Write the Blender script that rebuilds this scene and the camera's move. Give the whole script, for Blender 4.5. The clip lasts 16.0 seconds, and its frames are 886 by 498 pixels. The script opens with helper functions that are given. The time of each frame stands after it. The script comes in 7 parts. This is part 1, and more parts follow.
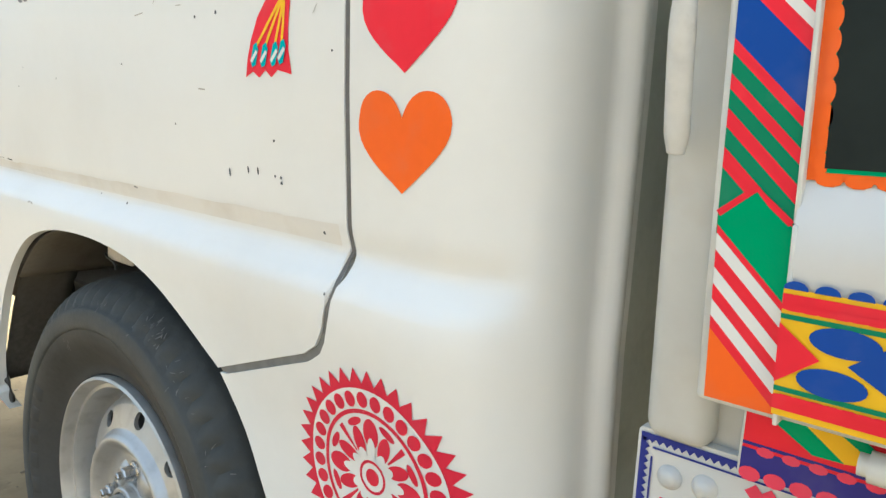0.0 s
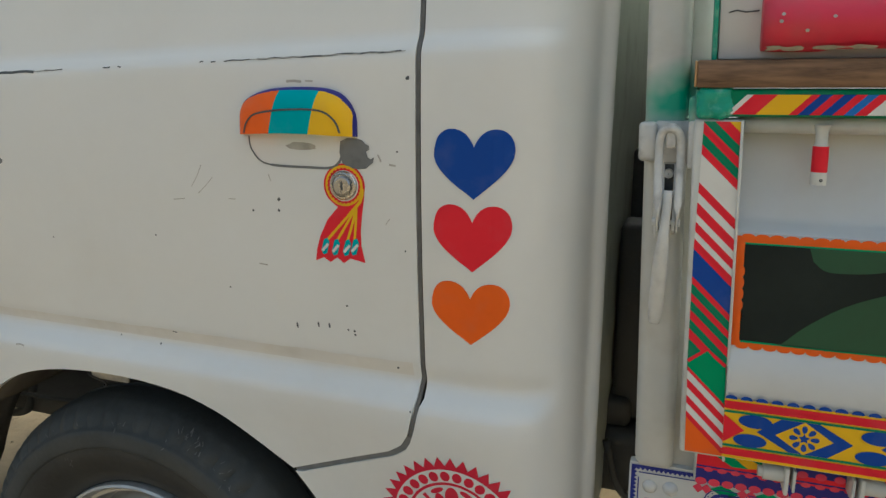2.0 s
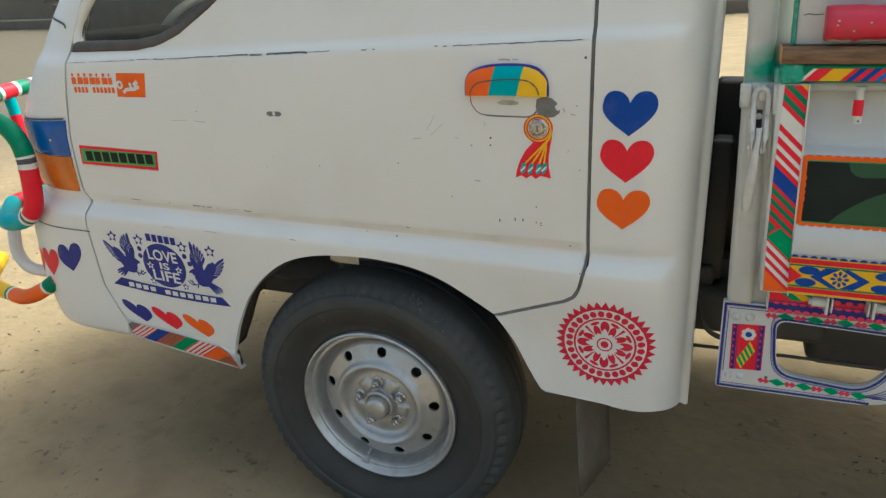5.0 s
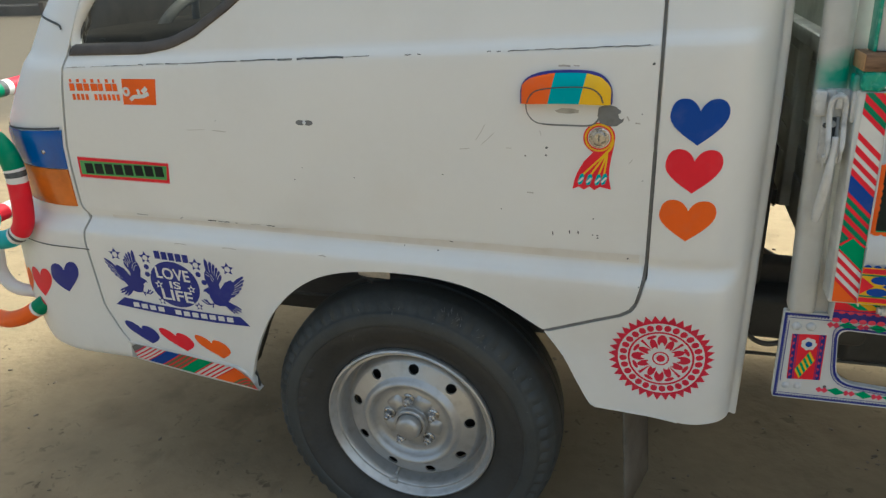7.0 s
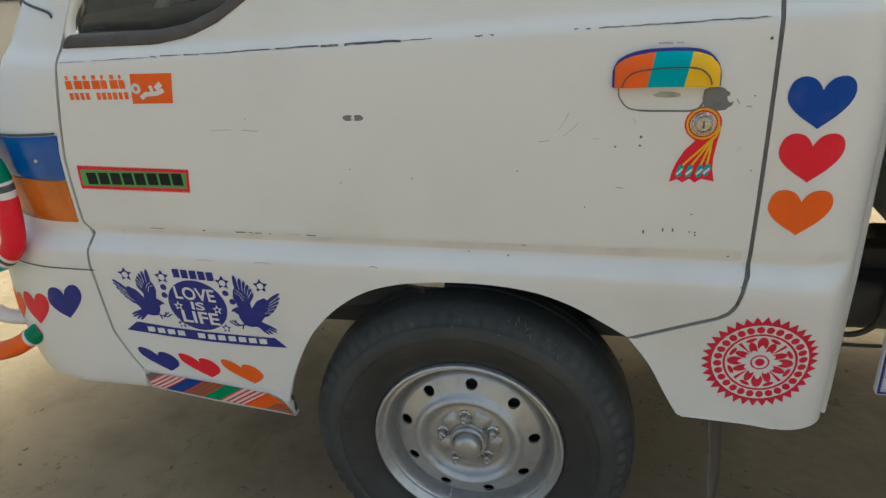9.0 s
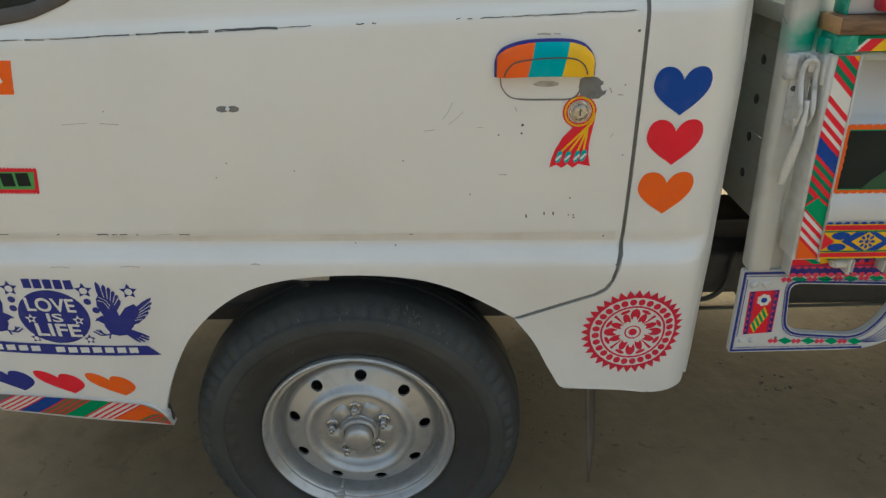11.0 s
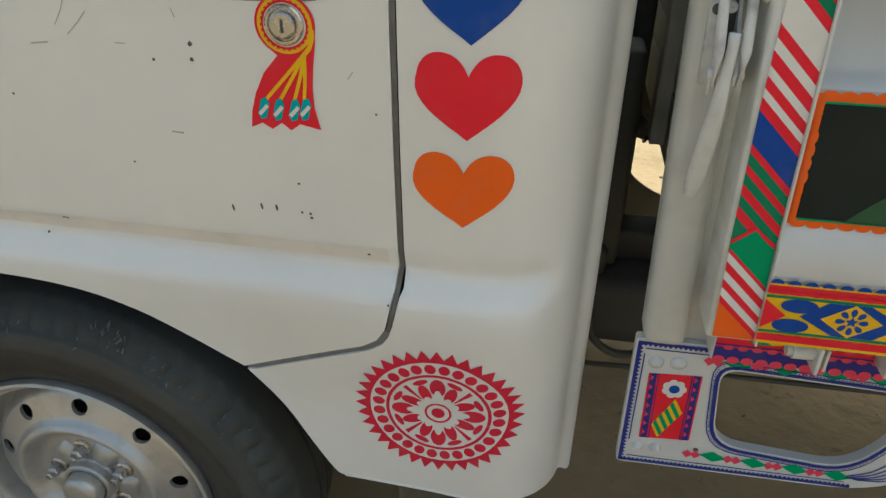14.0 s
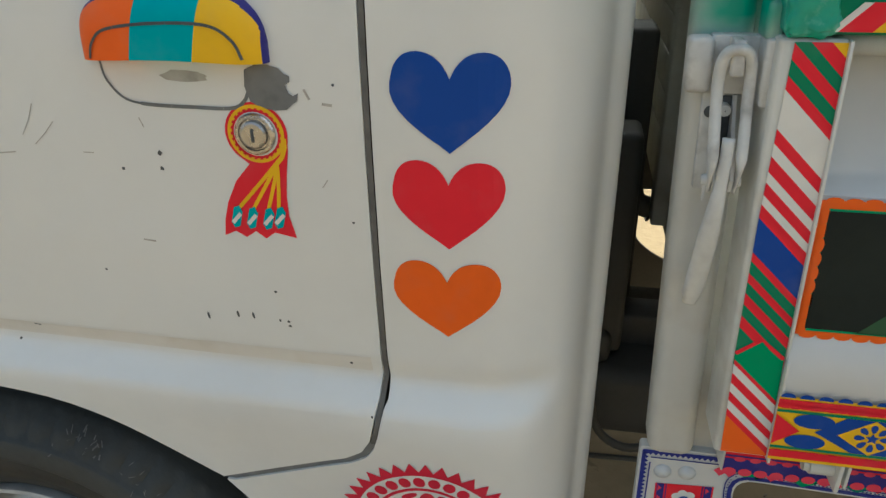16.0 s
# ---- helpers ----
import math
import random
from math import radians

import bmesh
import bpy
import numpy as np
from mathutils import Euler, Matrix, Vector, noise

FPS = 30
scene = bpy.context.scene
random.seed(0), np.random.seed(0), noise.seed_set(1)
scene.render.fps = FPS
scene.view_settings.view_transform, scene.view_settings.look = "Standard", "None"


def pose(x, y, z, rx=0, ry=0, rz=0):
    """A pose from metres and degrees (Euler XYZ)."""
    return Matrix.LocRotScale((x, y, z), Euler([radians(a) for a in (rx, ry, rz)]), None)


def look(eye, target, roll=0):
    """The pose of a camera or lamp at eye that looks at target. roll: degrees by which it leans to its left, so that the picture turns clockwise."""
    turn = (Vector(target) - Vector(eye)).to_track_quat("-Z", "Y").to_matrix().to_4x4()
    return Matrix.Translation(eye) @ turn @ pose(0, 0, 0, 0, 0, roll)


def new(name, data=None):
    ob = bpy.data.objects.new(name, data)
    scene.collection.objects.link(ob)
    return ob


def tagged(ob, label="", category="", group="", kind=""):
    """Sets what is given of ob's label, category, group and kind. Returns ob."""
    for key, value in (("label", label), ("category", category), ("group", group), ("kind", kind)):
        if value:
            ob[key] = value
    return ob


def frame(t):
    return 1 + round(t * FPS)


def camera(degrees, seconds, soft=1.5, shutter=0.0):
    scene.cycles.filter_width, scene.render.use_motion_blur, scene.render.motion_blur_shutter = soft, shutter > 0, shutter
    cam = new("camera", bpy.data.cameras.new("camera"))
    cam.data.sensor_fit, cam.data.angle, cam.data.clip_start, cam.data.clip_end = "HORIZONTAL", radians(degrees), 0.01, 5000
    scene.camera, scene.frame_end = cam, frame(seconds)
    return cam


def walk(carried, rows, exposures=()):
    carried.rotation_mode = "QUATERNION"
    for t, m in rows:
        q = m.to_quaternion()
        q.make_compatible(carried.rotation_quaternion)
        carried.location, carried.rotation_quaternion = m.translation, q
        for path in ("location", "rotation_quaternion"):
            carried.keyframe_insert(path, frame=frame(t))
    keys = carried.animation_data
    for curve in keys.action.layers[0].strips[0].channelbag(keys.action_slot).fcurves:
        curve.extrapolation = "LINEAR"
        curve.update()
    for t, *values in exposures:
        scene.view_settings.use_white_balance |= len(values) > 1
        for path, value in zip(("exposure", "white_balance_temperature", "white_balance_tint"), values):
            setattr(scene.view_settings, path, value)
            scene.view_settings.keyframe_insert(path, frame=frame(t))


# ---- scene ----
cam = camera(64.5, 16.0, soft=1.38)
PATH = [
    (0, (-0.005, 0.014, 0.877), (-1.267, 1.529, 0.543), 3.2),
    (0.5, (-0.015, -0.093, 0.959), (-1.136, 1.526, 0.607), 4.4),
    (1, (-0.045, -0.181, 1.022), (-0.977, 1.542, 0.622), 3.9),
    (1.5, (-0.109, -0.258, 1.078), (-0.856, 1.563, 0.721), 3.4),
    (2, (-0.149, -0.34, 1.119), (-0.79, 1.502, 0.675), -0.0),
    (2.5, (-0.158, -0.431, 1.164), (-0.792, 1.391, 0.634), -0.8),
    (3, (-0.152, -0.533, 1.18), (-0.833, 1.258, 0.605), -1.4),
    (3.5, (-0.125, -0.639, 1.208), (-0.874, 1.096, 0.554), -3.5),
    (4, (-0.138, -0.731, 1.231), (-0.913, 0.981, 0.547), -3.3),
    (6.3, (-0.368, -0.846, 1.303), (-0.934, 0.91, 0.529), -2.2),
    (6.5, (-0.383, -0.835, 1.303), (-0.953, 0.928, 0.552), -2.5),
    (7, (-0.435, -0.803, 1.304), (-0.993, 0.957, 0.535), -2.5),
    (7.5, (-0.498, -0.771, 1.298), (-1.049, 0.982, 0.509), -1.8),
    (8, (-0.567, -0.713, 1.284), (-1.075, 1.035, 0.455), -2.4),
    (8.2, (-0.589, -0.69, 1.285), (-1.095, 1.058, 0.455), -3.2),
    (10.5, (-0.774, -0.724, 1.33), (-0.887, 1.079, 0.47), -1.5),
    (11, (-0.741, -0.691, 1.318), (-0.751, 1.094, 0.416), -0.9),
    (11.5, (-0.667, -0.635, 1.287), (-0.707, 1.143, 0.372), -1.3),
    (12, (-0.589, -0.53, 1.225), (-0.647, 1.275, 0.366), 1.0),
    (12.5, (-0.448, -0.382, 1.205), (-0.602, 1.434, 0.381), 4.7),
    (13, (-0.357, -0.279, 1.193), (-0.644, 1.493, 0.311), 2.8),
    (13.5, (-0.32, -0.214, 1.155), (-0.596, 1.526, 0.209), 2.3),
    (14, (-0.292, -0.175, 1.145), (-0.586, 1.526, 0.136), 0.7),
    (14.5, (-0.281, -0.155, 1.141), (-0.603, 1.481, 0.036), -0.9),
    (15, (-0.274, -0.142, 1.13), (-0.586, 1.478, -0.002), -0.5),
    (15.5, (-0.266, -0.124, 1.137), (-0.596, 1.549, 0.092), -0.3),
    (16, (-0.276, -0.114, 1.173), (-0.621, 1.648, 0.291), -0.7),
]
EXPOSURES = [(0, 2.12, 6060, -4), (0.5, 1.38, 6060, -4), (1, 1.06, 6060, -4), (1.5, 1.12, 6160, -4), (2, 1, 6160, -4), (2.5, 1.05, 6160, -4), (3, 1.03, 6160, -4), (3.5, 1.05, 6160, -4), (4, 1.15, 6160, -4), (6.5, 1.13, 5960, -4), (7.5, 1.06, 6040, -4), (8, 1.06, 6060, -4), (10.5, 1.03, 6180, -4), (11, 1.07, 6220, -4), (11.5, 1.13, 6160, -4), (12, 1.2, 6120, -4), (12.5, 1.14, 6070, -4), (13, 1.03, 6120, -4), (14, 1.12, 6270, -4), (14.5, 1.2, 6270, -4), (15, 1.3, 6210, -4), (15.5, 1.3, 6150, -4), (16, 1.12, 6160, -4)]
walk(cam, [(t, look(eye, target, roll)) for t, eye, target, roll in PATH], EXPOSURES)
# ---- light: hazy sun from behind the truck, open sky over the camera side ----
SUN_EL, SUN_AZ = radians(50), radians(40)
world = bpy.data.worlds.new("world")
scene.world = world
world.use_nodes = True
wn = world.node_tree.nodes
sky = wn.new("ShaderNodeTexSky")
sky.sky_type = "NISHITA"
sky.sun_disc = False
sky.sun_elevation, sky.sun_rotation = SUN_EL, SUN_AZ
sky.air_density, sky.dust_density, sky.ozone_density = 0.75, 7.5, 0.4
wn["Background"].inputs[1].default_value = 0.15
haze = wn.new("ShaderNodeHueSaturation")  # a dusty, whitish sky
haze.inputs["Saturation"].default_value = 0.72
world.node_tree.links.new(sky.outputs[0], haze.inputs["Color"])
world.node_tree.links.new(haze.outputs[0], wn["Background"].inputs[0])
sun = new("sun", bpy.data.lights.new("sun", "SUN"))
sun.data.energy, sun.data.angle, sun.data.color = 1.48, radians(16), (1.0, 0.94, 0.84)
SUN_DIR = Vector((math.sin(SUN_AZ) * math.cos(SUN_EL), math.cos(SUN_AZ) * math.cos(SUN_EL), math.sin(SUN_EL)))
sun.matrix_world = look(SUN_DIR * 20, (0, 0, 0))

# ---- materials ----
MATS = {}


def material(name, colour, rough=0.5, metal=0.0, spread=0.06, scale=6.0, fine=120.0, bump=0.05, bump_scale=300.0, coat=0.0, dirt=None, dirt_scale=9.0, dirt_amount=0.5, spec=0.5, distance=0.0006):
    """A painted, rubber, metal or earthen surface: a base colour that wanders at two scales, stains, and a fine relief."""
    m = bpy.data.materials.new(name)
    m.use_nodes = True
    n, l = m.node_tree.nodes, m.node_tree.links
    b = n["Principled BSDF"]
    tc = n.new("ShaderNodeTexCoord")

    def noise_of(s, detail=4.0):
        t = n.new("ShaderNodeTexNoise")
        t.inputs["Scale"].default_value, t.inputs["Detail"].default_value = s, detail
        l.new(tc.outputs["Object"], t.inputs["Vector"])
        return t.outputs["Fac"]

    def mix(f, a, c, kind="MIX"):
        x = n.new("ShaderNodeMix")
        x.data_type, x.blend_type = "RGBA", kind
        for i, v in ((0, f), (6, a), (7, c)):
            if isinstance(v, (int, float)):
                x.inputs[i].default_value = v
            elif isinstance(v, tuple):
                x.inputs[i].default_value = (*v, 1)
            else:
                l.new(v, x.inputs[i])
        return x.outputs[2]

    def ramp(f, lo, hi):
        r = n.new("ShaderNodeMapRange")
        r.inputs["From Min"].default_value, r.inputs["From Max"].default_value = lo, hi
        l.new(f, r.inputs["Value"])
        return r.outputs["Result"]

    dark = tuple(c * (1 - spread) for c in colour)
    light = tuple(min(1, c * (1 + spread)) for c in colour)
    col = mix(ramp(noise_of(scale), 0.3, 0.7), dark, light)
    col = mix(ramp(noise_of(fine, 2.0), 0.25, 0.75), col, mix(0.5, col, light), "MIX")
    if dirt:
        f = ramp(noise_of(dirt_scale, 7.0), 0.52, 0.78)
        mul = n.new("ShaderNodeMath")
        mul.operation = "MULTIPLY"
        mul.inputs[1].default_value = dirt_amount
        l.new(f, mul.inputs[0])
        col = mix(mul.outputs[0], col, dirt)
    l.new(col, b.inputs["Base Color"])
    r = n.new("ShaderNodeMapRange")
    r.inputs["To Min"].default_value, r.inputs["To Max"].default_value = max(0.02, rough - 0.07), min(1, rough + 0.09)
    l.new(noise_of(scale * 2.3, 5.0), r.inputs["Value"])
    l.new(r.outputs["Result"], b.inputs["Roughness"])
    b.inputs["Metallic"].default_value = metal
    b.inputs["Specular IOR Level"].default_value = spec
    b.inputs["Coat Weight"].default_value = coat
    b.inputs["Coat Roughness"].default_value = 0.12
    if bump:
        bp = n.new("ShaderNodeBump")
        bp.inputs["Strength"].default_value, bp.inputs["Distance"].default_value = bump, distance
        l.new(noise_of(bump_scale, 3.0), bp.inputs["Height"])
        l.new(bp.outputs[0], b.inputs["Normal"])
    MATS[name] = m
    return m


material("white_paint", (0.720, 0.718, 0.692), 0.41, spread=0.025, scale=3.0, fine=60, bump=0.10, bump_scale=70, coat=0.04, spec=0.36, dirt=(0.56, 0.53, 0.47), dirt_scale=4.5, dirt_amount=0.26)
material("cream_paint", (0.60, 0.602, 0.562), 0.45, spread=0.06, scale=8, fine=70, bump=0.2, bump_scale=60, dirt=(0.33, 0.29, 0.24), dirt_scale=18, dirt_amount=0.6)
material("panel_white", (0.572, 0.580, 0.572), 0.36, spread=0.03, scale=9, bump=0.12, bump_scale=90, dirt=(0.5, 0.46, 0.4), dirt_scale=16, dirt_amount=0.25)
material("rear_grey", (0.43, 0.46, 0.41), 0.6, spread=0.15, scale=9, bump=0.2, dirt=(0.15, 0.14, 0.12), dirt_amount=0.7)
for nm, c in dict(red=(0.74, 0.014, 0.034), blue=(0.002, 0.055, 0.31), orange=(0.84, 0.125, 0.010), green=(0.005, 0.20, 0.095), yellow=(0.82, 0.47, 0.012),
                  turquoise=(0.0, 0.36, 0.40), vinyl_white=(0.70, 0.69, 0.655), purple=(0.028, 0.026, 0.20), pale_blue=(0.02, 0.16, 0.52), pink_red=(0.70, 0.05, 0.10),
                  leaf_green=(0.0, 0.30, 0.12), olive=(0.16, 0.16, 0.07), badge_green=(0.10, 0.34, 0.10), mandala_red=(0.60, 0.018, 0.05), banner_blue=(0.022, 0.032, 0.22)).items():
    material(nm, c, 0.48, spread=0.05, scale=14, fine=90, bump=0.06, bump_scale=120, spec=0.22, dirt=tuple(0.5 * v + 0.12 for v in c), dirt_scale=28, dirt_amount=0.25)
# the pale teal flecks paint in glints on the tape's crumpled folds
material("teal_wrap", (0.015, 0.31, 0.21), 0.32, spread=0.18, scale=40, bump=0.5, bump_scale=90, spec=0.45, dirt=(0.28, 0.56, 0.46), dirt_scale=75, dirt_amount=0.75)
material("dark_green_paint", (0.014, 0.019, 0.0175), 0.5, spread=0.2, scale=10, bump=0.1, spec=0.12, dirt=(0.028, 0.038, 0.033), dirt_amount=0.5)
material("mid_green_paint", (0.0, 0.062, 0.027), 0.38, spread=0.15, scale=10, bump=0.1)
material("chip", (0.075, 0.08, 0.08), 0.7, spread=0.3, scale=60, bump=0.0)
material("scratch", (0.40, 0.38, 0.34), 0.7, spread=0.2, scale=60, bump=0.0)
material("primer", (0.15, 0.155, 0.155), 0.55, spread=0.25, scale=45, bump=0.1)
material("tyre_wall", (0.041, 0.0405, 0.0375), 0.66, spread=0.30, scale=9, fine=130, bump=0.4, bump_scale=90, dirt=(0.050, 0.046, 0.038), dirt_scale=7, dirt_amount=0.6, spec=0.36)
material("tyre", (0.045, 0.049, 0.0475), 0.64, spread=0.30, scale=9, fine=130, bump=0.6, bump_scale=90, dirt=(0.070, 0.066, 0.056), dirt_scale=7, dirt_amount=0.6, spec=0.42, distance=0.0012)
material("rubber", (0.055, 0.055, 0.052), 0.55, spread=0.25, bump=0.2, dirt=(0.095, 0.085, 0.072), dirt_amount=0.4)
material("dusty_seal", (0.085, 0.076, 0.070), 0.65, spread=0.2, scale=20, bump=0.2, dirt=(0.14, 0.125, 0.11), dirt_scale=14, dirt_amount=0.5, spec=0.25)
material("seal", (0.105, 0.102, 0.096), 0.6, spread=0.35, scale=30, bump=0.2, dirt=(0.12, 0.11, 0.10), dirt_scale=25, dirt_amount=0.5)
material("scuff", (0.13, 0.128, 0.122), 0.8, spread=0.3, scale=60, bump=0)
material("liner", (0.115, 0.105, 0.090), 0.9, spread=0.3, bump=0.3, dirt=(0.04, 0.036, 0.03), dirt_amount=0.4, spec=0.06)
material("dusty_rubber", (0.135, 0.118, 0.094), 0.85, spread=0.25, scale=14, bump=0.3, dirt=(0.13, 0.11, 0.085), dirt_scale=10, dirt_amount=0.6, spec=0.2)
material("silver_paint", (0.49, 0.49, 0.48), 0.36, metal=0.62, spread=0.06, scale=30, fine=140, bump=0.2, bump_scale=90, dirt=(0.20, 0.18, 0.155), dirt_scale=34, dirt_amount=0.38)
material("headboard_grey", (0.50, 0.51, 0.465), 0.6, spread=0.15, scale=9, bump=0.2, dirt=(0.2, 0.19, 0.165), dirt_amount=0.7)
material("latch_grey", (0.57, 0.57, 0.55), 0.5, spread=0.12, scale=30, fine=120, bump=0.3, bump_scale=90, dirt=(0.12, 0.11, 0.10), dirt_scale=45, dirt_amount=0.6)
material("steel", (0.47, 0.46, 0.45), 0.26, metal=0.9, spread=0.15, scale=40, bump=0.15, dirt=(0.15, 0.12, 0.1), dirt_amount=0.5)
material("dark_steel", (0.068, 0.065, 0.06), 0.6, metal=0.2, spread=0.3, scale=14, bump=0.3, dirt=(0.12, 0.10, 0.08), dirt_amount=0.6)
material("wood", (0.200, 0.116, 0.064), 0.75, spread=0.5, scale=16, bump=0.5, bump_scale=120, dirt=(0.07, 0.045, 0.03), dirt_scale=30, dirt_amount=0.6)
material("end_grain", (0.42, 0.25, 0.115), 0.8, spread=0.2, scale=60, fine=200, bump=0.4, bump_scale=160, dirt=(0.26, 0.16, 0.08), dirt_scale=40, dirt_amount=0.5)
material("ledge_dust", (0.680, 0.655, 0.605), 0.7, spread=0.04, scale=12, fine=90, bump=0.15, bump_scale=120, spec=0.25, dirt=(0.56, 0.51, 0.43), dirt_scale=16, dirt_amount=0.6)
material("red_roll", (0.62, 0.02, 0.06), 0.42, spread=0.08, scale=12, bump=0.25, bump_scale=60, dirt=(0.30, 0.10, 0.10), dirt_scale=22, dirt_amount=0.4)
material("seat_cloth", (0.085, 0.072, 0.058), 0.8, spread=0.3, scale=20, bump=0.4)
material("wall_plaster", (0.20, 0.168, 0.125), 0.9, spread=0.2, scale=0.6, fine=9, bump=0.5, bump_scale=8, distance=0.02, dirt=(0.2, 0.16, 0.12), dirt_scale=0.8)
material("kerb", (0.175, 0.150, 0.118), 0.9, spread=0.2, scale=1.2, fine=12, bump=0.5, bump_scale=14, distance=0.02)
material("tan_felt", (0.52, 0.47, 0.39), 0.9, spread=0.2, scale=30, bump=0.3)
material("hub_metal", (0.46, 0.455, 0.44), 0.36, metal=0.65, spread=0.12, scale=40, fine=140, bump=0.25, bump_scale=90, dirt=(0.13, 0.12, 0.10), dirt_scale=40, dirt_amount=0.5)
material("stone", (0.19, 0.148, 0.10), 0.9, spread=0.45, scale=9, bump=0.4, bump_scale=80)


def sheet_waves(m, scale=3.2, depth=0.010):
    """Shallow dents and waves of pressed sheet metal, under the fine relief."""
    n, l = m.node_tree.nodes, m.node_tree.links
    b = n["Principled BSDF"]
    fine = [x for x in n if x.type == "BUMP"][0]
    ns, bp = n.new("ShaderNodeTexNoise"), n.new("ShaderNodeBump")
    ns.inputs["Scale"].default_value, ns.inputs["Detail"].default_value = scale, 2.0
    l.new(n["Texture Coordinate"].outputs["Object"], ns.inputs["Vector"])
    bp.inputs["Strength"].default_value, bp.inputs["Distance"].default_value = 0.35, depth
    l.new(ns.outputs["Fac"], bp.inputs["Height"])
    l.new(bp.outputs[0], fine.inputs["Normal"])


sheet_waves(MATS["white_paint"])
sheet_waves(MATS["panel_white"], 6.0, 0.008)
sheet_waves(MATS["cream_paint"], 9.0, 0.006)


def wood_grain(m):
    n, l = m.node_tree.nodes, m.node_tree.links
    tc = n["Texture Coordinate"]
    mp = n.new("ShaderNodeMapping")
    mp.inputs["Scale"].default_value = (1.0, 9.0, 9.0)
    l.new(tc.outputs["Object"], mp.inputs[0])
    for t in [x for x in n if x.type == "TEX_NOISE"]:
        l.new(mp.outputs[0], t.inputs["Vector"])


wood_grain(MATS["wood"])


def lens_material(name, colour):
    m = material(name, colour, 0.22, spread=0.25, scale=16, fine=80, bump=0.25, bump_scale=55, coat=0.15, spec=0.3)
    m.node_tree.nodes["Principled BSDF"].inputs["Transmission Weight"].default_value = 0.1


lens_material("amber_lens", (0.60, 0.15, 0.012))
lens_material("blue_lens", (0.002, 0.085, 0.36))


def glass_material():
    m = bpy.data.materials.new("tinted_glass")
    m.use_nodes = True
    n, l = m.node_tree.nodes, m.node_tree.links
    tr, gl, mx, fr = n.new("ShaderNodeBsdfTransparent"), n.new("ShaderNodeBsdfGlossy"), n.new("ShaderNodeMixShader"), n.new("ShaderNodeFresnel")
    tr.inputs[0].default_value = (0.27, 0.26, 0.23, 1)
    gl.inputs["Roughness"].default_value = 0.03
    fr.inputs[0].default_value = 1.5
    l.new(fr.outputs[0], mx.inputs[0]), l.new(tr.outputs[0], mx.inputs[1]), l.new(gl.outputs[0], mx.inputs[2])
    l.new(mx.outputs[0], n["Material Output"].inputs[0])
    MATS["tinted_glass"] = m


glass_material()


def spray_mark(m, centre, size, colour):
    """A soft round smudge of spray paint on a painted post."""
    n, l = m.node_tree.nodes, m.node_tree.links
    b = n["Principled BSDF"]
    old = b.inputs["Base Color"].links[0].from_socket
    tc = n["Texture Coordinate"]
    mp = n.new("ShaderNodeMapping")
    mp.vector_type = "TEXTURE"
    mp.inputs["Location"].default_value, mp.inputs["Scale"].default_value = centre, size
    mp.inputs["Rotation"].default_value = (0, radians(-20), 0)
    gr = n.new("ShaderNodeTexGradient")
    gr.gradient_type = "SPHERICAL"
    ns = n.new("ShaderNodeTexNoise")
    ns.inputs["Scale"].default_value = 28
    mul = n.new("ShaderNodeMath")
    mul.operation = "MULTIPLY"
    rm = n.new("ShaderNodeMapRange")
    rm.inputs["From Min"].default_value, rm.inputs["From Max"].default_value = 0.03, 0.40
    mx = n.new("ShaderNodeMix")
    mx.data_type = "RGBA"
    mx.inputs[7].default_value = (*colour, 1)
    l.new(tc.outputs["Object"], mp.inputs[0]), l.new(mp.outputs[0], gr.inputs[0]), l.new(tc.outputs["Object"], ns.inputs["Vector"])
    l.new(gr.outputs["Fac"], mul.inputs[0]), l.new(ns.outputs["Fac"], mul.inputs[1]), l.new(mul.outputs[0], rm.inputs["Value"])
    l.new(rm.outputs["Result"], mx.inputs[0]), l.new(old, mx.inputs[6]), l.new(mx.outputs[2], b.inputs["Base Color"])


post_mat = material("post_paint", (0.545, 0.545, 0.512), 0.45, spread=0.05, scale=8, fine=70, bump=0.2, bump_scale=60, dirt=(0.36, 0.31, 0.25), dirt_scale=14, dirt_amount=0.45)
spray_mark(post_mat, (-0.163, 0.445, 1.111), (0.060, 0.1, 0.044), (0.0, 0.33, 0.22))


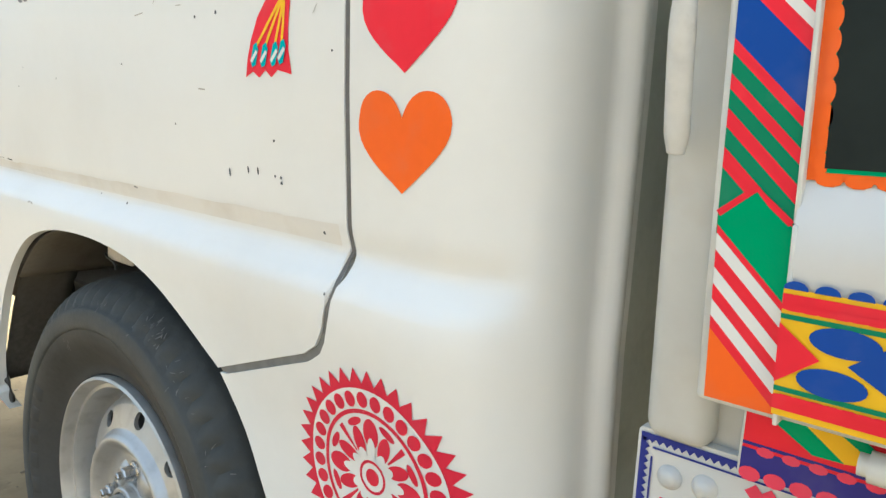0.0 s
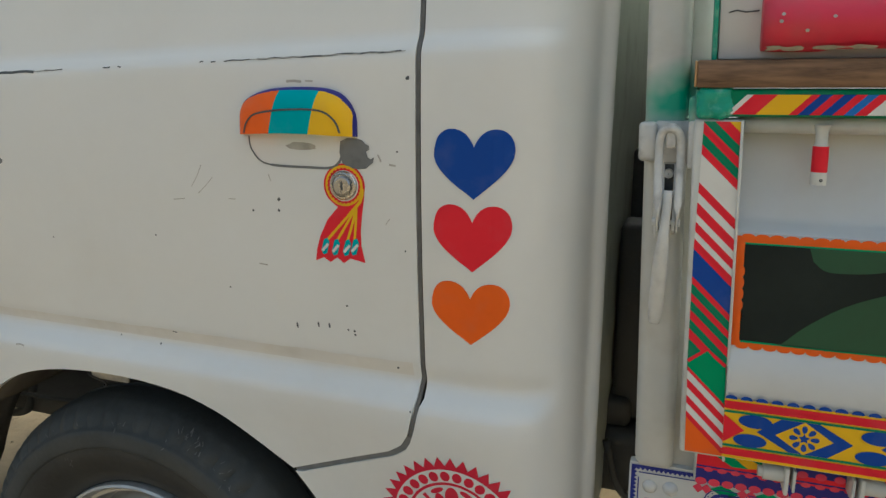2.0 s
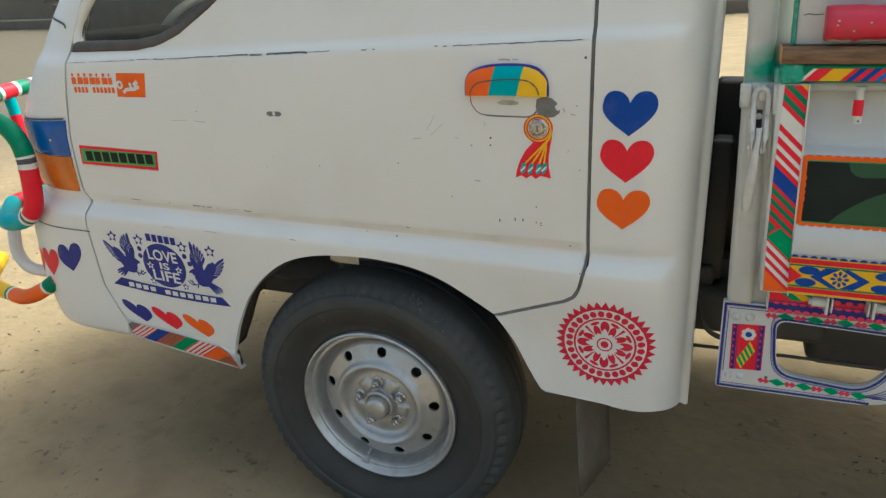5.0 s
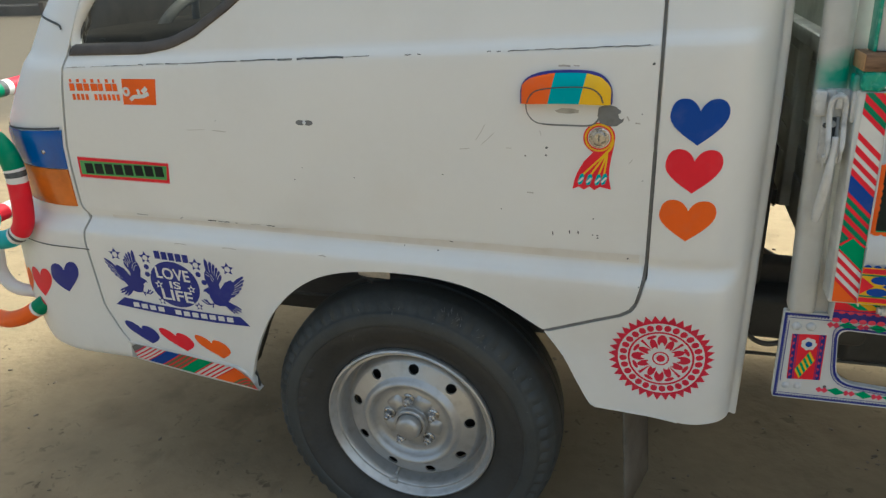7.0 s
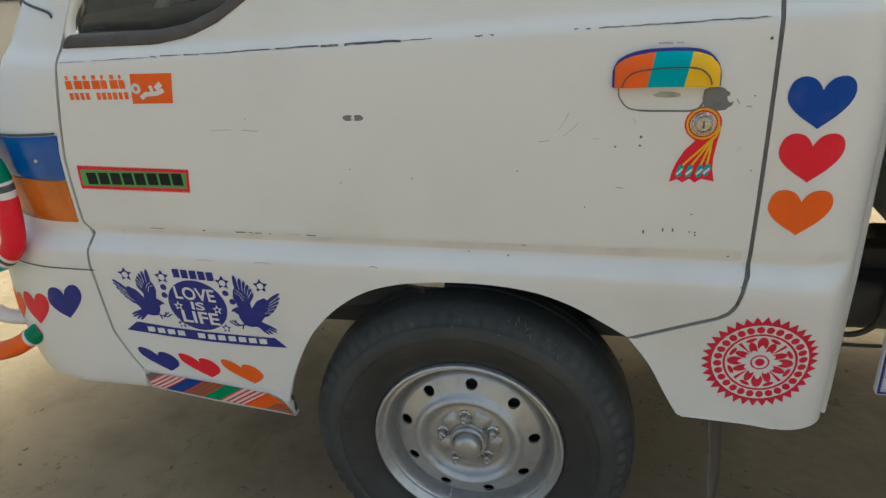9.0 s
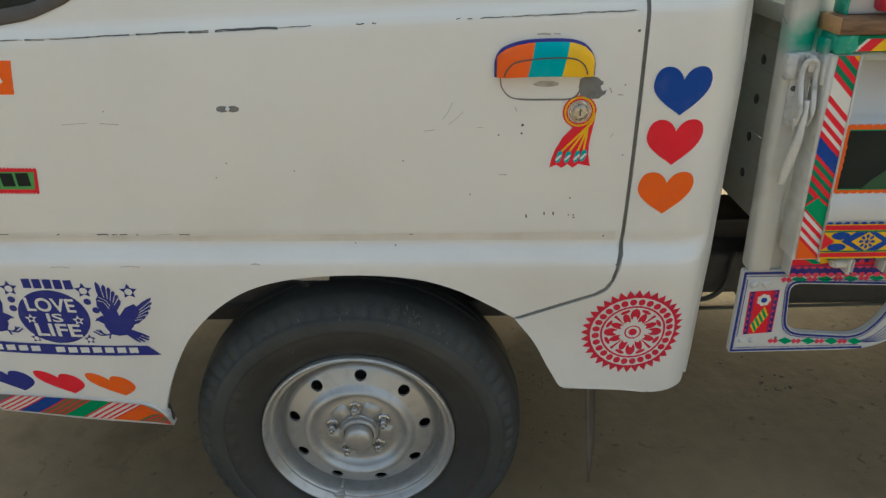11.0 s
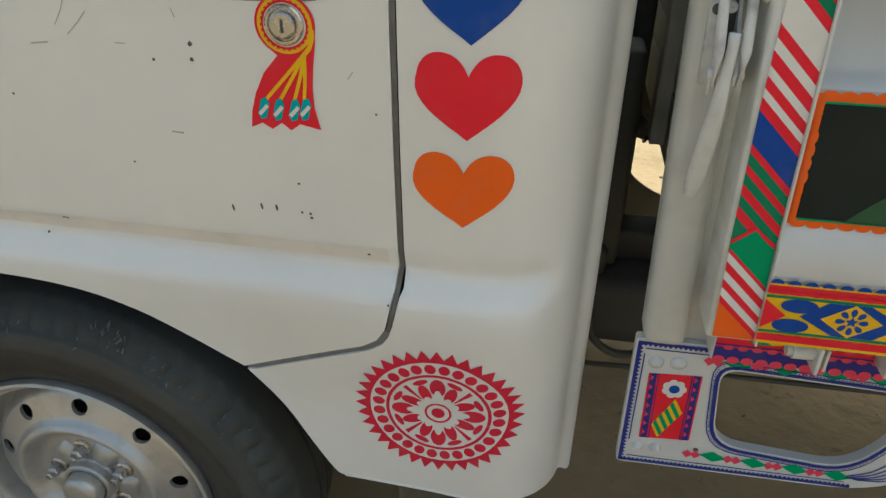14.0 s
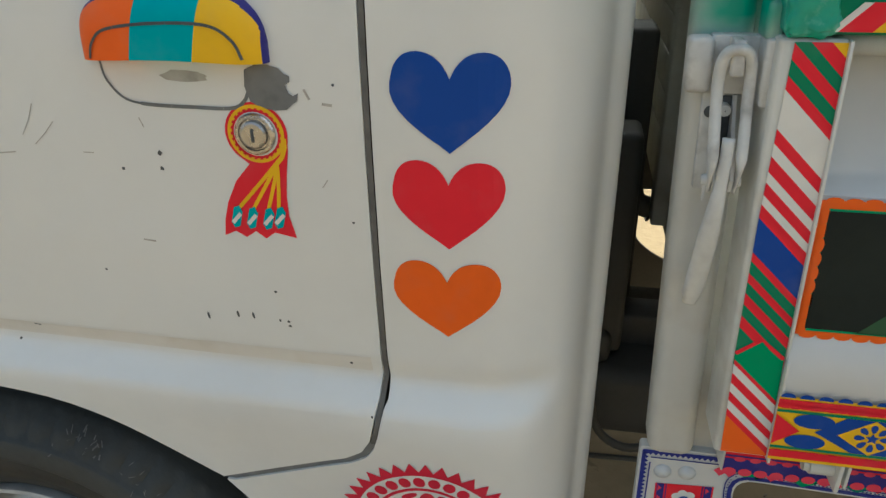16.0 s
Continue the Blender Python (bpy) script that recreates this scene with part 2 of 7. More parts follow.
def sand_material():
    m = material("sand", (0.274, 0.207, 0.124), 0.95, spread=0.20, scale=2.6, fine=22, bump=0.55, bump_scale=26, distance=0.010, dirt=(0.16, 0.118, 0.070), dirt_scale=5.2, dirt_amount=0.7, spec=0.12)
    # trodden scuffs, and ragged dark flecks that paint in the shade of small dents
    n, l = m.node_tree.nodes, m.node_tree.links
    b = n["Principled BSDF"]
    old = b.inputs["Base Color"].links[0].from_socket
    tc = n["Texture Coordinate"]
    for scale, lo, hi, amount, colour in ((9.0, 0.57, 0.70, 0.50, (0.125, 0.092, 0.054)), (34.0, 0.61, 0.68, 0.70, (0.085, 0.062, 0.038)), (70.0, 0.66, 0.74, 0.5, (0.36, 0.30, 0.21))):
        ns, mr, mx = n.new("ShaderNodeTexNoise"), n.new("ShaderNodeMapRange"), n.new("ShaderNodeMix")
        ns.inputs["Scale"].default_value, ns.inputs["Detail"].default_value, ns.inputs["Distortion"].default_value = scale, 6.0, 0.6
        mr.inputs["From Min"].default_value, mr.inputs["From Max"].default_value, mr.inputs["To Max"].default_value = lo, hi, amount
        mx.data_type = "RGBA"
        mx.inputs[7].default_value = (*colour, 1)
        l.new(tc.outputs["Object"], ns.inputs["Vector"]), l.new(ns.outputs["Fac"], mr.inputs["Value"]), l.new(mr.outputs["Result"], mx.inputs[0])
        # gathered in patches, with bare sand between
        pt, pr, pm = n.new("ShaderNodeTexNoise"), n.new("ShaderNodeMapRange"), n.new("ShaderNodeMath")
        pt.inputs["Scale"].default_value, pt.inputs["Detail"].default_value = scale * 0.10, 3.0
        pr.inputs["From Min"].default_value, pr.inputs["From Max"].default_value = 0.46, 0.66
        pm.operation = "MULTIPLY"
        l.new(tc.outputs["Object"], pt.inputs["Vector"]), l.new(pt.outputs["Fac"], pr.inputs["Value"])
        l.new(mr.outputs["Result"], pm.inputs[0]), l.new(pr.outputs["Result"], pm.inputs[1]), l.new(pm.outputs[0], mx.inputs[0])
        l.new(old, mx.inputs[6])
        old = mx.outputs[2]
    # out in front of the truck the yard turns into darker, trodden earth, with a ragged border
    ln, nz, ad, mr, mx = n.new("ShaderNodeSeparateXYZ"), n.new("ShaderNodeTexNoise"), n.new("ShaderNodeMath"), n.new("ShaderNodeMapRange"), n.new("ShaderNodeMix")
    ad.operation, mx.data_type = "MULTIPLY_ADD", "RGBA"
    nz.inputs["Scale"].default_value, nz.inputs["Detail"].default_value = 0.9, 8.0
    ad.inputs[1].default_value = -3.0
    mr.inputs["From Min"].default_value, mr.inputs["From Max"].default_value, mr.inputs["To Max"].default_value = -6.0, -9.0, 0.9
    mx.inputs[7].default_value = (0.102, 0.088, 0.069, 1)
    l.new(tc.outputs["Object"], ln.inputs[0]), l.new(tc.outputs["Object"], nz.inputs["Vector"]), l.new(nz.outputs["Fac"], ad.inputs[0]), l.new(ln.outputs["X"], ad.inputs[2])
    l.new(ad.outputs[0], mr.inputs["Value"]), l.new(mr.outputs["Result"], mx.inputs[0]), l.new(old, mx.inputs[6])
    l.new(mx.outputs[2], b.inputs["Base Color"])
    return m


sand_material()

# ---- mesh helpers ----
GROUND = -0.012


def mesh_object(name, bm, mats, smooth=True, weld=True):
    if weld:
        bmesh.ops.remove_doubles(bm, verts=bm.verts, dist=1e-5)
    bm.normal_update()
    me = bpy.data.meshes.new(name)
    bm.to_mesh(me)
    bm.free()
    for m in ([mats] if isinstance(mats, str) else mats):
        me.materials.append(MATS[m])
    if smooth:
        me.shade_smooth()
    return new(name, me)


def part(name, bm, mats, parent, label="", smooth=True, sharp=None):
    """Links a bmesh as one mesh object under a thing or under a part."""
    ob = mesh_object(name, bm, mats, smooth)
    if sharp:
        ob.data.set_sharp_from_angle(angle=radians(sharp))
    ob.parent = parent
    return tagged(ob, label)


def box(bm, lo, hi, bevel=0.0, seg=2, m=None, index=0):
    r = bmesh.ops.create_cube(bm, size=1.0, matrix=Matrix.LocRotScale([(a + b) / 2 for a, b in zip(lo, hi)], None, [b - a for a, b in zip(lo, hi)]))
    vs = r["verts"]
    if bevel:
        es = list({e for v in vs for e in v.link_edges})
        out = bmesh.ops.bevel(bm, geom=vs + es, offset=bevel, segments=seg, profile=0.5, affect="EDGES")
        vs = list({v for f in out["faces"] for v in f.verts} | {v for v in vs if v.is_valid})
    if m is not None:
        bmesh.ops.transform(bm, matrix=m, verts=vs)
    for f in {f for v in vs for f in v.link_faces}:
        f.material_index = index
    return vs


def boxed(lo, hi, bevel=0.002, seg=2, m=None):
    bm = bmesh.new()
    box(bm, lo, hi, bevel, seg, m)
    return bm


def lathe(bm, profile, centre, seg=72, index=0, axis="y", closed=False):
    """Turns (radius, depth) round an axis along y (or z, x)."""
    rings = []
    for r, d in profile:
        ring = []
        for i in range(seg):
            a = 2 * math.pi * i / seg
            c, s = r * math.cos(a), r * math.sin(a)
            p = {"y": (c, d, s), "z": (c, s, d), "x": (d, c, s)}[axis]
            ring.append(bm.verts.new([centre[k] + p[k] for k in range(3)]))
        rings.append(ring)
    pairs = list(zip(rings, rings[1:])) + ([(rings[-1], rings[0])] if closed else [])
    for a, b in pairs:
        for i in range(seg):
            f = bm.faces.new((a[i], a[(i + 1) % seg], b[(i + 1) % seg], b[i]))
            f.material_index = index
    return rings


def lathed(profile, centre, seg=72, axis="y", cap=False):
    bm = bmesh.new()
    rings = lathe(bm, profile, centre, seg, 0, axis)
    if cap:
        bm.faces.new(rings[0])
        bm.faces.new(rings[-1])
    bmesh.ops.recalc_face_normals(bm, faces=bm.faces)
    return bm


def smooth_path(pts, n=6):
    """Points of a Catmull-Rom curve through pts."""
    p = [Vector(q) for q in pts]
    p = [2 * p[0] - p[1]] + p + [2 * p[-1] - p[-2]]
    out = []
    for a, b, c, d in zip(p, p[1:], p[2:], p[3:]):
        for i in range(n):
            t = i / n
            out.append(0.5 * ((2 * b) + (c - a) * t + (2 * a - 5 * b + 4 * c - d) * t * t + (3 * b - a - 3 * c + d) * t ** 3))
    return out + [p[-2]]


def tube(bm, path, radius, seg=14, bands=None, mats=None, cap=True):
    """A round bar along a path; radius may be a function of the share of its length; bands gives a material index by share."""
    path = [Vector(q) for q in path]
    length = [0.0]
    for a, b in zip(path, path[1:]):
        length.append(length[-1] + (b - a).length)
    rings, side = [], None
    for i, q in enumerate(path):
        d = (path[min(i + 1, len(path) - 1)] - path[max(i - 1, 0)]).normalized()
        if side is None:
            side = d.orthogonal().normalized()
        side = (side - d * side.dot(d)).normalized()
        up = d.cross(side)
        r = radius(length[i] / length[-1]) if callable(radius) else radius
        rings.append([bm.verts.new(q + r * (math.cos(a) * side + math.sin(a) * up)) for a in [2 * math.pi * k / seg for k in range(seg)]])
    for j, (a, b) in enumerate(zip(rings, rings[1:])):
        s = (length[j] + length[j + 1]) / 2 / length[-1]
        for i in range(seg):
            f = bm.faces.new((a[i], a[(i + 1) % seg], b[(i + 1) % seg], b[i]))
            if bands:
                f.material_index = bands(s)
    if cap:
        bm.faces.new(rings[0]), bm.faces.new(list(reversed(rings[-1])))
    bmesh.ops.recalc_face_normals(bm, faces=bm.faces)


def grid(bm, rows, index=0):
    """Faces between rows of points of equal length; doubled points collapse."""
    vs = [[bm.verts.new(p) for p in row] for row in rows]
    for a, b in zip(vs, vs[1:]):
        for i in range(len(a) - 1):
            q = [a[i], a[i + 1], b[i + 1], b[i]]
            keep = []
            for v in q:
                if all((v.co - w.co).length > 1e-5 for w in keep):
                    keep.append(v)
            if len(keep) > 2:
                bm.faces.new(keep).material_index = index
    bmesh.ops.remove_doubles(bm, verts=bm.verts, dist=1e-5)


def rim_in(bm, depth, lip=0.0):
    """Folds the border of a skin back by depth along y, to give it thickness."""
    es = [e for e in bm.edges if e.is_boundary]
    out = bmesh.ops.extrude_edge_only(bm, edges=es)
    for v in out["geom"]:
        if isinstance(v, bmesh.types.BMVert):
            v.co.y += depth
    bmesh.ops.recalc_face_normals(bm, faces=bm.faces)


# ---- flat graphics: polygons laid on a surface ----
def heart(cx, cz, w, h, shear=0.0, tilt=0.0):
    def bez(a, b, c, d, n=8):
        return [tuple((1 - t) ** 3 * a[k] + 3 * t * (1 - t) ** 2 * b[k] + 3 * t * t * (1 - t) * c[k] + t ** 3 * d[k] for k in (0, 1)) for t in [i / n for i in range(n)]]
    half = bez((0, 0.24), (0.06, 0.42), (0.16, 0.5), (0.28, 0.5)) + bez((0.28, 0.5), (0.42, 0.5), (0.5, 0.37), (0.5, 0.2)) + bez((0.5, 0.2), (0.5, -0.06), (0.2, -0.3), (0, -0.5))
    pts = half + [(0, -0.5)] + [(-x, y) for x, y in reversed(half[1:])]
    pts = [(x - 0.045 * math.sin(math.pi * (0.25 - y) / 0.75) * min(1, max(0, -x / 0.15)) if y < 0.25 and x < 0 else x, y) for x, y in pts]
    return [(cx + x * w - y * shear, cz + y * h + x * tilt) for x, y in pts]


def ellipse(cx, cz, a, b, turn=0.0, n=28):
    c, s = math.cos(turn), math.sin(turn)
    return [(cx + a * math.cos(t) * c - b * math.sin(t) * s, cz + a * math.cos(t) * s + b * math.sin(t) * c) for t in [2 * math.pi * i / n for i in range(n)]]


def petal(cx, cz, ang, r0, r1, w, n=14):
    """A drop that points away from a centre."""
    out = []
    for i in range(n):
        t = 2 * math.pi * i / n
        u = r0 + (r1 - r0) * (0.5 - 0.5 * math.cos(t))
        v = w * math.sin(t) * (0.55 + 0.45 * (u - r0) / (r1 - r0))
        out.append((cx + u * math.cos(ang) - v * math.sin(ang), cz + u * math.sin(ang) + v * math.cos(ang)))
    return out


def star(cx, cz, r, inner=0.45, turn=math.pi / 2, n=5):
    return [(cx + (r if i % 2 == 0 else r * inner) * math.cos(turn + math.pi * i / n), cz + (r if i % 2 == 0 else r * inner) * math.sin(turn + math.pi * i / n)) for i in range(2 * n)]


def ring_polys(cx, cz, r0, r1, n=48, squash=1.0):
    out = []
    for i in range(n):
        a, b = 2 * math.pi * i / n, 2 * math.pi * (i + 1) / n
        out.append([(cx + r * math.cos(t), cz + squash * r * math.sin(t)) for r, t in ((r0, a), (r1, a), (r1, b), (r0, b))])
    return out


def rect(x0, z0, x1, z1):
    return [(x0, z0), (x1, z0), (x1, z1), (x0, z1)]


def stroke(pts, w):
    """Quads of width w along a line of points."""
    p = [Vector(q) for q in pts]
    nrm = []
    for i in range(len(p)):
        d = (p[min(i + 1, len(p) - 1)] - p[max(i - 1, 0)]).normalized()
        nrm.append(Vector((-d.y, d.x)) * w / 2)
    return [[tuple(p[i] + nrm[i]), tuple(p[i + 1] + nrm[i + 1]), tuple(p[i + 1] - nrm[i + 1]), tuple(p[i] - nrm[i])] for i in range(len(p) - 1)]


def clip(poly, a, b, c):
    """What of a convex polygon lies where a*x + b*z >= c."""
    out = []
    for p, q in zip(poly, poly[1:] + poly[:1]):
        dp, dq = a * p[0] + b * p[1] - c, a * q[0] + b * q[1] - c
        if dp >= 0:
            out.append(p)
        if dp * dq < 0:
            t = dp / (dp - dq)
            out.append((p[0] + t * (q[0] - p[0]), p[1] + t * (q[1] - p[1])))
    return out


def stripes(poly, a, b, bands, level=1):
    """Slanting bands over a convex polygon: (from, to, colour) along a*x + b*z."""
    out = []
    for lo, hi, colour in bands:
        q = clip(clip(poly, a, b, lo), -a, -b, -hi) if poly else []
        if len(q) > 2:
            out.append((q, colour, level))
    return out


def run_of(text, start, scale=1.0):
    """Bands from words such as 'red 2 white 1', one after another."""
    words = text.split()
    out, at = [], start
    for c, w in zip(words[::2], words[1::2]):
        out.append((at, at + float(w) * scale, c))
        at += float(w) * scale
    return out


def letters(text, x0, z0, x1, z1, slant=0.0):
    """The outlines of a word, in the built-in font, fitted into a box."""
    cu = bpy.data.curves.new("word", "FONT")
    cu.body, cu.resolution_u, cu.offset = text, 4, 0.022
    ob = new("word", cu)
    me = bpy.data.meshes.new_from_object(ob.evaluated_get(bpy.context.evaluated_depsgraph_get()))
    co = [v.co.copy() for v in me.vertices]
    lo = [min(c[k] for c in co) for k in (0, 1)]
    hi = [max(c[k] for c in co) for k in (0, 1)]
    fit = [(x0 + (c[0] - lo[0]) / (hi[0] - lo[0]) * (x1 - x0), z0 + (c[1] - lo[1]) / (hi[1] - lo[1]) * (z1 - z0)) for c in co]
    out = [[fit[i] for i in f.vertices] for f in me.polygons]
    bpy.data.objects.remove(ob), bpy.data.curves.remove(cu), bpy.data.meshes.remove(me)
    return [[(x, z + slant * (x - x0)) for x, z in p] for p in out]


def graphic(name, parent, shapes, surface, label="", base=0.0006, step=0.0004, cut=0.0, joined=False):
    """Thin film on a surface(u, v) -> (point, outward normal): shapes are (polygon, colour, level). cut: rows at which it is split so that it follows a curve."""
    colours = sorted({c for _, c, _ in shapes})
    bm = bmesh.new()
    lay = bm.verts.layers.float.new("lift")
    for k, (poly, colour, level) in enumerate(shapes):
        if len(poly) < 3:
            continue
        vs = [bm.verts.new((p[0], p[1], 0)) for p in poly]
        for v in vs:
            v[lay] = base + step * level + (0 if joined else 0.00004 * (k % 7))
        if len(poly) <= 4:
            tris = [list(range(len(poly)))]
        else:
            from mathutils.geometry import tessellate_polygon
            tris = tessellate_polygon([[Vector((p[0], p[1], 0)) for p in poly]])
        for t in tris:
            try:
                f = bm.faces.new([vs[i] for i in t])
            except ValueError:
                continue
            f.material_index = colours.index(colour)
            f.normal_update()
            if f.normal.z < 0:
                f.normal_flip()
    if cut:
        zs = [v.co.y for v in bm.verts]
        z = math.ceil(min(zs) / cut) * cut
        while z < max(zs):
            bmesh.ops.bisect_plane(bm, geom=bm.verts[:] + bm.edges[:] + bm.faces[:], plane_co=(0, z, 0), plane_no=(0, 1, 0))
            z += cut
        xs = [v.co.x for v in bm.verts]
        x = math.ceil(min(xs) / cut) * cut
        while x < max(xs):
            bmesh.ops.bisect_plane(bm, geom=bm.verts[:] + bm.edges[:] + bm.faces[:], plane_co=(x, 0, 0), plane_no=(1, 0, 0))
            x += cut
    for v in bm.verts:
        p, nrm = surface(v.co.x, v.co.y)
        v.co = Vector(p) + Vector(nrm) * v[lay]
    ob = mesh_object(name, bm, colours, smooth=False, weld=joined)
    ob.parent = parent
    return tagged(ob, label)


def flat_at(y):
    return lambda u, v: ((u, y, v), (0, -1, 0))

# ---- ground and distance ----
def build_ground():
    def axis(centre, near, far, step):
        a, x, d = [0.0], 0.0, step
        while x < far:
            d = step if x < near else d * 1.35
            x += d
            a.append(x)
        return [centre - v for v in reversed(a[1:])] + [centre + v for v in a]
    xs, ys = axis(-0.9, 2.6, 320, 0.045), axis(0.9, 2.2, 320, 0.045)
    bm = bmesh.new()
    rows = []
    for y in ys:
        row = []
        for x in xs:
            d = math.hypot(x + 0.9, y - 0.9)
            amp = 0.010 if d < 6 else 0.03
            z = GROUND - 0.004 + amp * noise.noise(Vector((x * 1.3, y * 1.3, 0.3))) + 0.35 * amp * noise.noise(Vector((x * 6, y * 6, 2.1))) + (0.002 * noise.noise(Vector((x * 19, y * 19, 5))) if d < 6 else 0)
            row.append((x, y, z))
        rows.append(row)
    vs = [[bm.verts.new(p) for p in r] for r in rows]
    for a, b in zip(vs, vs[1:]):
        for i in range(len(a) - 1):
            bm.faces.new((a[i], a[i + 1], b[i + 1], b[i]))
    tagged(mesh_object("ground", bm, "sand", weld=False), "dry sandy yard ground with small ruts and stones", "ground", kind="structure")
    # small stones and clods, strewn over the sand
    rng = random.Random(4)
    bm = bmesh.new()
    for _ in range(560):
        x, y = rng.uniform(-4.2, 1.2), rng.uniform(-0.4, 3.2)
        r = 0.0018 + 0.0065 * rng.random() ** 2.2
        m = Matrix.LocRotScale((x, y, GROUND - r * 0.05), Euler((rng.uniform(-0.4, 0.4), rng.uniform(-0.4, 0.4), rng.random() * 6)), (r * rng.uniform(0.9, 1.5), r * rng.uniform(0.6, 1), r * rng.uniform(0.3, 0.65)))
        bmesh.ops.create_icosphere(bm, subdivisions=1, radius=1.0, matrix=m)
    for _ in range(46):
        cx, cy, wide = rng.uniform(-4.0, 0.4), rng.uniform(-0.3, 2.6), rng.uniform(0.05, 0.16)
        for _ in range(rng.randint(7, 20)):
            r = 0.0025 + 0.0065 * rng.random() ** 2
            m = Matrix.LocRotScale((rng.gauss(cx, wide), rng.gauss(cy, wide * 0.6), GROUND - r * 0.05), Euler((rng.uniform(-0.3, 0.3), rng.uniform(-0.3, 0.3), rng.random() * 6)), (r * rng.uniform(0.9, 1.9), r * rng.uniform(0.6, 1), r * rng.uniform(0.25, 0.5)))
            bmesh.ops.create_icosphere(bm, subdivisions=1, radius=1.0, matrix=m)
    tagged(mesh_object("pebbles", bm, "stone"), "small stones and clods strewn on sand", "pebbles", kind="stuff")
    bm = boxed((-70, 21.0, GROUND - 0.2), (40, 21.4, 3.2), 0.02)
    tagged(mesh_object("wall_far", bm, "wall_plaster", smooth=False), "weathered brown plaster wall far behind the yard", "wall", kind="structure")
    bm = boxed((-70, 19.6, GROUND - 0.2), (40, 20.98, 0.32), 0.03)
    tagged(mesh_object("kerb_far", bm, "kerb", smooth=False), "dark raised kerb along the far wall", "kerb", kind="structure")


build_ground()

# ---- the truck: its skin as functions of x (rear +, front -) and z ----
MID = 1.245  # the truck's centre line in y
CORNER = 0.30  # radius of the cab's front corner


def along(x, pts):
    return float(np.interp(x, [p[0] for p in pts], [p[1] for p in pts]))


def ledge(x):
    return 0.763 + 0.015 * max(-0.1, min(1.2, (-0.44 - x) / 1.07))


def crease(x):
    return 1.1625 - 0.0325 * max(-0.3, min(1.3, -0.434 - x))


def side_y(x, z):
    """The y of the flat of the cab's side."""
    L, C = ledge(x), crease(x)
    zs = [0.33, 0.36, 0.40, 0.47, 0.56, 0.65, L - 0.036, L - 0.022, L - 0.002, L + 0.007, L + 0.028, 0.90, 1.0, 1.07, C - 0.010, C, C + 0.015, 1.30, 1.55, 1.75, 1.82]
    ys = [0.440, 0.424, 0.412, 0.405, 0.4015, 0.3960, 0.3905, 0.3920, 0.4100, 0.4145, 0.4070, 0.3995, 0.3965, 0.3965, 0.3985, 0.4005, 0.412, 0.428, 0.475, 0.53, 0.57]
    y = float(np.mean(np.interp([z - 0.006, z - 0.003, z, z + 0.003, z + 0.006], zs, ys)))
    # the ledge fades out towards the rear corner, and the lower panel tucks in there
    fade = max(0.0, min(1.0, (x + 0.302) / 0.035))
    fade = fade * fade * (3 - 2 * fade)
    plain = float(np.interp(z, [0.33, 0.40, 0.47, 0.60, 0.75, 0.90, 1.0, 1.07, 1.14, 1.30, 1.55, 1.75, 1.82], [0.440, 0.412, 0.4050, 0.4000, 0.4010, 0.3995, 0.3970, 0.3985, 0.4050, 0.428, 0.475, 0.53, 0.57]))
    tuck = 0.0095 * max(0, min(1, (x + 0.75) / 0.25)) * max(0, min(1, (0.71 - z) / 0.12))
    return y + (plain - y) * fade + tuck


def corner_x(z):
    """Where the side begins to turn into the front."""
    return along(z, [(0.42, -1.772), (0.55, -1.785), (0.69, -1.765), (0.80, -1.70), (0.99, -1.695), (1.22, -1.545), (1.30, -1.48), (1.8, -1.08)])


def skin(x, z):
    """A point of the cab's side, by x, up to the corner."""
    d = max(0.0, corner_x(z) - x)
    return (x, side_y(x, z) + CORNER - math.sqrt(max(1e-6, CORNER ** 2 - min(d, 0.999 * CORNER) ** 2)), z)


def round_front(s, z):
    """A point of the cab's front corner, by the way s along it from where it begins to turn."""
    x0 = corner_x(z)
    y0 = side_y(x0, z)
    if s < 0:
        return (x0 - s, y0, z)
    a = s / CORNER
    if a <= math.pi / 2:
        return (x0 - CORNER * math.sin(a), y0 + CORNER * (1 - math.cos(a)), z)
    return (x0 - CORNER, y0 + CORNER + (s - CORNER * math.pi / 2), z)


def on_side(u, v):
    return skin(u, v), (0, -1, 0)


def on_front(u, v):
    a = max(0, u) / CORNER
    return round_front(u, v), (-math.sin(a), -math.cos(a), 0)


ARCH = [(-1.303, 0.405), (-1.297, 0.428), (-1.272, 0.494), (-1.235, 0.566), (-1.200, 0.612), (-1.160, 0.651), (-1.110, 0.685), (-1.055, 0.706), (-0.985, 0.718), (-0.89, 0.721), (-0.80, 0.712),
        (-0.735, 0.692), (-0.683, 0.664), (-0.620, 0.623), (-0.580, 0.565), (-0.552, 0.508), (-0.528, 0.462), (-0.521, 0.453)]
ARCH = [tuple(p.xy) for p in smooth_path([(x, z, 0) for x, z in ARCH[:14]], 3)][:-1] + [tuple(p.xy) for p in smooth_path([(x, z, 0) for x, z in ARCH[13:]], 3)]
SEAM = [(-0.620, 0.623), (-0.507, 0.6645), (-0.478, 0.6750), (-0.4605, 0.687), (-0.4505, 0.704), (-0.4450, 0.728), (-0.4405, 0.750), (-0.4380, 0.775)]
FRONT_SEAM = [(0.40, -1.640), (0.462, -1.628), (0.50, -1.650), (0.563, -1.676), (0.725, -1.678), (0.76, -1.672), (0.788, -1.663), (0.812, -1.677), (0.952, -1.668), (1.134, -1.628), (1.25, -1.572), (1.30, -1.55), (1.8, -1.30)]
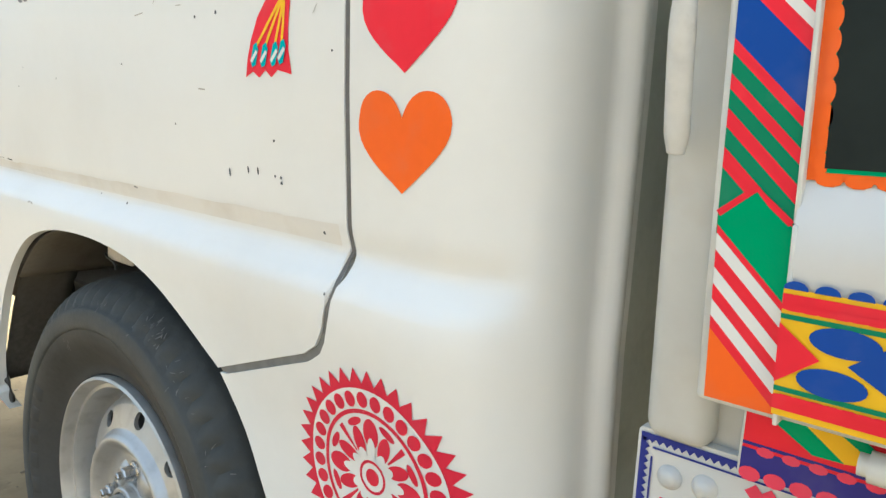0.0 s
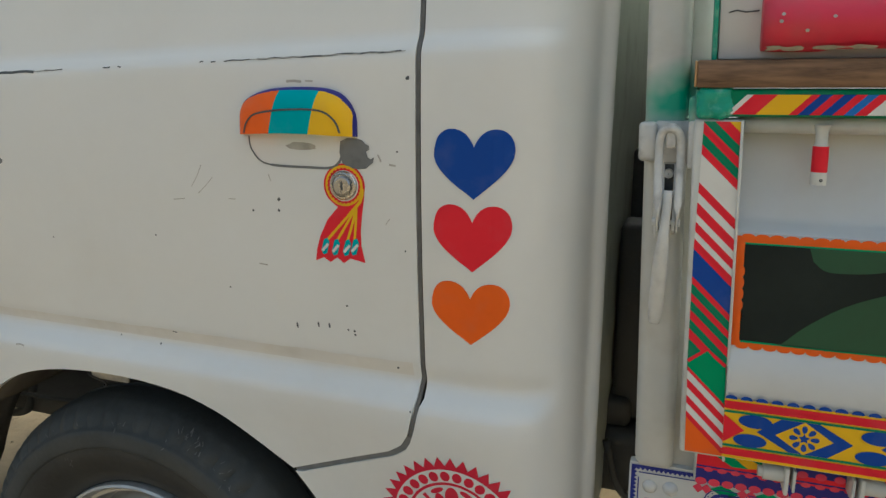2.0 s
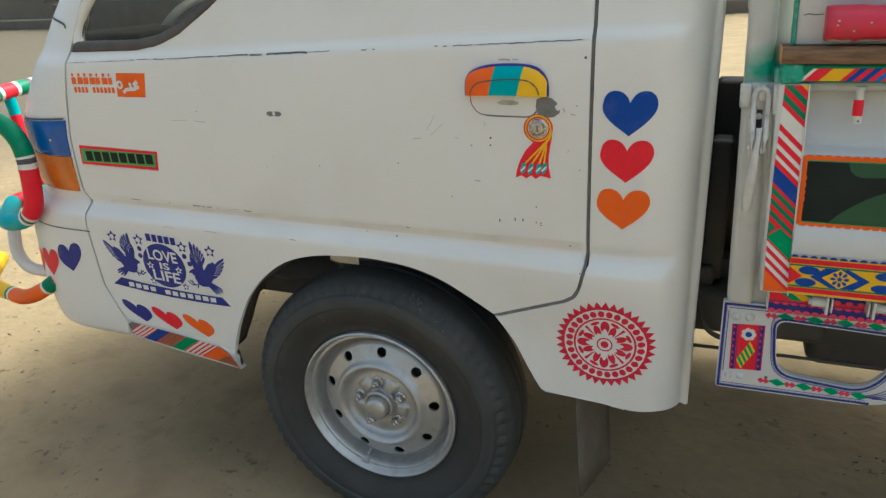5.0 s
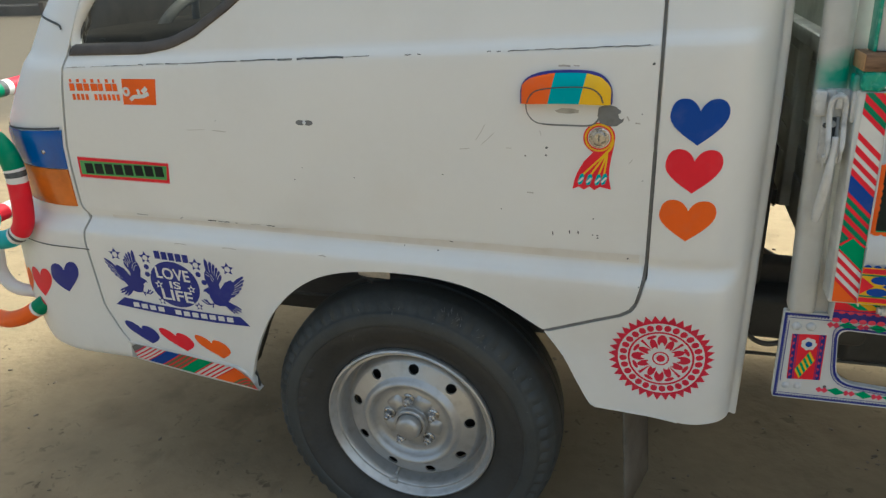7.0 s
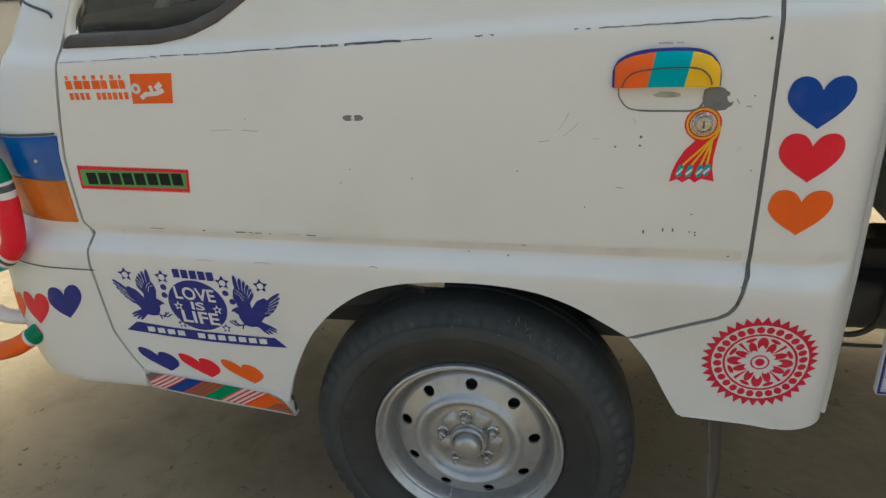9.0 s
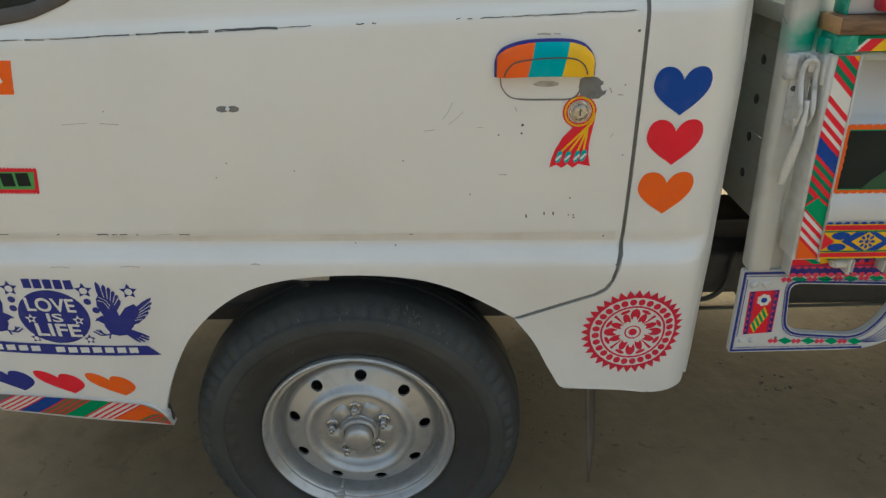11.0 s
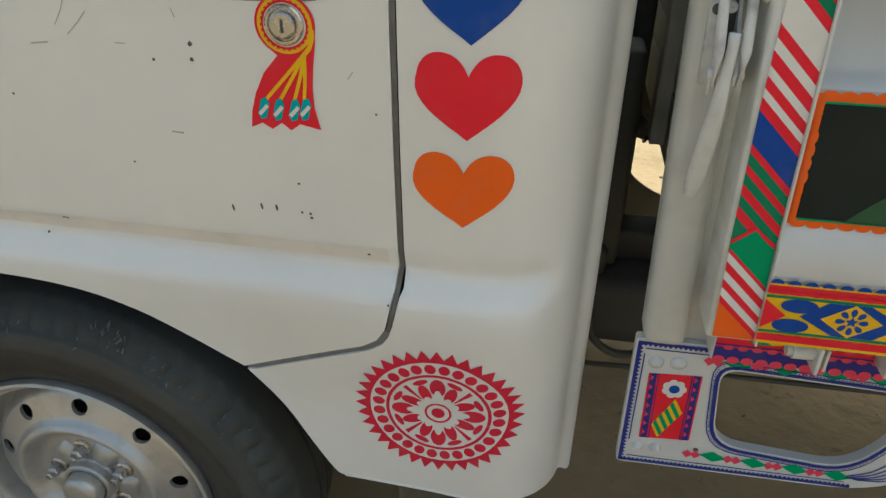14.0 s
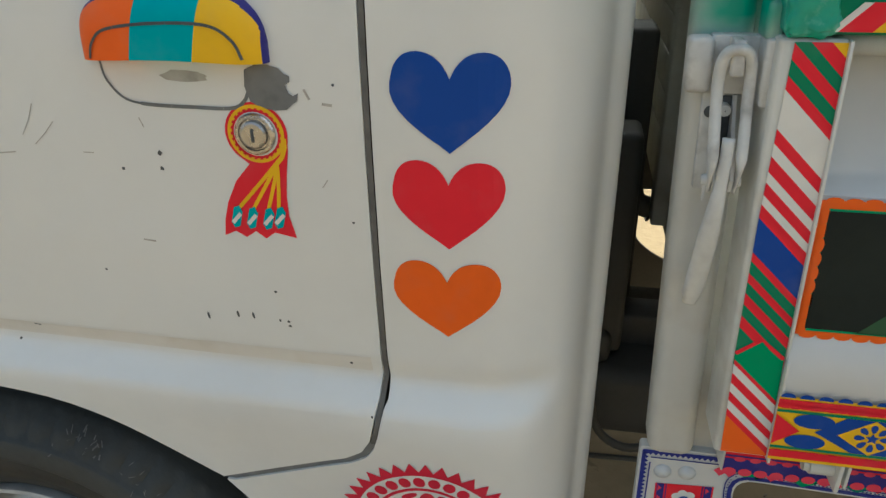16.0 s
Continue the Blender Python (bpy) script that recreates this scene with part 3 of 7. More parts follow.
WINDOW = [(-1.66, 1.146), (-1.43, 1.149), (-1.366, 1.159), (-1.31, 1.180), (-1.225, 1.230), (-1.16, 1.275), (-1.08, 1.315), (-0.98, 1.335), (-0.50, 1.340)]

truck = tagged(new("light_truck"), "white light truck with painted folk-art stickers, parked on sand", "truck")
truck.location = (0, 0, 0)


def door_bottom(x):
    if x < -1.303:
        return along(x, [(-1.68, 0.472), (-1.63, 0.4665), (-1.47, 0.4535), (-1.335, 0.4355), (-1.312, 0.420), (-1.303, 0.405)])
    if x < -0.62:
        return along(x, ARCH)
    return along(x, SEAM)


Z_ROWS = sorted({0.345 + 0.0125 * i for i in range(118)} | {0.735 + 0.004 * i for i in range(22)} | {1.10 + 0.004 * i for i in range(22)})


def build_door():
    xs = sorted({-1.69 + 0.016 * i for i in range(78)} | {p[0] for p in ARCH} | {p[0] for p in SEAM} | {-1.302 + 0.003 * i for i in range(8)} | {-0.4380})
    xs = [x for x in xs if x <= -0.4380]
    bm = bmesh.new()
    rows = []
    for z in Z_ROWS:
        if z > 1.76:
            continue
        row = []
        for x in xs:
            zz = max(z, door_bottom(x))
            zz = min(zz, along(x, WINDOW))
            xx = max(x, along(zz, FRONT_SEAM) + 0.003)
            row.append(skin(xx, zz))
        rows.append(row)
    grid(bm, rows)
    rim_in(bm, 0.012)
    door = part("door", bm, "white_paint", truck, "white driver's door, chipped along its creases", sharp=38)
    # the upper door frame round the window
    bm = bmesh.new()
    path = [skin(x, z) for x, z in ((-1.606, 1.152), (-1.605, 1.190), (-1.586, 1.223), (-1.562, 1.251), (-1.500, 1.318), (-1.360, 1.470), (-1.20, 1.665), (-1.13, 1.735), (-0.70, 1.76), (-0.52, 1.75), (-0.475, 1.70), (-0.462, 1.34))]
    tube(bm, smooth_path([(p[0], p[1] + 0.014, p[2]) for p in path], 5), 0.0125, 12)
    part("window_frame", bm, "white_paint", door, "white upper door frame")
    # black rubber along the window's lower edge, and the pane
    bm = bmesh.new()
    rows = []
    for k in range(6):
        row = []
        for i in range(70):
            x = -1.622 + i * 0.0165
            z = along(x, WINDOW) - 0.002 + 0.022 * k / 5
            p = skin(max(x, along(z, FRONT_SEAM) + 0.006), z)
            row.append((p[0], p[1] - 0.0015 - 0.003 * math.sin(math.pi * k / 5) + 0.001 * k, p[2]))
        rows.append(row)
    grid(bm, rows)
    rim_in(bm, 0.02)
    part("window_seal", bm, "dusty_seal", door, "dusty brown-black rubber window seal")
    bm = bmesh.new()
    rows = []
    for k in range(12):
        row = []
        for i in range(36):
            x = -1.62 + i * 0.032
            zb = along(x, WINDOW) + 0.012
            z = zb + (1.74 - zb) * k / 11
            p = skin(max(x, along(z, FRONT_SEAM) + 0.01), z)
            row.append((p[0], p[1] + 0.016, p[2]))
        rows.append(row)
    grid(bm, rows)
    pane = part("window_pane", bm, "tinted_glass", door, "dark tinted side window")
    pane.visible_shadow = False
    # the inside of the door gap: a dark upright run, and a greyer one along the slanting foot
    for run, depth, mat, label in (([(-0.4350, 1.70 - 0.008 * i) for i in range(115)] + [(x + 0.003, z - 0.003) for x, z in reversed(SEAM) if x > -0.46], 0.0008, "seal", "dark rubber seal in the door gap"), ([(x + 0.003, z - 0.003) for x, z in reversed(SEAM) if x < -0.448], 0.0030, "primer", "grey rubber seal along the foot of the door")):
        bm = bmesh.new()
        rows = []
        for q in (-0.0023, 0.0023) if mat == "seal" else (-0.012, 0.012):
            row = []
            for x, z in run:
                p = skin(x + q, z - (q if z < 0.70 else 0))
                row.append((p[0], p[1] + depth, p[2]))
            rows.append(row)
        grid(bm, rows)
        part("rear_door_seal", bm, mat, door, label)
    bm = bmesh.new()
    grid(bm, [[(lambda p: (p[0], p[1] + 0.014, p[2]))(skin(along(z, FRONT_SEAM) + q, z)) for z in [0.45 + 0.04 * i for i in range(20)]] for q in (-0.015, 0.015)])
    part("front_door_seal", bm, "rubber", door, "dark gap at the door's front edge")
    return door


door = build_door()


def build_quarter():
    """The cab's rear corner panel, round to the back."""
    plan = [(-0.02, -0.355, 0.0)]
    for k in range(1, 17):
        a = radians(5.0 * k)
        plan.append((-0.02 + 0.0055 * k, -0.355 + 0.105 * math.sin(a), 0.107 * (1 - math.cos(a))))
    # a narrow flange stands out behind the rounded corner
    plan += [(0.0705, -0.2500, 0.0925), (0.073, -0.2475, 0.0955), (0.076, -0.2440, 0.0975), (0.081, -0.2395, 0.1000), (0.085, -0.2360, 0.1030), (0.088, -0.2345, 0.1070), (0.091, -0.2350, 0.1130), (0.094, -0.2390, 0.1180)]
    xs = sorted({-0.617 + 0.0125 * i for i in range(26)} | {p[0] for p in ARCH if p[0] > -0.62} | {x + 0.003 for x, _ in SEAM} | {-0.4315, -0.355})
    xs = [x for x in xs if -0.6175 <= x <= -0.355]
    cols = [(x, x, 0.0) for x in xs] + [(-0.325 + s, x, y) for s, x, y in plan[1:]]
    bm = bmesh.new()
    rows = []
    for z in Z_ROWS:
        row = []
        for s, x, yo in cols:
            low = along(x, ARCH) if s < -0.521 else along(s, [(-0.521, 0.452), (-0.40, 0.4445), (-0.345, 0.4365), (-0.305, 0.4300), (-0.285, 0.4245), (-0.270, 0.4200), (-0.260, 0.4165), (-0.2545, 0.4130), (-0.2490, 0.4085), (-0.244, 0.4045), (-0.238, 0.4050), (-0.235, 0.4100), (-0.225, 0.435)])
            high = along(x - 0.0055, SEAM) - 0.0065 if s < -0.4325 else 1.74
            zz = min(max(z, low), max(high, low))
            row.append((x, side_y(x, zz) + yo, zz))
        rows.append(row)
    grid(bm, rows)
    # the panel ends at the door gap
    over = [f for f in bm.faces if min(v.co.x for v in f.verts) < -0.4325 and max(v.co.z for v in f.verts) > 0.752]
    bmesh.ops.delete(bm, geom=over, context="FACES")
    rim_in(bm, 0.012)
    return part("rear_corner_panel", bm, "white_paint", truck, "white rear corner panel of the cab", sharp=38)


quarter = build_quarter()
# the folded hem along its foot
hem = bmesh.new()
tube(hem, [(x, side_y(x, z) + 0.0015, z) for x, z in [(-0.516 + 0.0125 * i, along(-0.516 + 0.0125 * i, [(-0.521, 0.452), (-0.40, 0.4445), (-0.345, 0.4365)]) - 0.0005) for i in range(14)]], 0.0026, 8)
part("hem", hem, "white_paint", quarter, "folded hem along the panel's foot")


def on_quarter(u, v):
    """The rear corner panel, rounded towards its rear."""
    d = min(0.98, max(0.0, (u + 0.355) / 0.105))
    p = skin(u, v)
    return (p[0], p[1] + 0.107 * (1 - math.sqrt(1 - d * d)), p[2]), (d * 0.9, -math.sqrt(1 - d * d), 0)


def build_front():
    bm = bmesh.new()
    rows = []
    for z in [0.408, 0.411, 0.415] + [0.420 + 0.0125 * i for i in range(70)]:
        if z > 1.26:
            break
        xs = along(z, FRONT_SEAM) - 0.003
        d = corner_x(z) - xs
        s0 = CORNER * math.asin(d / CORNER) if d > 0 else d
        tuck = 0.03 * max(0, (0.424 - z) / 0.016) ** 2
        row = []
        for i in range(48):
            s = s0 + (1.02 - s0) * i / 47
            p = round_front(s, z)
            n = on_front(s, z)[1]
            row.append((p[0] - n[0] * tuck * 0.4, p[1] - n[1] * tuck * 0.4, p[2]))
        rows.append(row)
    grid(bm, rows)
    rim_in(bm, 0.015)
    front = part("front_corner_panel", bm, "white_paint", truck, "white front corner panel and bumper of the cab", sharp=38)
    bm = bmesh.new()
    p = [round_front(-0.082 + 0.02 * i, 0.712) for i in range(43)]
    grid(bm, [[(a[0] - 0.0006, a[1] - 0.0012, 0.7105 + h + 0.004 * min(1, i / 12)) for i, a in enumerate(p)] for h in (0, 0.0028)])
    part("bumper_gap", bm, "chip", front, "dark gap over the bumper")
    for name, z0, z1, mat, label in (("blue_lens", 0.902, 0.990, "blue_lens", "blue glossy upper corner lamp lens"), ("amber_lens", 0.812, 0.900, "amber_lens", "amber indicator lens")):
        bm = bmesh.new()
        rows = []
        for k in range(9):
            fall = 0.06 if name == "blue_lens" else 0.0
            z = z0 + (z1 - z0) * k / 8
            edge = 0.004 if k in (0, 8) else 0.0065
            xs = along(z, FRONT_SEAM) - 0.010
            d = corner_x(z) - xs
            s0 = CORNER * math.asin(d / CORNER) if d > 0 else d
            row = []
            for i in range(26):
                s = s0 + (0.46 - s0) * i / 25
                q, n = on_front(s, z - fall * (s - s0) * k / 8)
                e = 0.003 if i in (0, 25) else edge
                row.append((q[0] + n[0] * e, q[1] + n[1] * e, q[2]))
            rows.append(row)
        grid(bm, rows)
        rim_in(bm, 0.012)
        part(name, bm, mat, front, label, sharp=40)
    bm = bmesh.new()
    rows = []
    for k in range(2):
        rows.append([(lambda q, n: (q[0] + n[0] * 0.002, q[1] + n[1] * 0.002, q[2]))(*on_front(-0.02 + 0.48 * i / 24, (0.9915, 0.9965)[k] - 0.0288 * i / 24)) for i in range(25)])
    grid(bm, rows)
    part("lamp_gap", bm, "chip", front, "dark gap above the lamp")
    joint = [p.xy for p in smooth_path([(0.30, 1.226, 0), (0.22, 1.221, 0), (0.14, 1.213, 0), (0.090, 1.205, 0), (0.074, 1.196, 0)], 5)]
    graphic("pillar_joint", front, [(q, "chip", 0) for q in stroke(joint, 0.0045)], on_front, "dark joint at the foot of the windscreen pillar", base=0.0016, joined=True)
    bm = lathed([(0.0005, -0.0095), (0.004, -0.0095), (0.0045, -0.006), (0.007, -0.006), (0.007, 0.0)], (0, 0, 0), 16)
    screw = part("lamp_screw", bm, "steel", front, "small lens screw")
    q, n = on_front(0.035, 0.94)
    screw.location = q
    return front


front = build_front()


def build_cab_shell():
    """The parts of the cab that close it: roof, back, far side, floor, screen and seats."""
    bm = bmesh.new()
    rows = []
    for x in (-1.20, -1.12, -1.0, -0.7, -0.4, -0.29, -0.245):
        e = min(1, (x + 1.24) / 0.12) * min(1, (-0.235 - x) / 0.05)
        rows.append([(x, y, 1.745 + 0.10 * e * (1 - abs((y - MID) / 0.77) ** 5)) for y in [0.485 + 0.095 * i for i in range(17)]])
    grid(bm, rows)
    part("roof", bm, "white_paint", truck, "white cab roof")
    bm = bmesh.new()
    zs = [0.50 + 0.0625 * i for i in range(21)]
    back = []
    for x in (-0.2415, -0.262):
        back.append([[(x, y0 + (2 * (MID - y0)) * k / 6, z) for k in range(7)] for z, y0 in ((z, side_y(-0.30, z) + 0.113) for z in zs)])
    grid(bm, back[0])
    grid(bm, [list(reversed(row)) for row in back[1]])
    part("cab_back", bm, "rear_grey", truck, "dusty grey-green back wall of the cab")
    bm = bmesh.new()
    zs = [0.46 + 0.05 * i for i in range(27)]
    grid(bm, [[(x, 2 * MID - skin(max(x, corner_x(z) - 0.29), z)[1], z) for x in [-1.70 + 0.06 * i for i in range(25)]] for z in zs if z < 1.14])
    part("far_side", bm, "white_paint", truck, "white far side of the cab")
    bm = bmesh.new()
    grid(bm, [[(lambda p: (p[0], (p[1] if k < 8 else p[1]), p[2]))(round_front(CORNER * math.pi / 2 + 1.15 * k / 12, z)) for k in range(13)] for z in [0.44, 0.6, 0.8, 1.0, 1.25]])
    part("front_face", bm, "white_paint", truck, "white front face of the cab")
    bm = bmesh.new()
    grid(bm, [[(-1.83 + 0.62 * k, y, 1.25 + 0.50 * k) for y in (0.55, 1.0, 1.5, 1.95)] for k in (0, 0.5, 1)])
    ws = part("windscreen", bm, "tinted_glass", truck, "tinted windscreen")
    ws.visible_shadow = False
    part("cab_floor", boxed((-1.78, 0.60, 0.50), (-0.28, 1.90, 0.54), 0.004), "dark_steel", truck, "dirty dark underside of the cab")
    dash = part("dashboard", boxed((-1.74, 0.475, 0.80), (-1.475, 1.98, 1.180), 0.012, 3), "seat_cloth", truck, "dark dashboard")
    part("vent", boxed((-1.585, 0.4700, 1.155), (-1.570, 0.4755, 1.172), 0.002), "rubber", dash, "small black vent at the dashboard's end")
    part("cowl_panel", boxed((-1.815, 0.56, 0.82), (-1.800, 1.94, 1.245), 0.003), "seat_cloth", truck, "dark panel under the windscreen")
    bm = boxed((-1.05, 0.52, 0.75), (-0.55, 1.95, 0.95), 0.05, 3)
    box(bm, (-0.62, 0.52, 0.9), (-0.46, 1.95, 1.5), 0.05, 3)
    part("bench_seat", bm, "seat_cloth", truck, "dark cloth bench seat")
    bm = bmesh.new()
    hub = Vector((-1.63, 0.88, 1.140))
    rim = lambda a, r=1.0: hub + r * Vector((0.045 * math.sin(a), 0.165 * math.cos(a), 0.100 * math.sin(a)))
    tube(bm, [rim(2 * math.pi * i / 40) for i in range(41)], 0.013, 10, cap=False)
    tube(bm, [hub + Vector((-0.10, 0, -0.09)), hub + Vector((0.004, 0, 0.004))], 0.030, 12)
    for a in (0.45, 1.85, 3.2, 4.7):
        tube(bm, [rim(a, 0.1), rim(a, 0.5), rim(a, 0.98)], 0.010, 8)
    part("steering_wheel", bm, "panel_white", truck, "pale grey steering wheel")
    ornament = part("ornament", lathed([(0.0005, 0.775), (0.016, 0.777), (0.021, 0.785), (0.021, 0.795), (0.016, 0.803), (0.0005, 0.805)], (-1.845, 0, 1.250), 24), "red", truck, "small red ornament hanging in the windscreen")
    bm = bmesh.new()
    tube(bm, [(-1.845, 0.79, 1.270), (-1.60, 0.80, 1.44), (-1.24, 0.82, 1.735)], 0.0012, 6)
    part("cord", bm, "rubber", ornament, "thin dark cord")
    bm = bmesh.new()
    box(bm, (-1.62, 0.455, 0.775), (-0.46, 0.475, 1.14), 0.006)
    box(bm, (-1.60, 0.448, 1.13), (-0.46, 0.478, 1.165), 0.006)
    part("door_lining", bm, "seat_cloth", truck, "dark inner door lining")


build_cab_shell()


# ---- wheel ----
WX, WZ = -0.9295, 0.3115


def build_wheel():
    # a ventilated steel disc, with nine round holes
    bm = bmesh.new()
    c = (WX, 0, WZ)
    lathe(bm, [(0.199, 0.452), (0.2010, 0.444), (0.1995, 0.437), (0.1955, 0.4350), (0.192, 0.4385), (0.1895, 0.4490), (0.1870, 0.4520), (0.1815, 0.4515), (0.1790, 0.4545), (0.1775, 0.4660), (0.1755, 0.4800), (0.1725, 0.4920), (0.1690, 0.4940), (0.1650, 0.4890), (0.1615, 0.4800), (0.158, 0.4735)], c, 90)
    disc = [(0.100, 0.4520), (0.108, 0.4535), (0.118, 0.4570), (0.137, 0.4640), (0.150, 0.4685), (0.158, 0.4735)]
    lathe(bm, [(0.158, 0.4735), (0.1525, along(0.1525, disc))], c, 90)
    lathe(bm, [(0.1205, along(0.1205, disc)), (0.1175, 0.4560), (0.1140, 0.4500), (0.1095, 0.4448), (0.1050, 0.4435), (0.1005, 0.4460), (0.0950, 0.4560), (0.0905, 0.4635), (0.0850, 0.4670), (0.0780, 0.4672), (0.0730, 0.4655), (0.066, 0.4650), (0.040, 0.4650), (0.034, 0.4650), (0.030, 0.472)], c, 90)
    for h in range(9):
        a0 = radians(85.5 - 40 * h)
        edge, hole = [], []
        cells = [(0.1205, -20 + 5 * i) for i in range(8)] + [(0.1205 + 0.008 * i, 20) for i in range(4)] + [(0.1525, 20 - 5 * i) for i in range(8)] + [(0.1525 - 0.008 * i, -20) for i in range(4)]
        for r, d in cells:
            a = a0 + radians(d)
            edge.append(bm.verts.new((WX + r * math.cos(a), along(r, disc), WZ + r * math.sin(a))))
            v = Vector((r - 0.1385, 0.1385 * radians(d)))
            v = v.normalized() * 0.0124
            hole.append((0.1385 + v.x, a0 + v.y / 0.1385))
        for depth in (0.0, 0.006):
            ringv = [bm.verts.new((WX + r * math.cos(a), along(r, disc) + depth, WZ + r * math.sin(a))) for r, a in hole]
            for i in range(24):
                bm.faces.new((edge[i], edge[(i + 1) % 24], ringv[(i + 1) % 24], ringv[i]))
            edge = ringv
    bmesh.ops.recalc_face_normals(bm, faces=bm.faces)
    wheel = part("front_wheel", bm, "silver_paint", truck, "silver painted steel disc wheel with nine round holes", sharp=50)
    # five webs of the hub show between the nuts: raised fans with scooped flanks
    for k in range(5):
        mid = 60 + 72 * k
        bm = bmesh.new()
        rows = []
        for r, wide, rise in ((0.036, 26, 0.0), (0.040, 26, 0.0075), (0.048, 25, 0.0095), (0.056, 22, 0.0085), (0.064, 19, 0.0070), (0.069, 17, 0.0045), (0.0725, 15, 0.0)):
            row = []
            for j in range(9):
                u = (j - 4) / 4
                a = radians(mid + wide * u)
                row.append((WX + r * math.cos(a), 0.4652 - rise * (1 - abs(u) ** 3) - 0.0015 * noise.noise(Vector((r * 90, u * 1.4, k * 3.1))) * (1 - u * u), WZ + r * math.sin(a)))
            rows.append(row)
        grid(bm, rows)
        bmesh.ops.recalc_face_normals(bm, faces=bm.faces)
        part("hub_web", bm, "hub_metal", wheel)
        a = radians(96 + 72 * k)
        bm = bmesh.new()
        o = (WX + 0.057 * math.cos(a), 0, WZ + 0.057 * math.sin(a))
        lathe(bm, [(0.0150, 0.4652), (0.0140, 0.4625), (0.0120, 0.4612), (0.0092, 0.4605)], o, 18)
        lathe(bm, [(0.0098, 0.4605), (0.0094, 0.4480), (0.0078, 0.4458), (0.0058, 0.4452), (0.0056, 0.4392), (0.0042, 0.4375), (0.0004, 0.4370)], o, 6)
        bmesh.ops.recalc_face_normals(bm, faces=bm.faces)
        part("lug_nut", bm, "steel", wheel, "worn steel wheel nut", sharp=30)
    # the hub: a ribbed collar, a dark gap, and a domed cap
    part("hub_collar", lathed([(0.0400, 0.478), (0.0400, 0.4590), (0.0385, 0.4570), (0.0372, 0.4568), (0.0370, 0.4520), (0.0378, 0.4510), (0.0378, 0.4455), (0.0360, 0.4435), (0.0315, 0.4432), (0.0315, 0.4520)], c, 44), "hub_metal", wheel, "dull ribbed hub collar", sharp=35)
    part("hub_gap", lathed([(0.0318, 0.4475), (0.0280, 0.4475)], c, 40), "chip", wheel, "dark gap round the hub cap")
    part("hub_cap", lathed([(0.0292, 0.4520), (0.0292, 0.4390), (0.0286, 0.4310), (0.0268, 0.4262), (0.0232, 0.4228), (0.0170, 0.4210), (0.0080, 0.4203), (0.0005, 0.4200)], c, 40), "hub_metal", wheel, "dull domed metal hub cap", sharp=40)
    # tyre
    bm = bmesh.new()
    prof = [(0.196, 0.470), (0.1990, 0.450), (0.2030, 0.4462), (0.2070, 0.4452), (0.2130, 0.4438), (0.2180, 0.4415), (0.2260, 0.4365), (0.2360, 0.4300), (0.2460, 0.4242), (0.2540, 0.4205), (0.2610, 0.4185), (0.2680, 0.4178), (0.2712, 0.4180), (0.2728, 0.4160), (0.2755, 0.4150), (0.2830, 0.4152), (0.2920, 0.4165), (0.2985, 0.4182), (0.3010, 0.4200), (0.3025, 0.4232), (0.3060, 0.4240), (0.3120, 0.4268),
            (0.319, 0.4315), (0.326, 0.4390), (0.3325, 0.4490), (0.3355, 0.4560), (0.3365, 0.4610), (0.3390, 0.4700), (0.3405, 0.4850), (0.3415, 0.4980), (0.3335, 0.4990), (0.3335, 0.5070), (0.3420, 0.5080), (0.3420, 0.5270), (0.3335, 0.5280), (0.3335, 0.5360), (0.3400, 0.5370), (0.3370, 0.5700), (0.3270, 0.5920), (0.306, 0.6020), (0.25, 0.607), (0.21, 0.592)]
    lathe(bm, prof, c, 192)
    bmesh.ops.recalc_face_normals(bm, faces=bm.faces)
    # the load flattens the tyre where it stands, and cuts of its tread show at the shoulder
    for v in bm.verts:
        rad = math.hypot(v.co.x - WX, v.co.z - WZ)
        ang = math.atan2(v.co.z - WZ, v.co.x - WX)
        if 0.3035 < rad < 0.334 and v.co.y < 0.46 and int((ang + 7) * 96 / math.pi + 0.5) % 3 == 0:
            v.co.y += 0.0075
        if v.co.z < GROUND - 0.002:
            v.co.y -= 0.25 * (GROUND - v.co.z)
            v.co.z = GROUND - 0.002
    # the outer band has a greyer tone, the inner wall a darker, browner one
    for f in bm.faces:
        m = f.calc_center_median()
        f.material_index = 1 if math.hypot(m.x - WX, m.z - WZ) < 0.2718 else 0
    part("tyre", bm, ["tyre", "tyre_wall"], wheel, "worn black dusty tyre", sharp=42)
    # light scuffs on the tyre's wall and shoulder
    rng = random.Random(3)
    wall = sorted((q for q in prof[2:25]), key=lambda q: q[0])

    def on_tyre(u, v):
        return (WX + v * math.cos(u), along(v, wall), WZ + v * math.sin(u)), (0, -1, 0)
    shapes = []
    for a0, da, v0, dv, count in ((1.17, 0.05, 0.321, 0.004, 16), (1.02, 0.14, 0.312, 0.008, 12), (2.02, 0.02, 0.252, 0.005, 9), (1.75, 0.18, 0.310, 0.005, 7), (0.55, 0.25, 0.305, 0.010, 8)):
        for _ in range(count):
            a, v = rng.gauss(a0, da), rng.gauss(v0, dv)
            n, w = rng.uniform(0.0015, 0.006), rng.uniform(0.0004, 0.0012)
            t = rng.uniform(-0.02, 0.02)
            shapes.append(([(a, v), (a + t, v + n), (a + t + w / 0.27, v + n), (a + w * 1.6 / 0.27, v)], "scuff", 0))
    graphic("scuff", wheel.children[-1], shapes, on_tyre, "pale scuffs on the tyre wall", base=0.0008)["kind"] = "stuff"
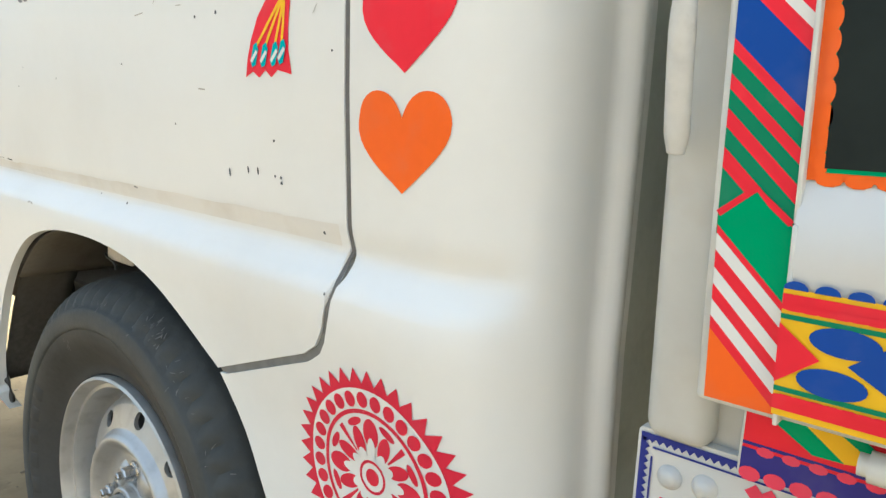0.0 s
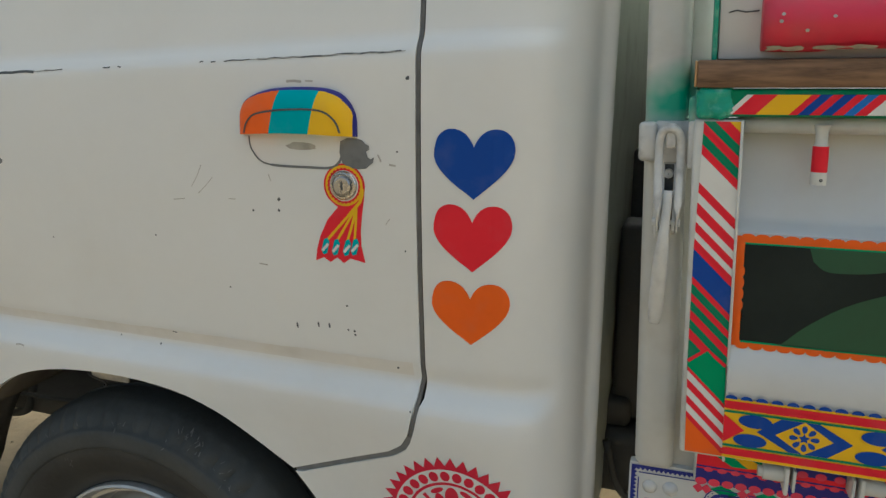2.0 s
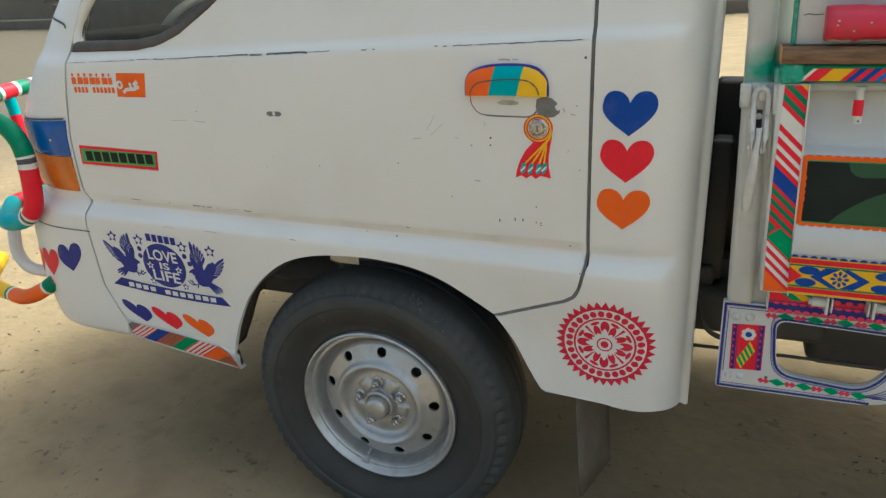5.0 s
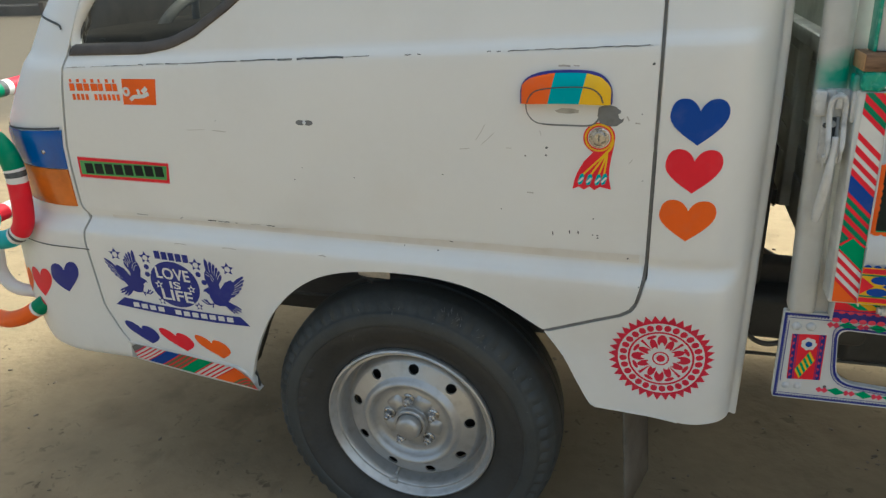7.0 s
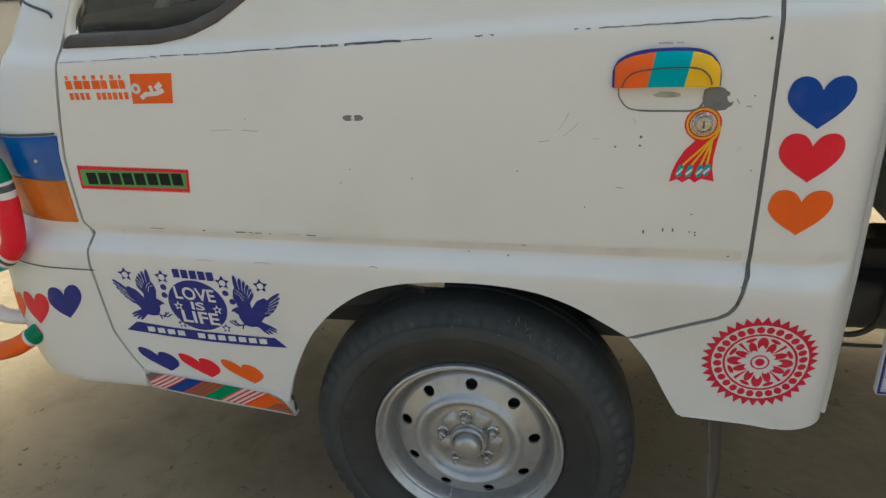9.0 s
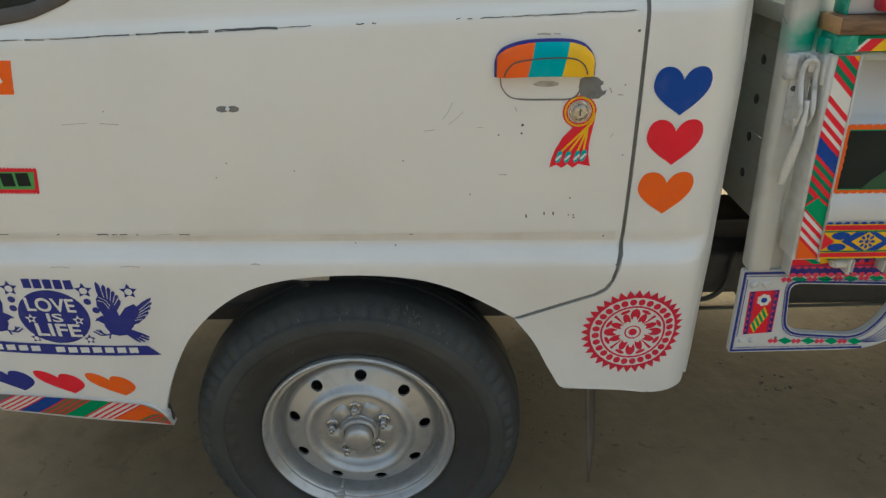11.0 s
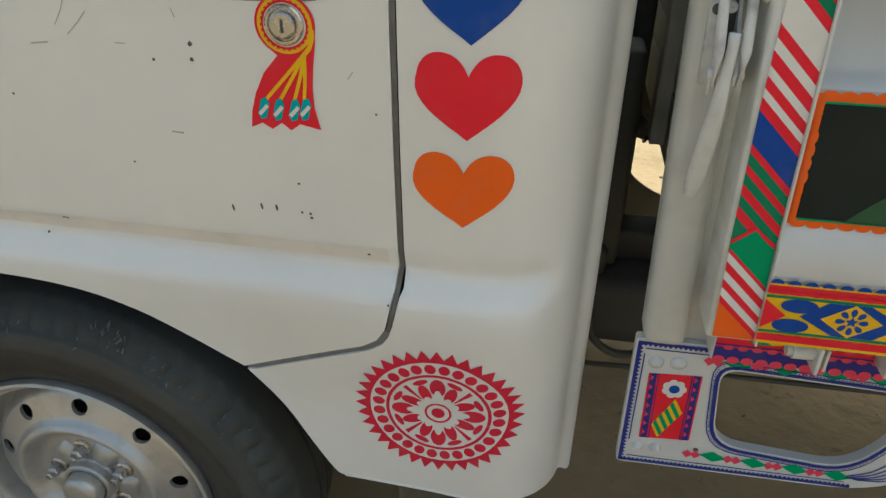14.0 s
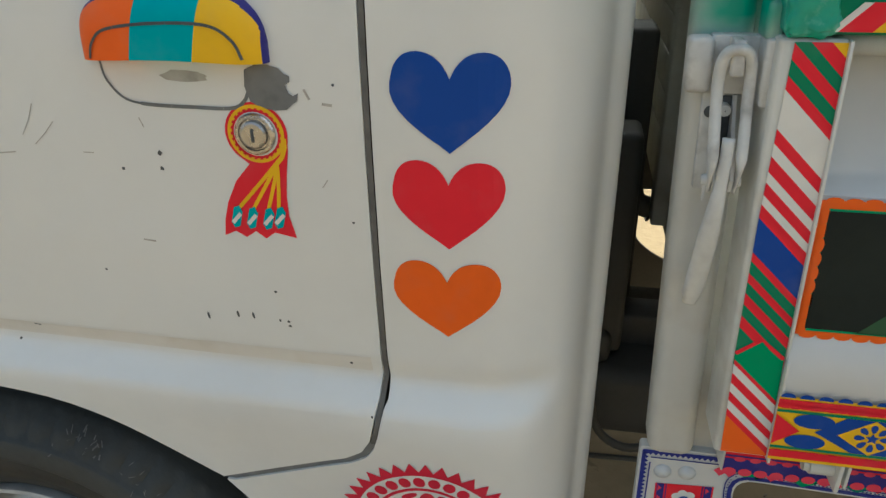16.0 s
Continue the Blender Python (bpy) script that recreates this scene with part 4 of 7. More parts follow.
    # the maker's raised lettering, as plain worn blocks round the wall
    for k in range(6):
        bm = bmesh.new()
        a0 = radians(149 + 9.5 * k)
        rows = []
        for i in range(5):
            v = 0.2485 + 0.0052 * i
            proud = 0.0002 if i in (0, 4) else 0.0016
            rows.append([(WX + v * math.cos(a0 + radians(d)), along(v, wall) - (proud if d not in (0, 6) else 0.0002), WZ + v * math.sin(a0 + radians(d))) for d in (0, 0.5, 3, 5.5, 6)])
        grid(bm, rows)
        bmesh.ops.recalc_face_normals(bm, faces=bm.faces)
        part("raised_block", bm, "tyre_wall", wheel, "worn raised block moulded on the tyre wall", sharp=60)
    bm = bmesh.new()
    a = radians(-107)
    tube(bm, smooth_path([(WX + 0.166 * math.cos(a), 0.487, WZ + 0.166 * math.sin(a)), (WX + 0.170 * math.cos(a), 0.472, WZ + 0.170 * math.sin(a)), (WX + 0.172 * math.cos(a), 0.462, WZ + 0.172 * math.sin(a))], 3), lambda s: 0.005 if s < 0.6 else 0.004, 10)
    box(bm, (WX + 0.183 * math.cos(a) - 0.012, 0.447, WZ + 0.183 * math.sin(a) - 0.009), (WX + 0.183 * math.cos(a) + 0.010, 0.459, WZ + 0.183 * math.sin(a) + 0.004), 0.002)
    part("valve", bm, "silver_paint", wheel, "valve stem and balance weight on the rim")
    part("brake_drum", lathed([(0.0005, 0.505), (0.155, 0.505), (0.160, 0.515), (0.160, 0.58), (0.05, 0.60), (0.05, 0.80)], c, 48), "dark_steel", wheel, "dark brake drum")


build_wheel()


def build_far_wheel(name, x, y, turn, label):
    """A wheel of the truck that stands further off: tyre and dished steel disc; turn is 1 or -1 for the side it faces."""
    prof = [(0.196, 0.05), (0.2, 0.02), (0.23, 0.006), (0.262, 0.0), (0.305, 0.007), (0.326, 0.022), (0.3365, 0.046), (0.342, 0.09), (0.3365, 0.15), (0.306, 0.184), (0.21, 0.175)]
    c = (x, y, WZ)
    bm = lathed([(rr, turn * d) for rr, d in prof], c, 64)
    for v in bm.verts:
        v.co.z = max(v.co.z, GROUND - 0.002)
    tyre = part(name, bm, "tyre", truck, label, sharp=42)
    part("disc", lathed([(rr, turn * d) for rr, d in ((0.2, 0.03), (0.193, 0.018), (0.176, 0.045), (0.168, 0.075), (0.15, 0.058), (0.107, 0.036), (0.09, 0.05), (0.035, 0.05), (0.032, 0.02), (0.02, 0.005), (0.0005, 0.005))], c, 48), "silver_paint", tyre, "silver steel wheel disc", sharp=40)


build_far_wheel("far_front_wheel", WX, 2 * MID - 0.4185, -1, "black tyre of the far front wheel")
build_far_wheel("rear_wheel", 1.42, 0.46, 1, "black tyre of the near rear wheel")
build_far_wheel("rear_wheel", 1.42, 2 * MID - 0.46, -1, "black tyre of the far rear wheel")


def build_underside():
    bm = bmesh.new()
    rows = []
    edge = [(x - 0.003 if x < -1.1 else x + (0.003 if x > -0.7 else 0), z + 0.003) for x, z in ARCH[6:46] if x > -1.1 or z > 0.60]
    for k, y in ((0, 0.4155), (0.002, 0.45), (0.01, 0.56), (0.01, 0.64)):
        rows.append([(WX + (x - WX) * (1 + k), y, max(0.44, 0.45 + (z - 0.45) * (1 + k))) for x, z in edge])
    grid(bm, rows)
    bmesh.ops.solidify(bm, geom=bm.faces[:], thickness=0.004)
    liner = part("wheel_arch_liner", bm, "liner", truck, "black dusty wheel arch liner")
    # the liner's front flap hangs down behind the door's front foot
    bm = bmesh.new()
    front_edge = sorted((z, x) for x, z in ARCH if x < -1.10)
    grid(bm, [[(along(z, front_edge) - 0.022 - 0.10 * (y - 0.43), y - 0.02 * max(0, (0.46 - z) / 0.06), z) for y in (0.428, 0.45, 0.475, 0.50, 0.520)] for z in [0.405 + 0.02 * i for i in range(12)]])
    bmesh.ops.solidify(bm, geom=bm.faces[:], thickness=0.004)
    part("liner_flap", bm, "liner", liner, "black rubber flap of the liner")
    bm = bmesh.new()
    grid(bm, [[(-0.464 + 0.042 * k / 5 + 0.022 * h, 0.465 + 0.15 * k / 5 - 0.02 * h, 0.47 - 0.30 * h) for k in range(6)] for h in (0, 0.25, 0.5, 0.75, 1.0)])
    bmesh.ops.solidify(bm, geom=bm.faces[:], thickness=0.005)
    part("mudflap", bm, "dusty_rubber", truck, "dusty grey rubber mudflap")
    # added dark box that closes off the bright view through the arch
    part("front_inner_panel", boxed((-1.74, 0.56, 0.465), (-1.52, 1.93, 0.64), 0.01), "liner", truck, "black box added behind the front bumper to darken the arch")
    for y in (0.78, 1.66):
        part("chassis_rail", boxed((-1.7, y, 0.50), (2.3, y + 0.06, 0.64), 0.006), "dark_steel", truck, "dark steel chassis rail")
    for x in (-1.45, -0.34, 0.7, 1.5, 2.2):
        part("cross_member", boxed((x - 0.03, 0.80, 0.52), (x + 0.03, 1.70, 0.60), 0.006), "dark_steel", truck)
    part("gearbox", boxed((-1.10, 1.05, 0.30), (-0.30, 1.45, 0.56), 0.06, 3), "dark_steel", truck, "oily dark gearbox")
    bm = bmesh.new()
    tube(bm, [(-0.31, 1.25, 0.40), (2.0, 1.25, 0.36)], 0.035, 14)
    part("drive_shaft", bm, "dark_steel", truck, "dark drive shaft")
    bm = bmesh.new()
    tube(bm, [(WX, 0.60, WZ), (WX, 1.89, WZ)], 0.035, 12)
    part("front_axle", bm, "dark_steel", truck, "dark front axle tube")
    bm = bmesh.new()
    tube(bm, [(1.42, 0.60, WZ), (1.42, 1.15, WZ), (1.42, 1.25, WZ), (1.42, 1.35, WZ), (1.42, 1.89, WZ)], lambda s: 0.045 + 0.10 * (abs(s - 0.5) < 0.04), 14)
    part("rear_axle", bm, "dark_steel", truck, "dark rear axle with differential")
    bm = bmesh.new()
    tube(bm, [(-0.60, 0.66, 0.47), (0.0, 0.70, 0.455), (0.6, 0.72, 0.45)], 0.004, 8)
    part("brake_pipe", bm, "rubber", truck, "thin black pipe under the cab")
    bm = bmesh.new()
    tube(bm, smooth_path([(-0.235, 0.66, 0.60), (-0.215, 0.67, 0.52), (-0.17, 0.67, 0.495), (-0.12, 0.68, 0.52), (-0.10, 0.70, 0.60)], 5), 0.006, 8)
    part("hose", bm, "rubber", truck, "black looped hose behind the cab")
    bm = bmesh.new()
    tube(bm, smooth_path([(-1.26, 0.52, 0.585), (-1.18, 0.55, 0.570), (-1.08, 0.60, 0.56)], 4), 0.004, 8)
    part("cable", bm, "rubber", truck, "black cable inside the wheel arch")
    # tan plate stands in for lit ground glimpsed through a gap in the liner
    bm = boxed((-1.040, 0.4805, 0.6540), (-0.966, 0.4860, 0.6900), 0.002, 2)
    for v in bm.verts:
        if v.co.z < 0.668:
            v.co.z += 0.008 * abs((v.co.x + 1.003) / 0.037) ** 1.5
    part("felt_pad", bm, "tan_felt", truck, "tan plate painted as lit ground seen through the wheel arch")
    bm = bmesh.new()
    tube(bm, smooth_path([(-1.046, 0.480, 0.668), (-1.034, 0.477, 0.6655), (-1.019, 0.476, 0.6630), (-1.0085, 0.476, 0.6595), (-1.0070, 0.477, 0.6530), (-1.014, 0.480, 0.6505), (-1.022, 0.486, 0.6540)], 4), 0.0016, 8)
    part("pad_wire", bm, "rubber", truck, "black wire hooked round the tan plate")
    bm = bmesh.new()
    tube(bm, smooth_path([(-1.47, 0.60, 0.555), (-1.455, 0.60, 0.510), (-1.425, 0.60, 0.496), (-1.39, 0.60, 0.490), (-1.352, 0.60, 0.499), (-1.335, 0.60, 0.515), (-1.33, 0.61, 0.555)], 5), 0.0080, 10)
    part("brake_hose", bm, "rubber", truck, "black looped brake hose inside the wheel arch")


build_underside()


# ---- things fixed to the cab ----
HANDLE_TOP = [tuple(p.xy) for p in smooth_path([(-0.6645, 1.078, 0), (-0.6635, 1.090, 0), (-0.6590, 1.1015, 0), (-0.6490, 1.1105, 0), (-0.628, 1.1180, 0), (-0.600, 1.1212, 0), (-0.556, 1.1210, 0), (-0.532, 1.1158, 0), (-0.518, 1.1050, 0), (-0.511, 1.0920, 0), (-0.5085, 1.078, 0)], 6)]


def handle_point(u, v):
    """The bulging cover of the door handle: u from front to rear, v from its lower edge to its top."""
    x = -0.664 + 0.155 * u
    top = along(x, HANDLE_TOP)
    low = 1.0660 + 0.003 * math.sin(math.pi * u)
    z = low + (top - low) * v
    bulge = (1 - abs(2 * u - 1) ** 5) * (1 - v ** 4)
    return (x, side_y(x, z) - 0.002 - 0.019 * bulge ** 0.6, z)


def build_handle():
    names = ["orange", "turquoise", "yellow", "purple"]
    bm = bmesh.new()
    us, vs = sorted([i / 62 for i in range(63)] + [0.004, 0.008, 0.022, 0.978, 0.990, 0.996]), [0, 0.02] + [i / 22 for i in range(1, 21)] + [0.925, 0.935, 0.97, 1.0]
    grid(bm, [[handle_point(u, v) for u in us] for v in vs])
    for cut in (-0.6145, -0.5625):
        bmesh.ops.bisect_plane(bm, geom=bm.verts[:] + bm.edges[:] + bm.faces[:], plane_co=(cut, 0, 1.068), plane_no=Vector((1, 0, -0.22)).normalized())
    for f in bm.faces:
        c = f.calc_center_median()
        u = (c.x + 0.664) / 0.155
        s = c.x - (c.z - 1.068) * 0.22
        q = handle_point(min(1, max(0, u)), 1)[2]
        f.material_index = 3 if q - c.z < 0.0036 or u < 0.020 or u > 0.982 else 0 if s < -0.6145 else 1 if s < -0.5625 else 2
    rim_in(bm, 0.016)
    part("door_handle", bm, names, door, "door handle wrapped in orange, turquoise and yellow tape", sharp=50)

    def on_handle(u, v):
        x = (u + 0.664) / 0.155
        p = handle_point(min(1, max(0, x)), 0)
        top = handle_point(min(1, max(0, x)), 1)[2]
        q = handle_point(min(1, max(0, x)), min(1, max(0, (v - p[2]) / (top - p[2]))))
        return q, (0, -1, 0)
    line = smooth_path([(-0.650, 1.0685, 0), (-0.645, 1.080, 0), (-0.632, 1.0905, 0), (-0.600, 1.0955, 0), (-0.560, 1.0965, 0), (-0.540, 1.093, 0), (-0.528, 1.083, 0), (-0.523, 1.0705, 0)], 6)
    graphic("flap_gap", door, [(q, "chip", 0) for q in stroke([p.xy for p in line], 0.0022)], on_handle, "dark gap round the handle's flap", base=0.0008)
    # the finger recess under the handle: its shaded rim painted as a line, with rubbed paint
    line = smooth_path([(-0.6545, 1.064, 0), (-0.652, 1.049, 0), (-0.640, 1.0345, 0), (-0.620, 1.0295, 0), (-0.575, 1.0285, 0), (-0.545, 1.029, 0), (-0.5335, 1.036, 0), (-0.528, 1.048, 0)], 6)
    shapes = [(q, "primer", 0) for q in stroke([p.xy for p in line[:18]], 0.0020) + stroke([p.xy for p in line[17:]], 0.0030)]
    rng = random.Random(8)
    shapes.append(([(-0.583 + 0.024 * math.cos(a) * rng.uniform(0.75, 1.1), 1.0535 + 0.0052 * math.sin(a) * rng.uniform(0.6, 1.1)) for a in [i * 0.35 for i in range(18)]], "scratch", 0))
    patch = [(-0.531, 1.060), (-0.5325, 1.047), (-0.529, 1.035), (-0.520, 1.030), (-0.509, 1.0285), (-0.499, 1.0295), (-0.494, 1.034), (-0.490, 1.0365), (-0.4885, 1.043), (-0.493, 1.0405), (-0.4965, 1.043), (-0.4985, 1.049), (-0.4945, 1.0515), (-0.4945, 1.056), (-0.4985, 1.0575), (-0.503, 1.062), (-0.511, 1.064), (-0.522, 1.064)]
    shapes.append((patch, "primer", 1))
    shapes += [(p, "scratch", 0) for p in stroke([(-0.6, 1.128), (-0.59, 1.1285), (-0.58, 1.1275)], 0.003) + stroke([(-0.575, 1.1285), (-0.565, 1.128)], 0.002)]
    graphic("bare_patch", door, shapes, on_side, "recess rim shaded by a grey line, and bare metal where paint rubbed off", cut=0.02)["kind"] = "stuff"


build_handle()


def build_lock():
    c = (-0.528, side_y(-0.528, 1.009), 1.009)
    bm = lathed([(0.0172, 0.002), (0.0172, -0.003), (0.016, -0.0045), (0.0135, -0.0048), (0.0128, -0.0035), (0.0118, -0.0035), (0.0112, -0.0065), (0.0095, -0.0075), (0.0005, -0.0075)], c, 36)
    lock = part("lock", bm, "steel", door, "worn steel door lock", sharp=30)
    bm = boxed((c[0] - 0.0012, c[1] - 0.0082, c[2] - 0.0055), (c[0] + 0.0012, c[1] - 0.006, c[2] + 0.0055), 0.0002)
    part("lock_slot", bm, "chip", door, "dark key slot")
    X, Z = -0.528, 1.0085
    tail = [(-0.5505, 0.997), (-0.545, 0.9885), (-0.5375, 0.9825), (-0.552, 0.9665), (-0.5625, 0.9465), (-0.568, 0.930), (-0.5705, 0.9145), (-0.5595, 0.9195), (-0.5505, 0.9140), (-0.5410, 0.9205), (-0.5325, 0.9140), (-0.5235, 0.9205), (-0.5145, 0.9165), (-0.5040, 0.9165), (-0.5085, 0.937), (-0.5085, 0.955), (-0.5060, 0.975), (-0.5025, 0.995), (-0.5020, 1.004)]
    tail = [q for i, q in enumerate(tail) if i not in (12,)]
    shapes = [(ellipse(X, Z, 0.0268, 0.0262), "red", 0), (tail, "red", 0)]
    shapes += [(q, "yellow", 1) for q in ring_polys(X, Z, 0.0205, 0.0242)]
    shapes += [(ellipse(X, Z, 0.0188, 0.0184), "vinyl_white", 1)]
    for i in range(26):
        a = 2 * math.pi * i / 26
        shapes.append(([(X + r * math.cos(a + d), Z + r * math.sin(a + d)) for r, d in ((0.0188, 0), (0.0215, -0.075), (0.0215, 0.075))], "red", 2))
    root = (-0.513, 0.985)
    for k, (x, z) in enumerate(((-0.5535, 0.9415), (-0.5405, 0.941), (-0.5265, 0.9415), (-0.517, 0.943))):
        mid = ((root[0] + x) / 2 + 0.004 - 0.001 * k, (root[1] + z) / 2 + 0.004)
        shapes += [(q, "yellow", 1) for q in stroke([p.xy for p in smooth_path([(*root, 0), (*mid, 0), (x, z, 0)], 5)], 0.0032)]
        dx = -0.003 + 0.001 * k
        d = [(x + dx + a, z + b) for a, b in ((-0.0055, -0.0130), (-0.0030, -0.0185), (0.0022, -0.0165), (0.0062, -0.0030), (0.0038, 0.0030), (-0.0012, 0.0010))]
        shapes.append((d, "turquoise", 2))
        shapes += [(p, "vinyl_white", 3) for p in stroke([(x + dx - 0.0040, z - 0.0135), (x + dx + 0.0045, z - 0.0045)], 0.0034)]
    shapes += [(q, "yellow", 1) for q in stroke([(-0.5135, 0.984), (-0.508, 0.990), (-0.505, 0.998), (-0.5045, 1.006)], 0.004)]
    graphic("ribbon_sticker", door, shapes, on_side, "red ribbon sticker with yellow strings and turquoise tips", cut=0.02)


build_lock()

for nm, x, z, w, h, colour, word in (("heart", -0.3695, 1.0385, 0.0900, 0.0770, "blue", "blue"), ("heart", -0.3710, 0.9550, 0.0895, 0.0770, "red", "red"), ("heart", -0.3735, 0.8655, 0.0915, 0.0770, "orange", "orange")):
    graphic("heart_sticker", quarter, [(heart(x, z, w, h), colour, 0)], on_quarter, word + " heart sticker", base=0.0008, cut=0.012)


def mandala():
    X, Z, A, B = -0.3960, 0.5845, 0.0968, 0.0972

    def at(r, a):
        return (X + A * r * math.cos(a), Z + B * r * math.sin(a))

    def scaled(poly):
        return [(X + A * x, Z + B * z) for x, z in poly]
    n = 36
    shapes = [([at(1.0 if i % 2 == 0 else 0.865, math.pi * i / n) for i in range(2 * n)], "mandala_red", 0), (scaled(ellipse(0, 0, 0.815, 0.815, n=64)), "white_paint", 1)]
    for i in range(28):
        a = 2 * math.pi * (i + 0.5) / 28
        shapes.append((scaled(ellipse(0.715 * math.cos(a), 0.715 * math.sin(a), 0.074, 0.066, a, 14)), "mandala_red", 2))
    shapes += [(scaled(q), "mandala_red", 2) for q in ring_polys(0, 0, 0.585, 0.625, 56)]
    for k in range(4):
        a = math.pi / 2 * k
        # three rounded red lobes, leaves beside them, and a tapered spoke between
        for d, r, lo, w in ((0.0, 0.415, 0.140, 0.092), (0.46, 0.335, 0.138, 0.068), (-0.46, 0.335, 0.138, 0.068)):
            shapes.append((scaled(ellipse(r * math.cos(a + d), r * math.sin(a + d), lo, w, a + d * 0.75, 22)), "mandala_red", 2))
        for d in (0.40, -0.40):
            shapes.append((scaled(ellipse(0.512 * math.cos(a + d), 0.512 * math.sin(a + d), 0.038, 0.098, a + d * 1.25, 18)), "mandala_red", 2))
        b = a + math.pi / 4
        t = Vector((math.cos(b), math.sin(b)))
        o = Vector((-t.y, t.x))
        shapes.append((scaled([tuple(t * 0.27 - o * 0.008), tuple(t * 0.27 + o * 0.008), tuple(t * 0.545 + o * 0.030), tuple(t * 0.545 - o * 0.030)]), "mandala_red", 2))
        # white flower: a long petal on each axis and small ones between
        shapes.append((scaled(ellipse(0.26 * math.cos(a), 0.26 * math.sin(a), 0.115, 0.048, a, 18)), "white_paint", 3))
        for d in (0.52, math.pi / 2 - 0.52):
            shapes.append((scaled(ellipse(0.205 * math.cos(a + d), 0.205 * math.sin(a + d), 0.078, 0.050, a + d, 14)), "white_paint", 3))
    shapes += [(scaled(ellipse(0, 0, 0.200, 0.200)), "white_paint", 4)]
    shapes += [(scaled(q), "mandala_red", 5) for q in ring_polys(0, 0, 0.132, 0.160, 28)]
    shapes += [(scaled(ellipse(0, 0, 0.080, 0.080)), "mandala_red", 5)]
    graphic("mandala_sticker", quarter, shapes, on_quarter, "round red toothed flower mandala sticker", base=0.0008, step=0.0003, cut=0.015)


mandala()


def banner():
    """The blue print on the door: a round badge between two eagles, over a pennant."""
    b = "banner_blue"
    X, Z = -1.457, 0.640
    shapes = [(ellipse(X, Z, 0.0640, 0.0590, -0.06, 40), b, 0)]
    for word, x0, z0, x1, z1 in (("LOVE", -0.044, 0.012, 0.044, 0.042), ("IS", -0.014, -0.0105, 0.015, 0.0085), ("LIFE", -0.041, -0.043, 0.041, -0.0145)):
        shapes += [(q, "vinyl_white", 1) for q in letters(word, X + x0, Z + z0 - 0.06 * x0, X + x1, Z + z1 - 0.06 * x0, -0.06)]
    for x in (-0.043, 0.042):
        s = (X + x, Z - 0.005 - 0.06 * x)
        shapes += [(star(*s, 0.0115), "vinyl_white", 1), (ellipse(*s, 0.0037, 0.0037, n=12), b, 2)]
    for x, z, r in ((-1.602, 0.706, 0.0165), (-1.520, 0.704, 0.0165), (-1.389, 0.697, 0.0165), (-1.309, 0.694, 0.0165), (-1.503, 0.594, 0.011), (-1.405, 0.589, 0.011)):
        shapes += [(star(x, z, r, 0.5), b, 0), (ellipse(x, z - 0.0008, 0.42 * r, 0.42 * r, n=14), "white_paint", 1)]
    for x, z in ((-1.523, 0.680), (-1.5255, 0.661), (-1.388, 0.673), (-1.377, 0.654)):
        shapes.append((ellipse(x, z, 0.0068, 0.0068, n=16), b, 0))
    # five plain blocks in place of the name
    for i in range(5):
        x = -1.493 + 0.0182 * i
        shapes.append((rect(x, 0.7020 - 0.06 * (x + 1.457), x + 0.0145, 0.7215 - 0.06 * (x + 1.457)), b, 0))
    # two eagles with raised wings, each facing the round badge
    for side, sx, sz, size in ((1, -1.3384, 0.6408, 1.0), (-1, -1.5745, 0.6520, 0.94)):
        def at(x, z):
            return (sx + side * size * x, sz + size * z - 0.04 * side * size * x)

        def feathers(root, tips, w, slit):
            for k, (x, z) in enumerate(tips):
                dx, dz = x - root[0], z - root[1]
                reach = math.hypot(dx, dz)
                nx, nz = -dz / reach, dx / reach
                outline = [(0.0, 0.7), (0.35, 1.0), (0.75, 0.85), (0.93, 0.45), (1.0, 0.0)]
                shapes.append(([at(root[0] + dx * f + nx * w * g, root[1] + dz * f + nz * w * g) for f, g in outline + [(f, -g) for f, g in reversed(outline[:-1])]], b, 0))
                if k and slit:
                    px, pz = tips[k - 1]
                    q = [(root[0] + (0.5 * (x + px) - root[0]) * f, root[1] + (0.5 * (z + pz) - root[1]) * f) for f in (slit, 0.75, 0.98)]
                    shapes.extend((e, "white_paint", 1) for e in stroke([at(*p) for p in q], 0.0011))
        feathers((-0.016, 0.004), [(-0.0245, 0.0740), (-0.0125, 0.0685), (-0.0040, 0.0630), (0.0030, 0.0550), (0.0080, 0.0465), (0.0100, 0.0365)], 0.0068, 0.55)
        feathers((0.006, -0.014), [(0.0665, 0.0415), (0.0660, 0.0320), (0.0620, 0.0215), (0.0560, 0.0105), (0.0480, 0.0000), (0.0370, -0.0100)], 0.0066, 0.55)
        feathers((-0.006, -0.026), [(0.0455, -0.0475), (0.0440, -0.0540), (0.0350, -0.0590), (0.0260, -0.0605)], 0.0042, 0.70)
        shapes.append(([at(*p) for p in ((-0.0285, 0.0), (-0.0350, 0.0220), (-0.0325, 0.0370), (-0.0235, 0.0500), (-0.0120, 0.0420), (-0.0020, 0.0220), (0.0, 0.0), (0.0150, 0.0190), (0.0320, 0.0270), (0.0390, 0.0200), (0.0330, -0.0060), (0.0200, -0.0240), (0.0040, -0.0430), (-0.0110, -0.0450), (-0.0240, -0.0420), (-0.0320, -0.0250), (-0.0310, -0.0130))], b, 0))
        shapes.append(([at(*p) for p in ((-0.0290, 0.0015), (-0.0370, -0.0030), (-0.0435, -0.0070), (-0.0465, -0.0125), (-0.0400, -0.0120), (-0.0340, -0.0170), (-0.0290, -0.0200))], b, 0))
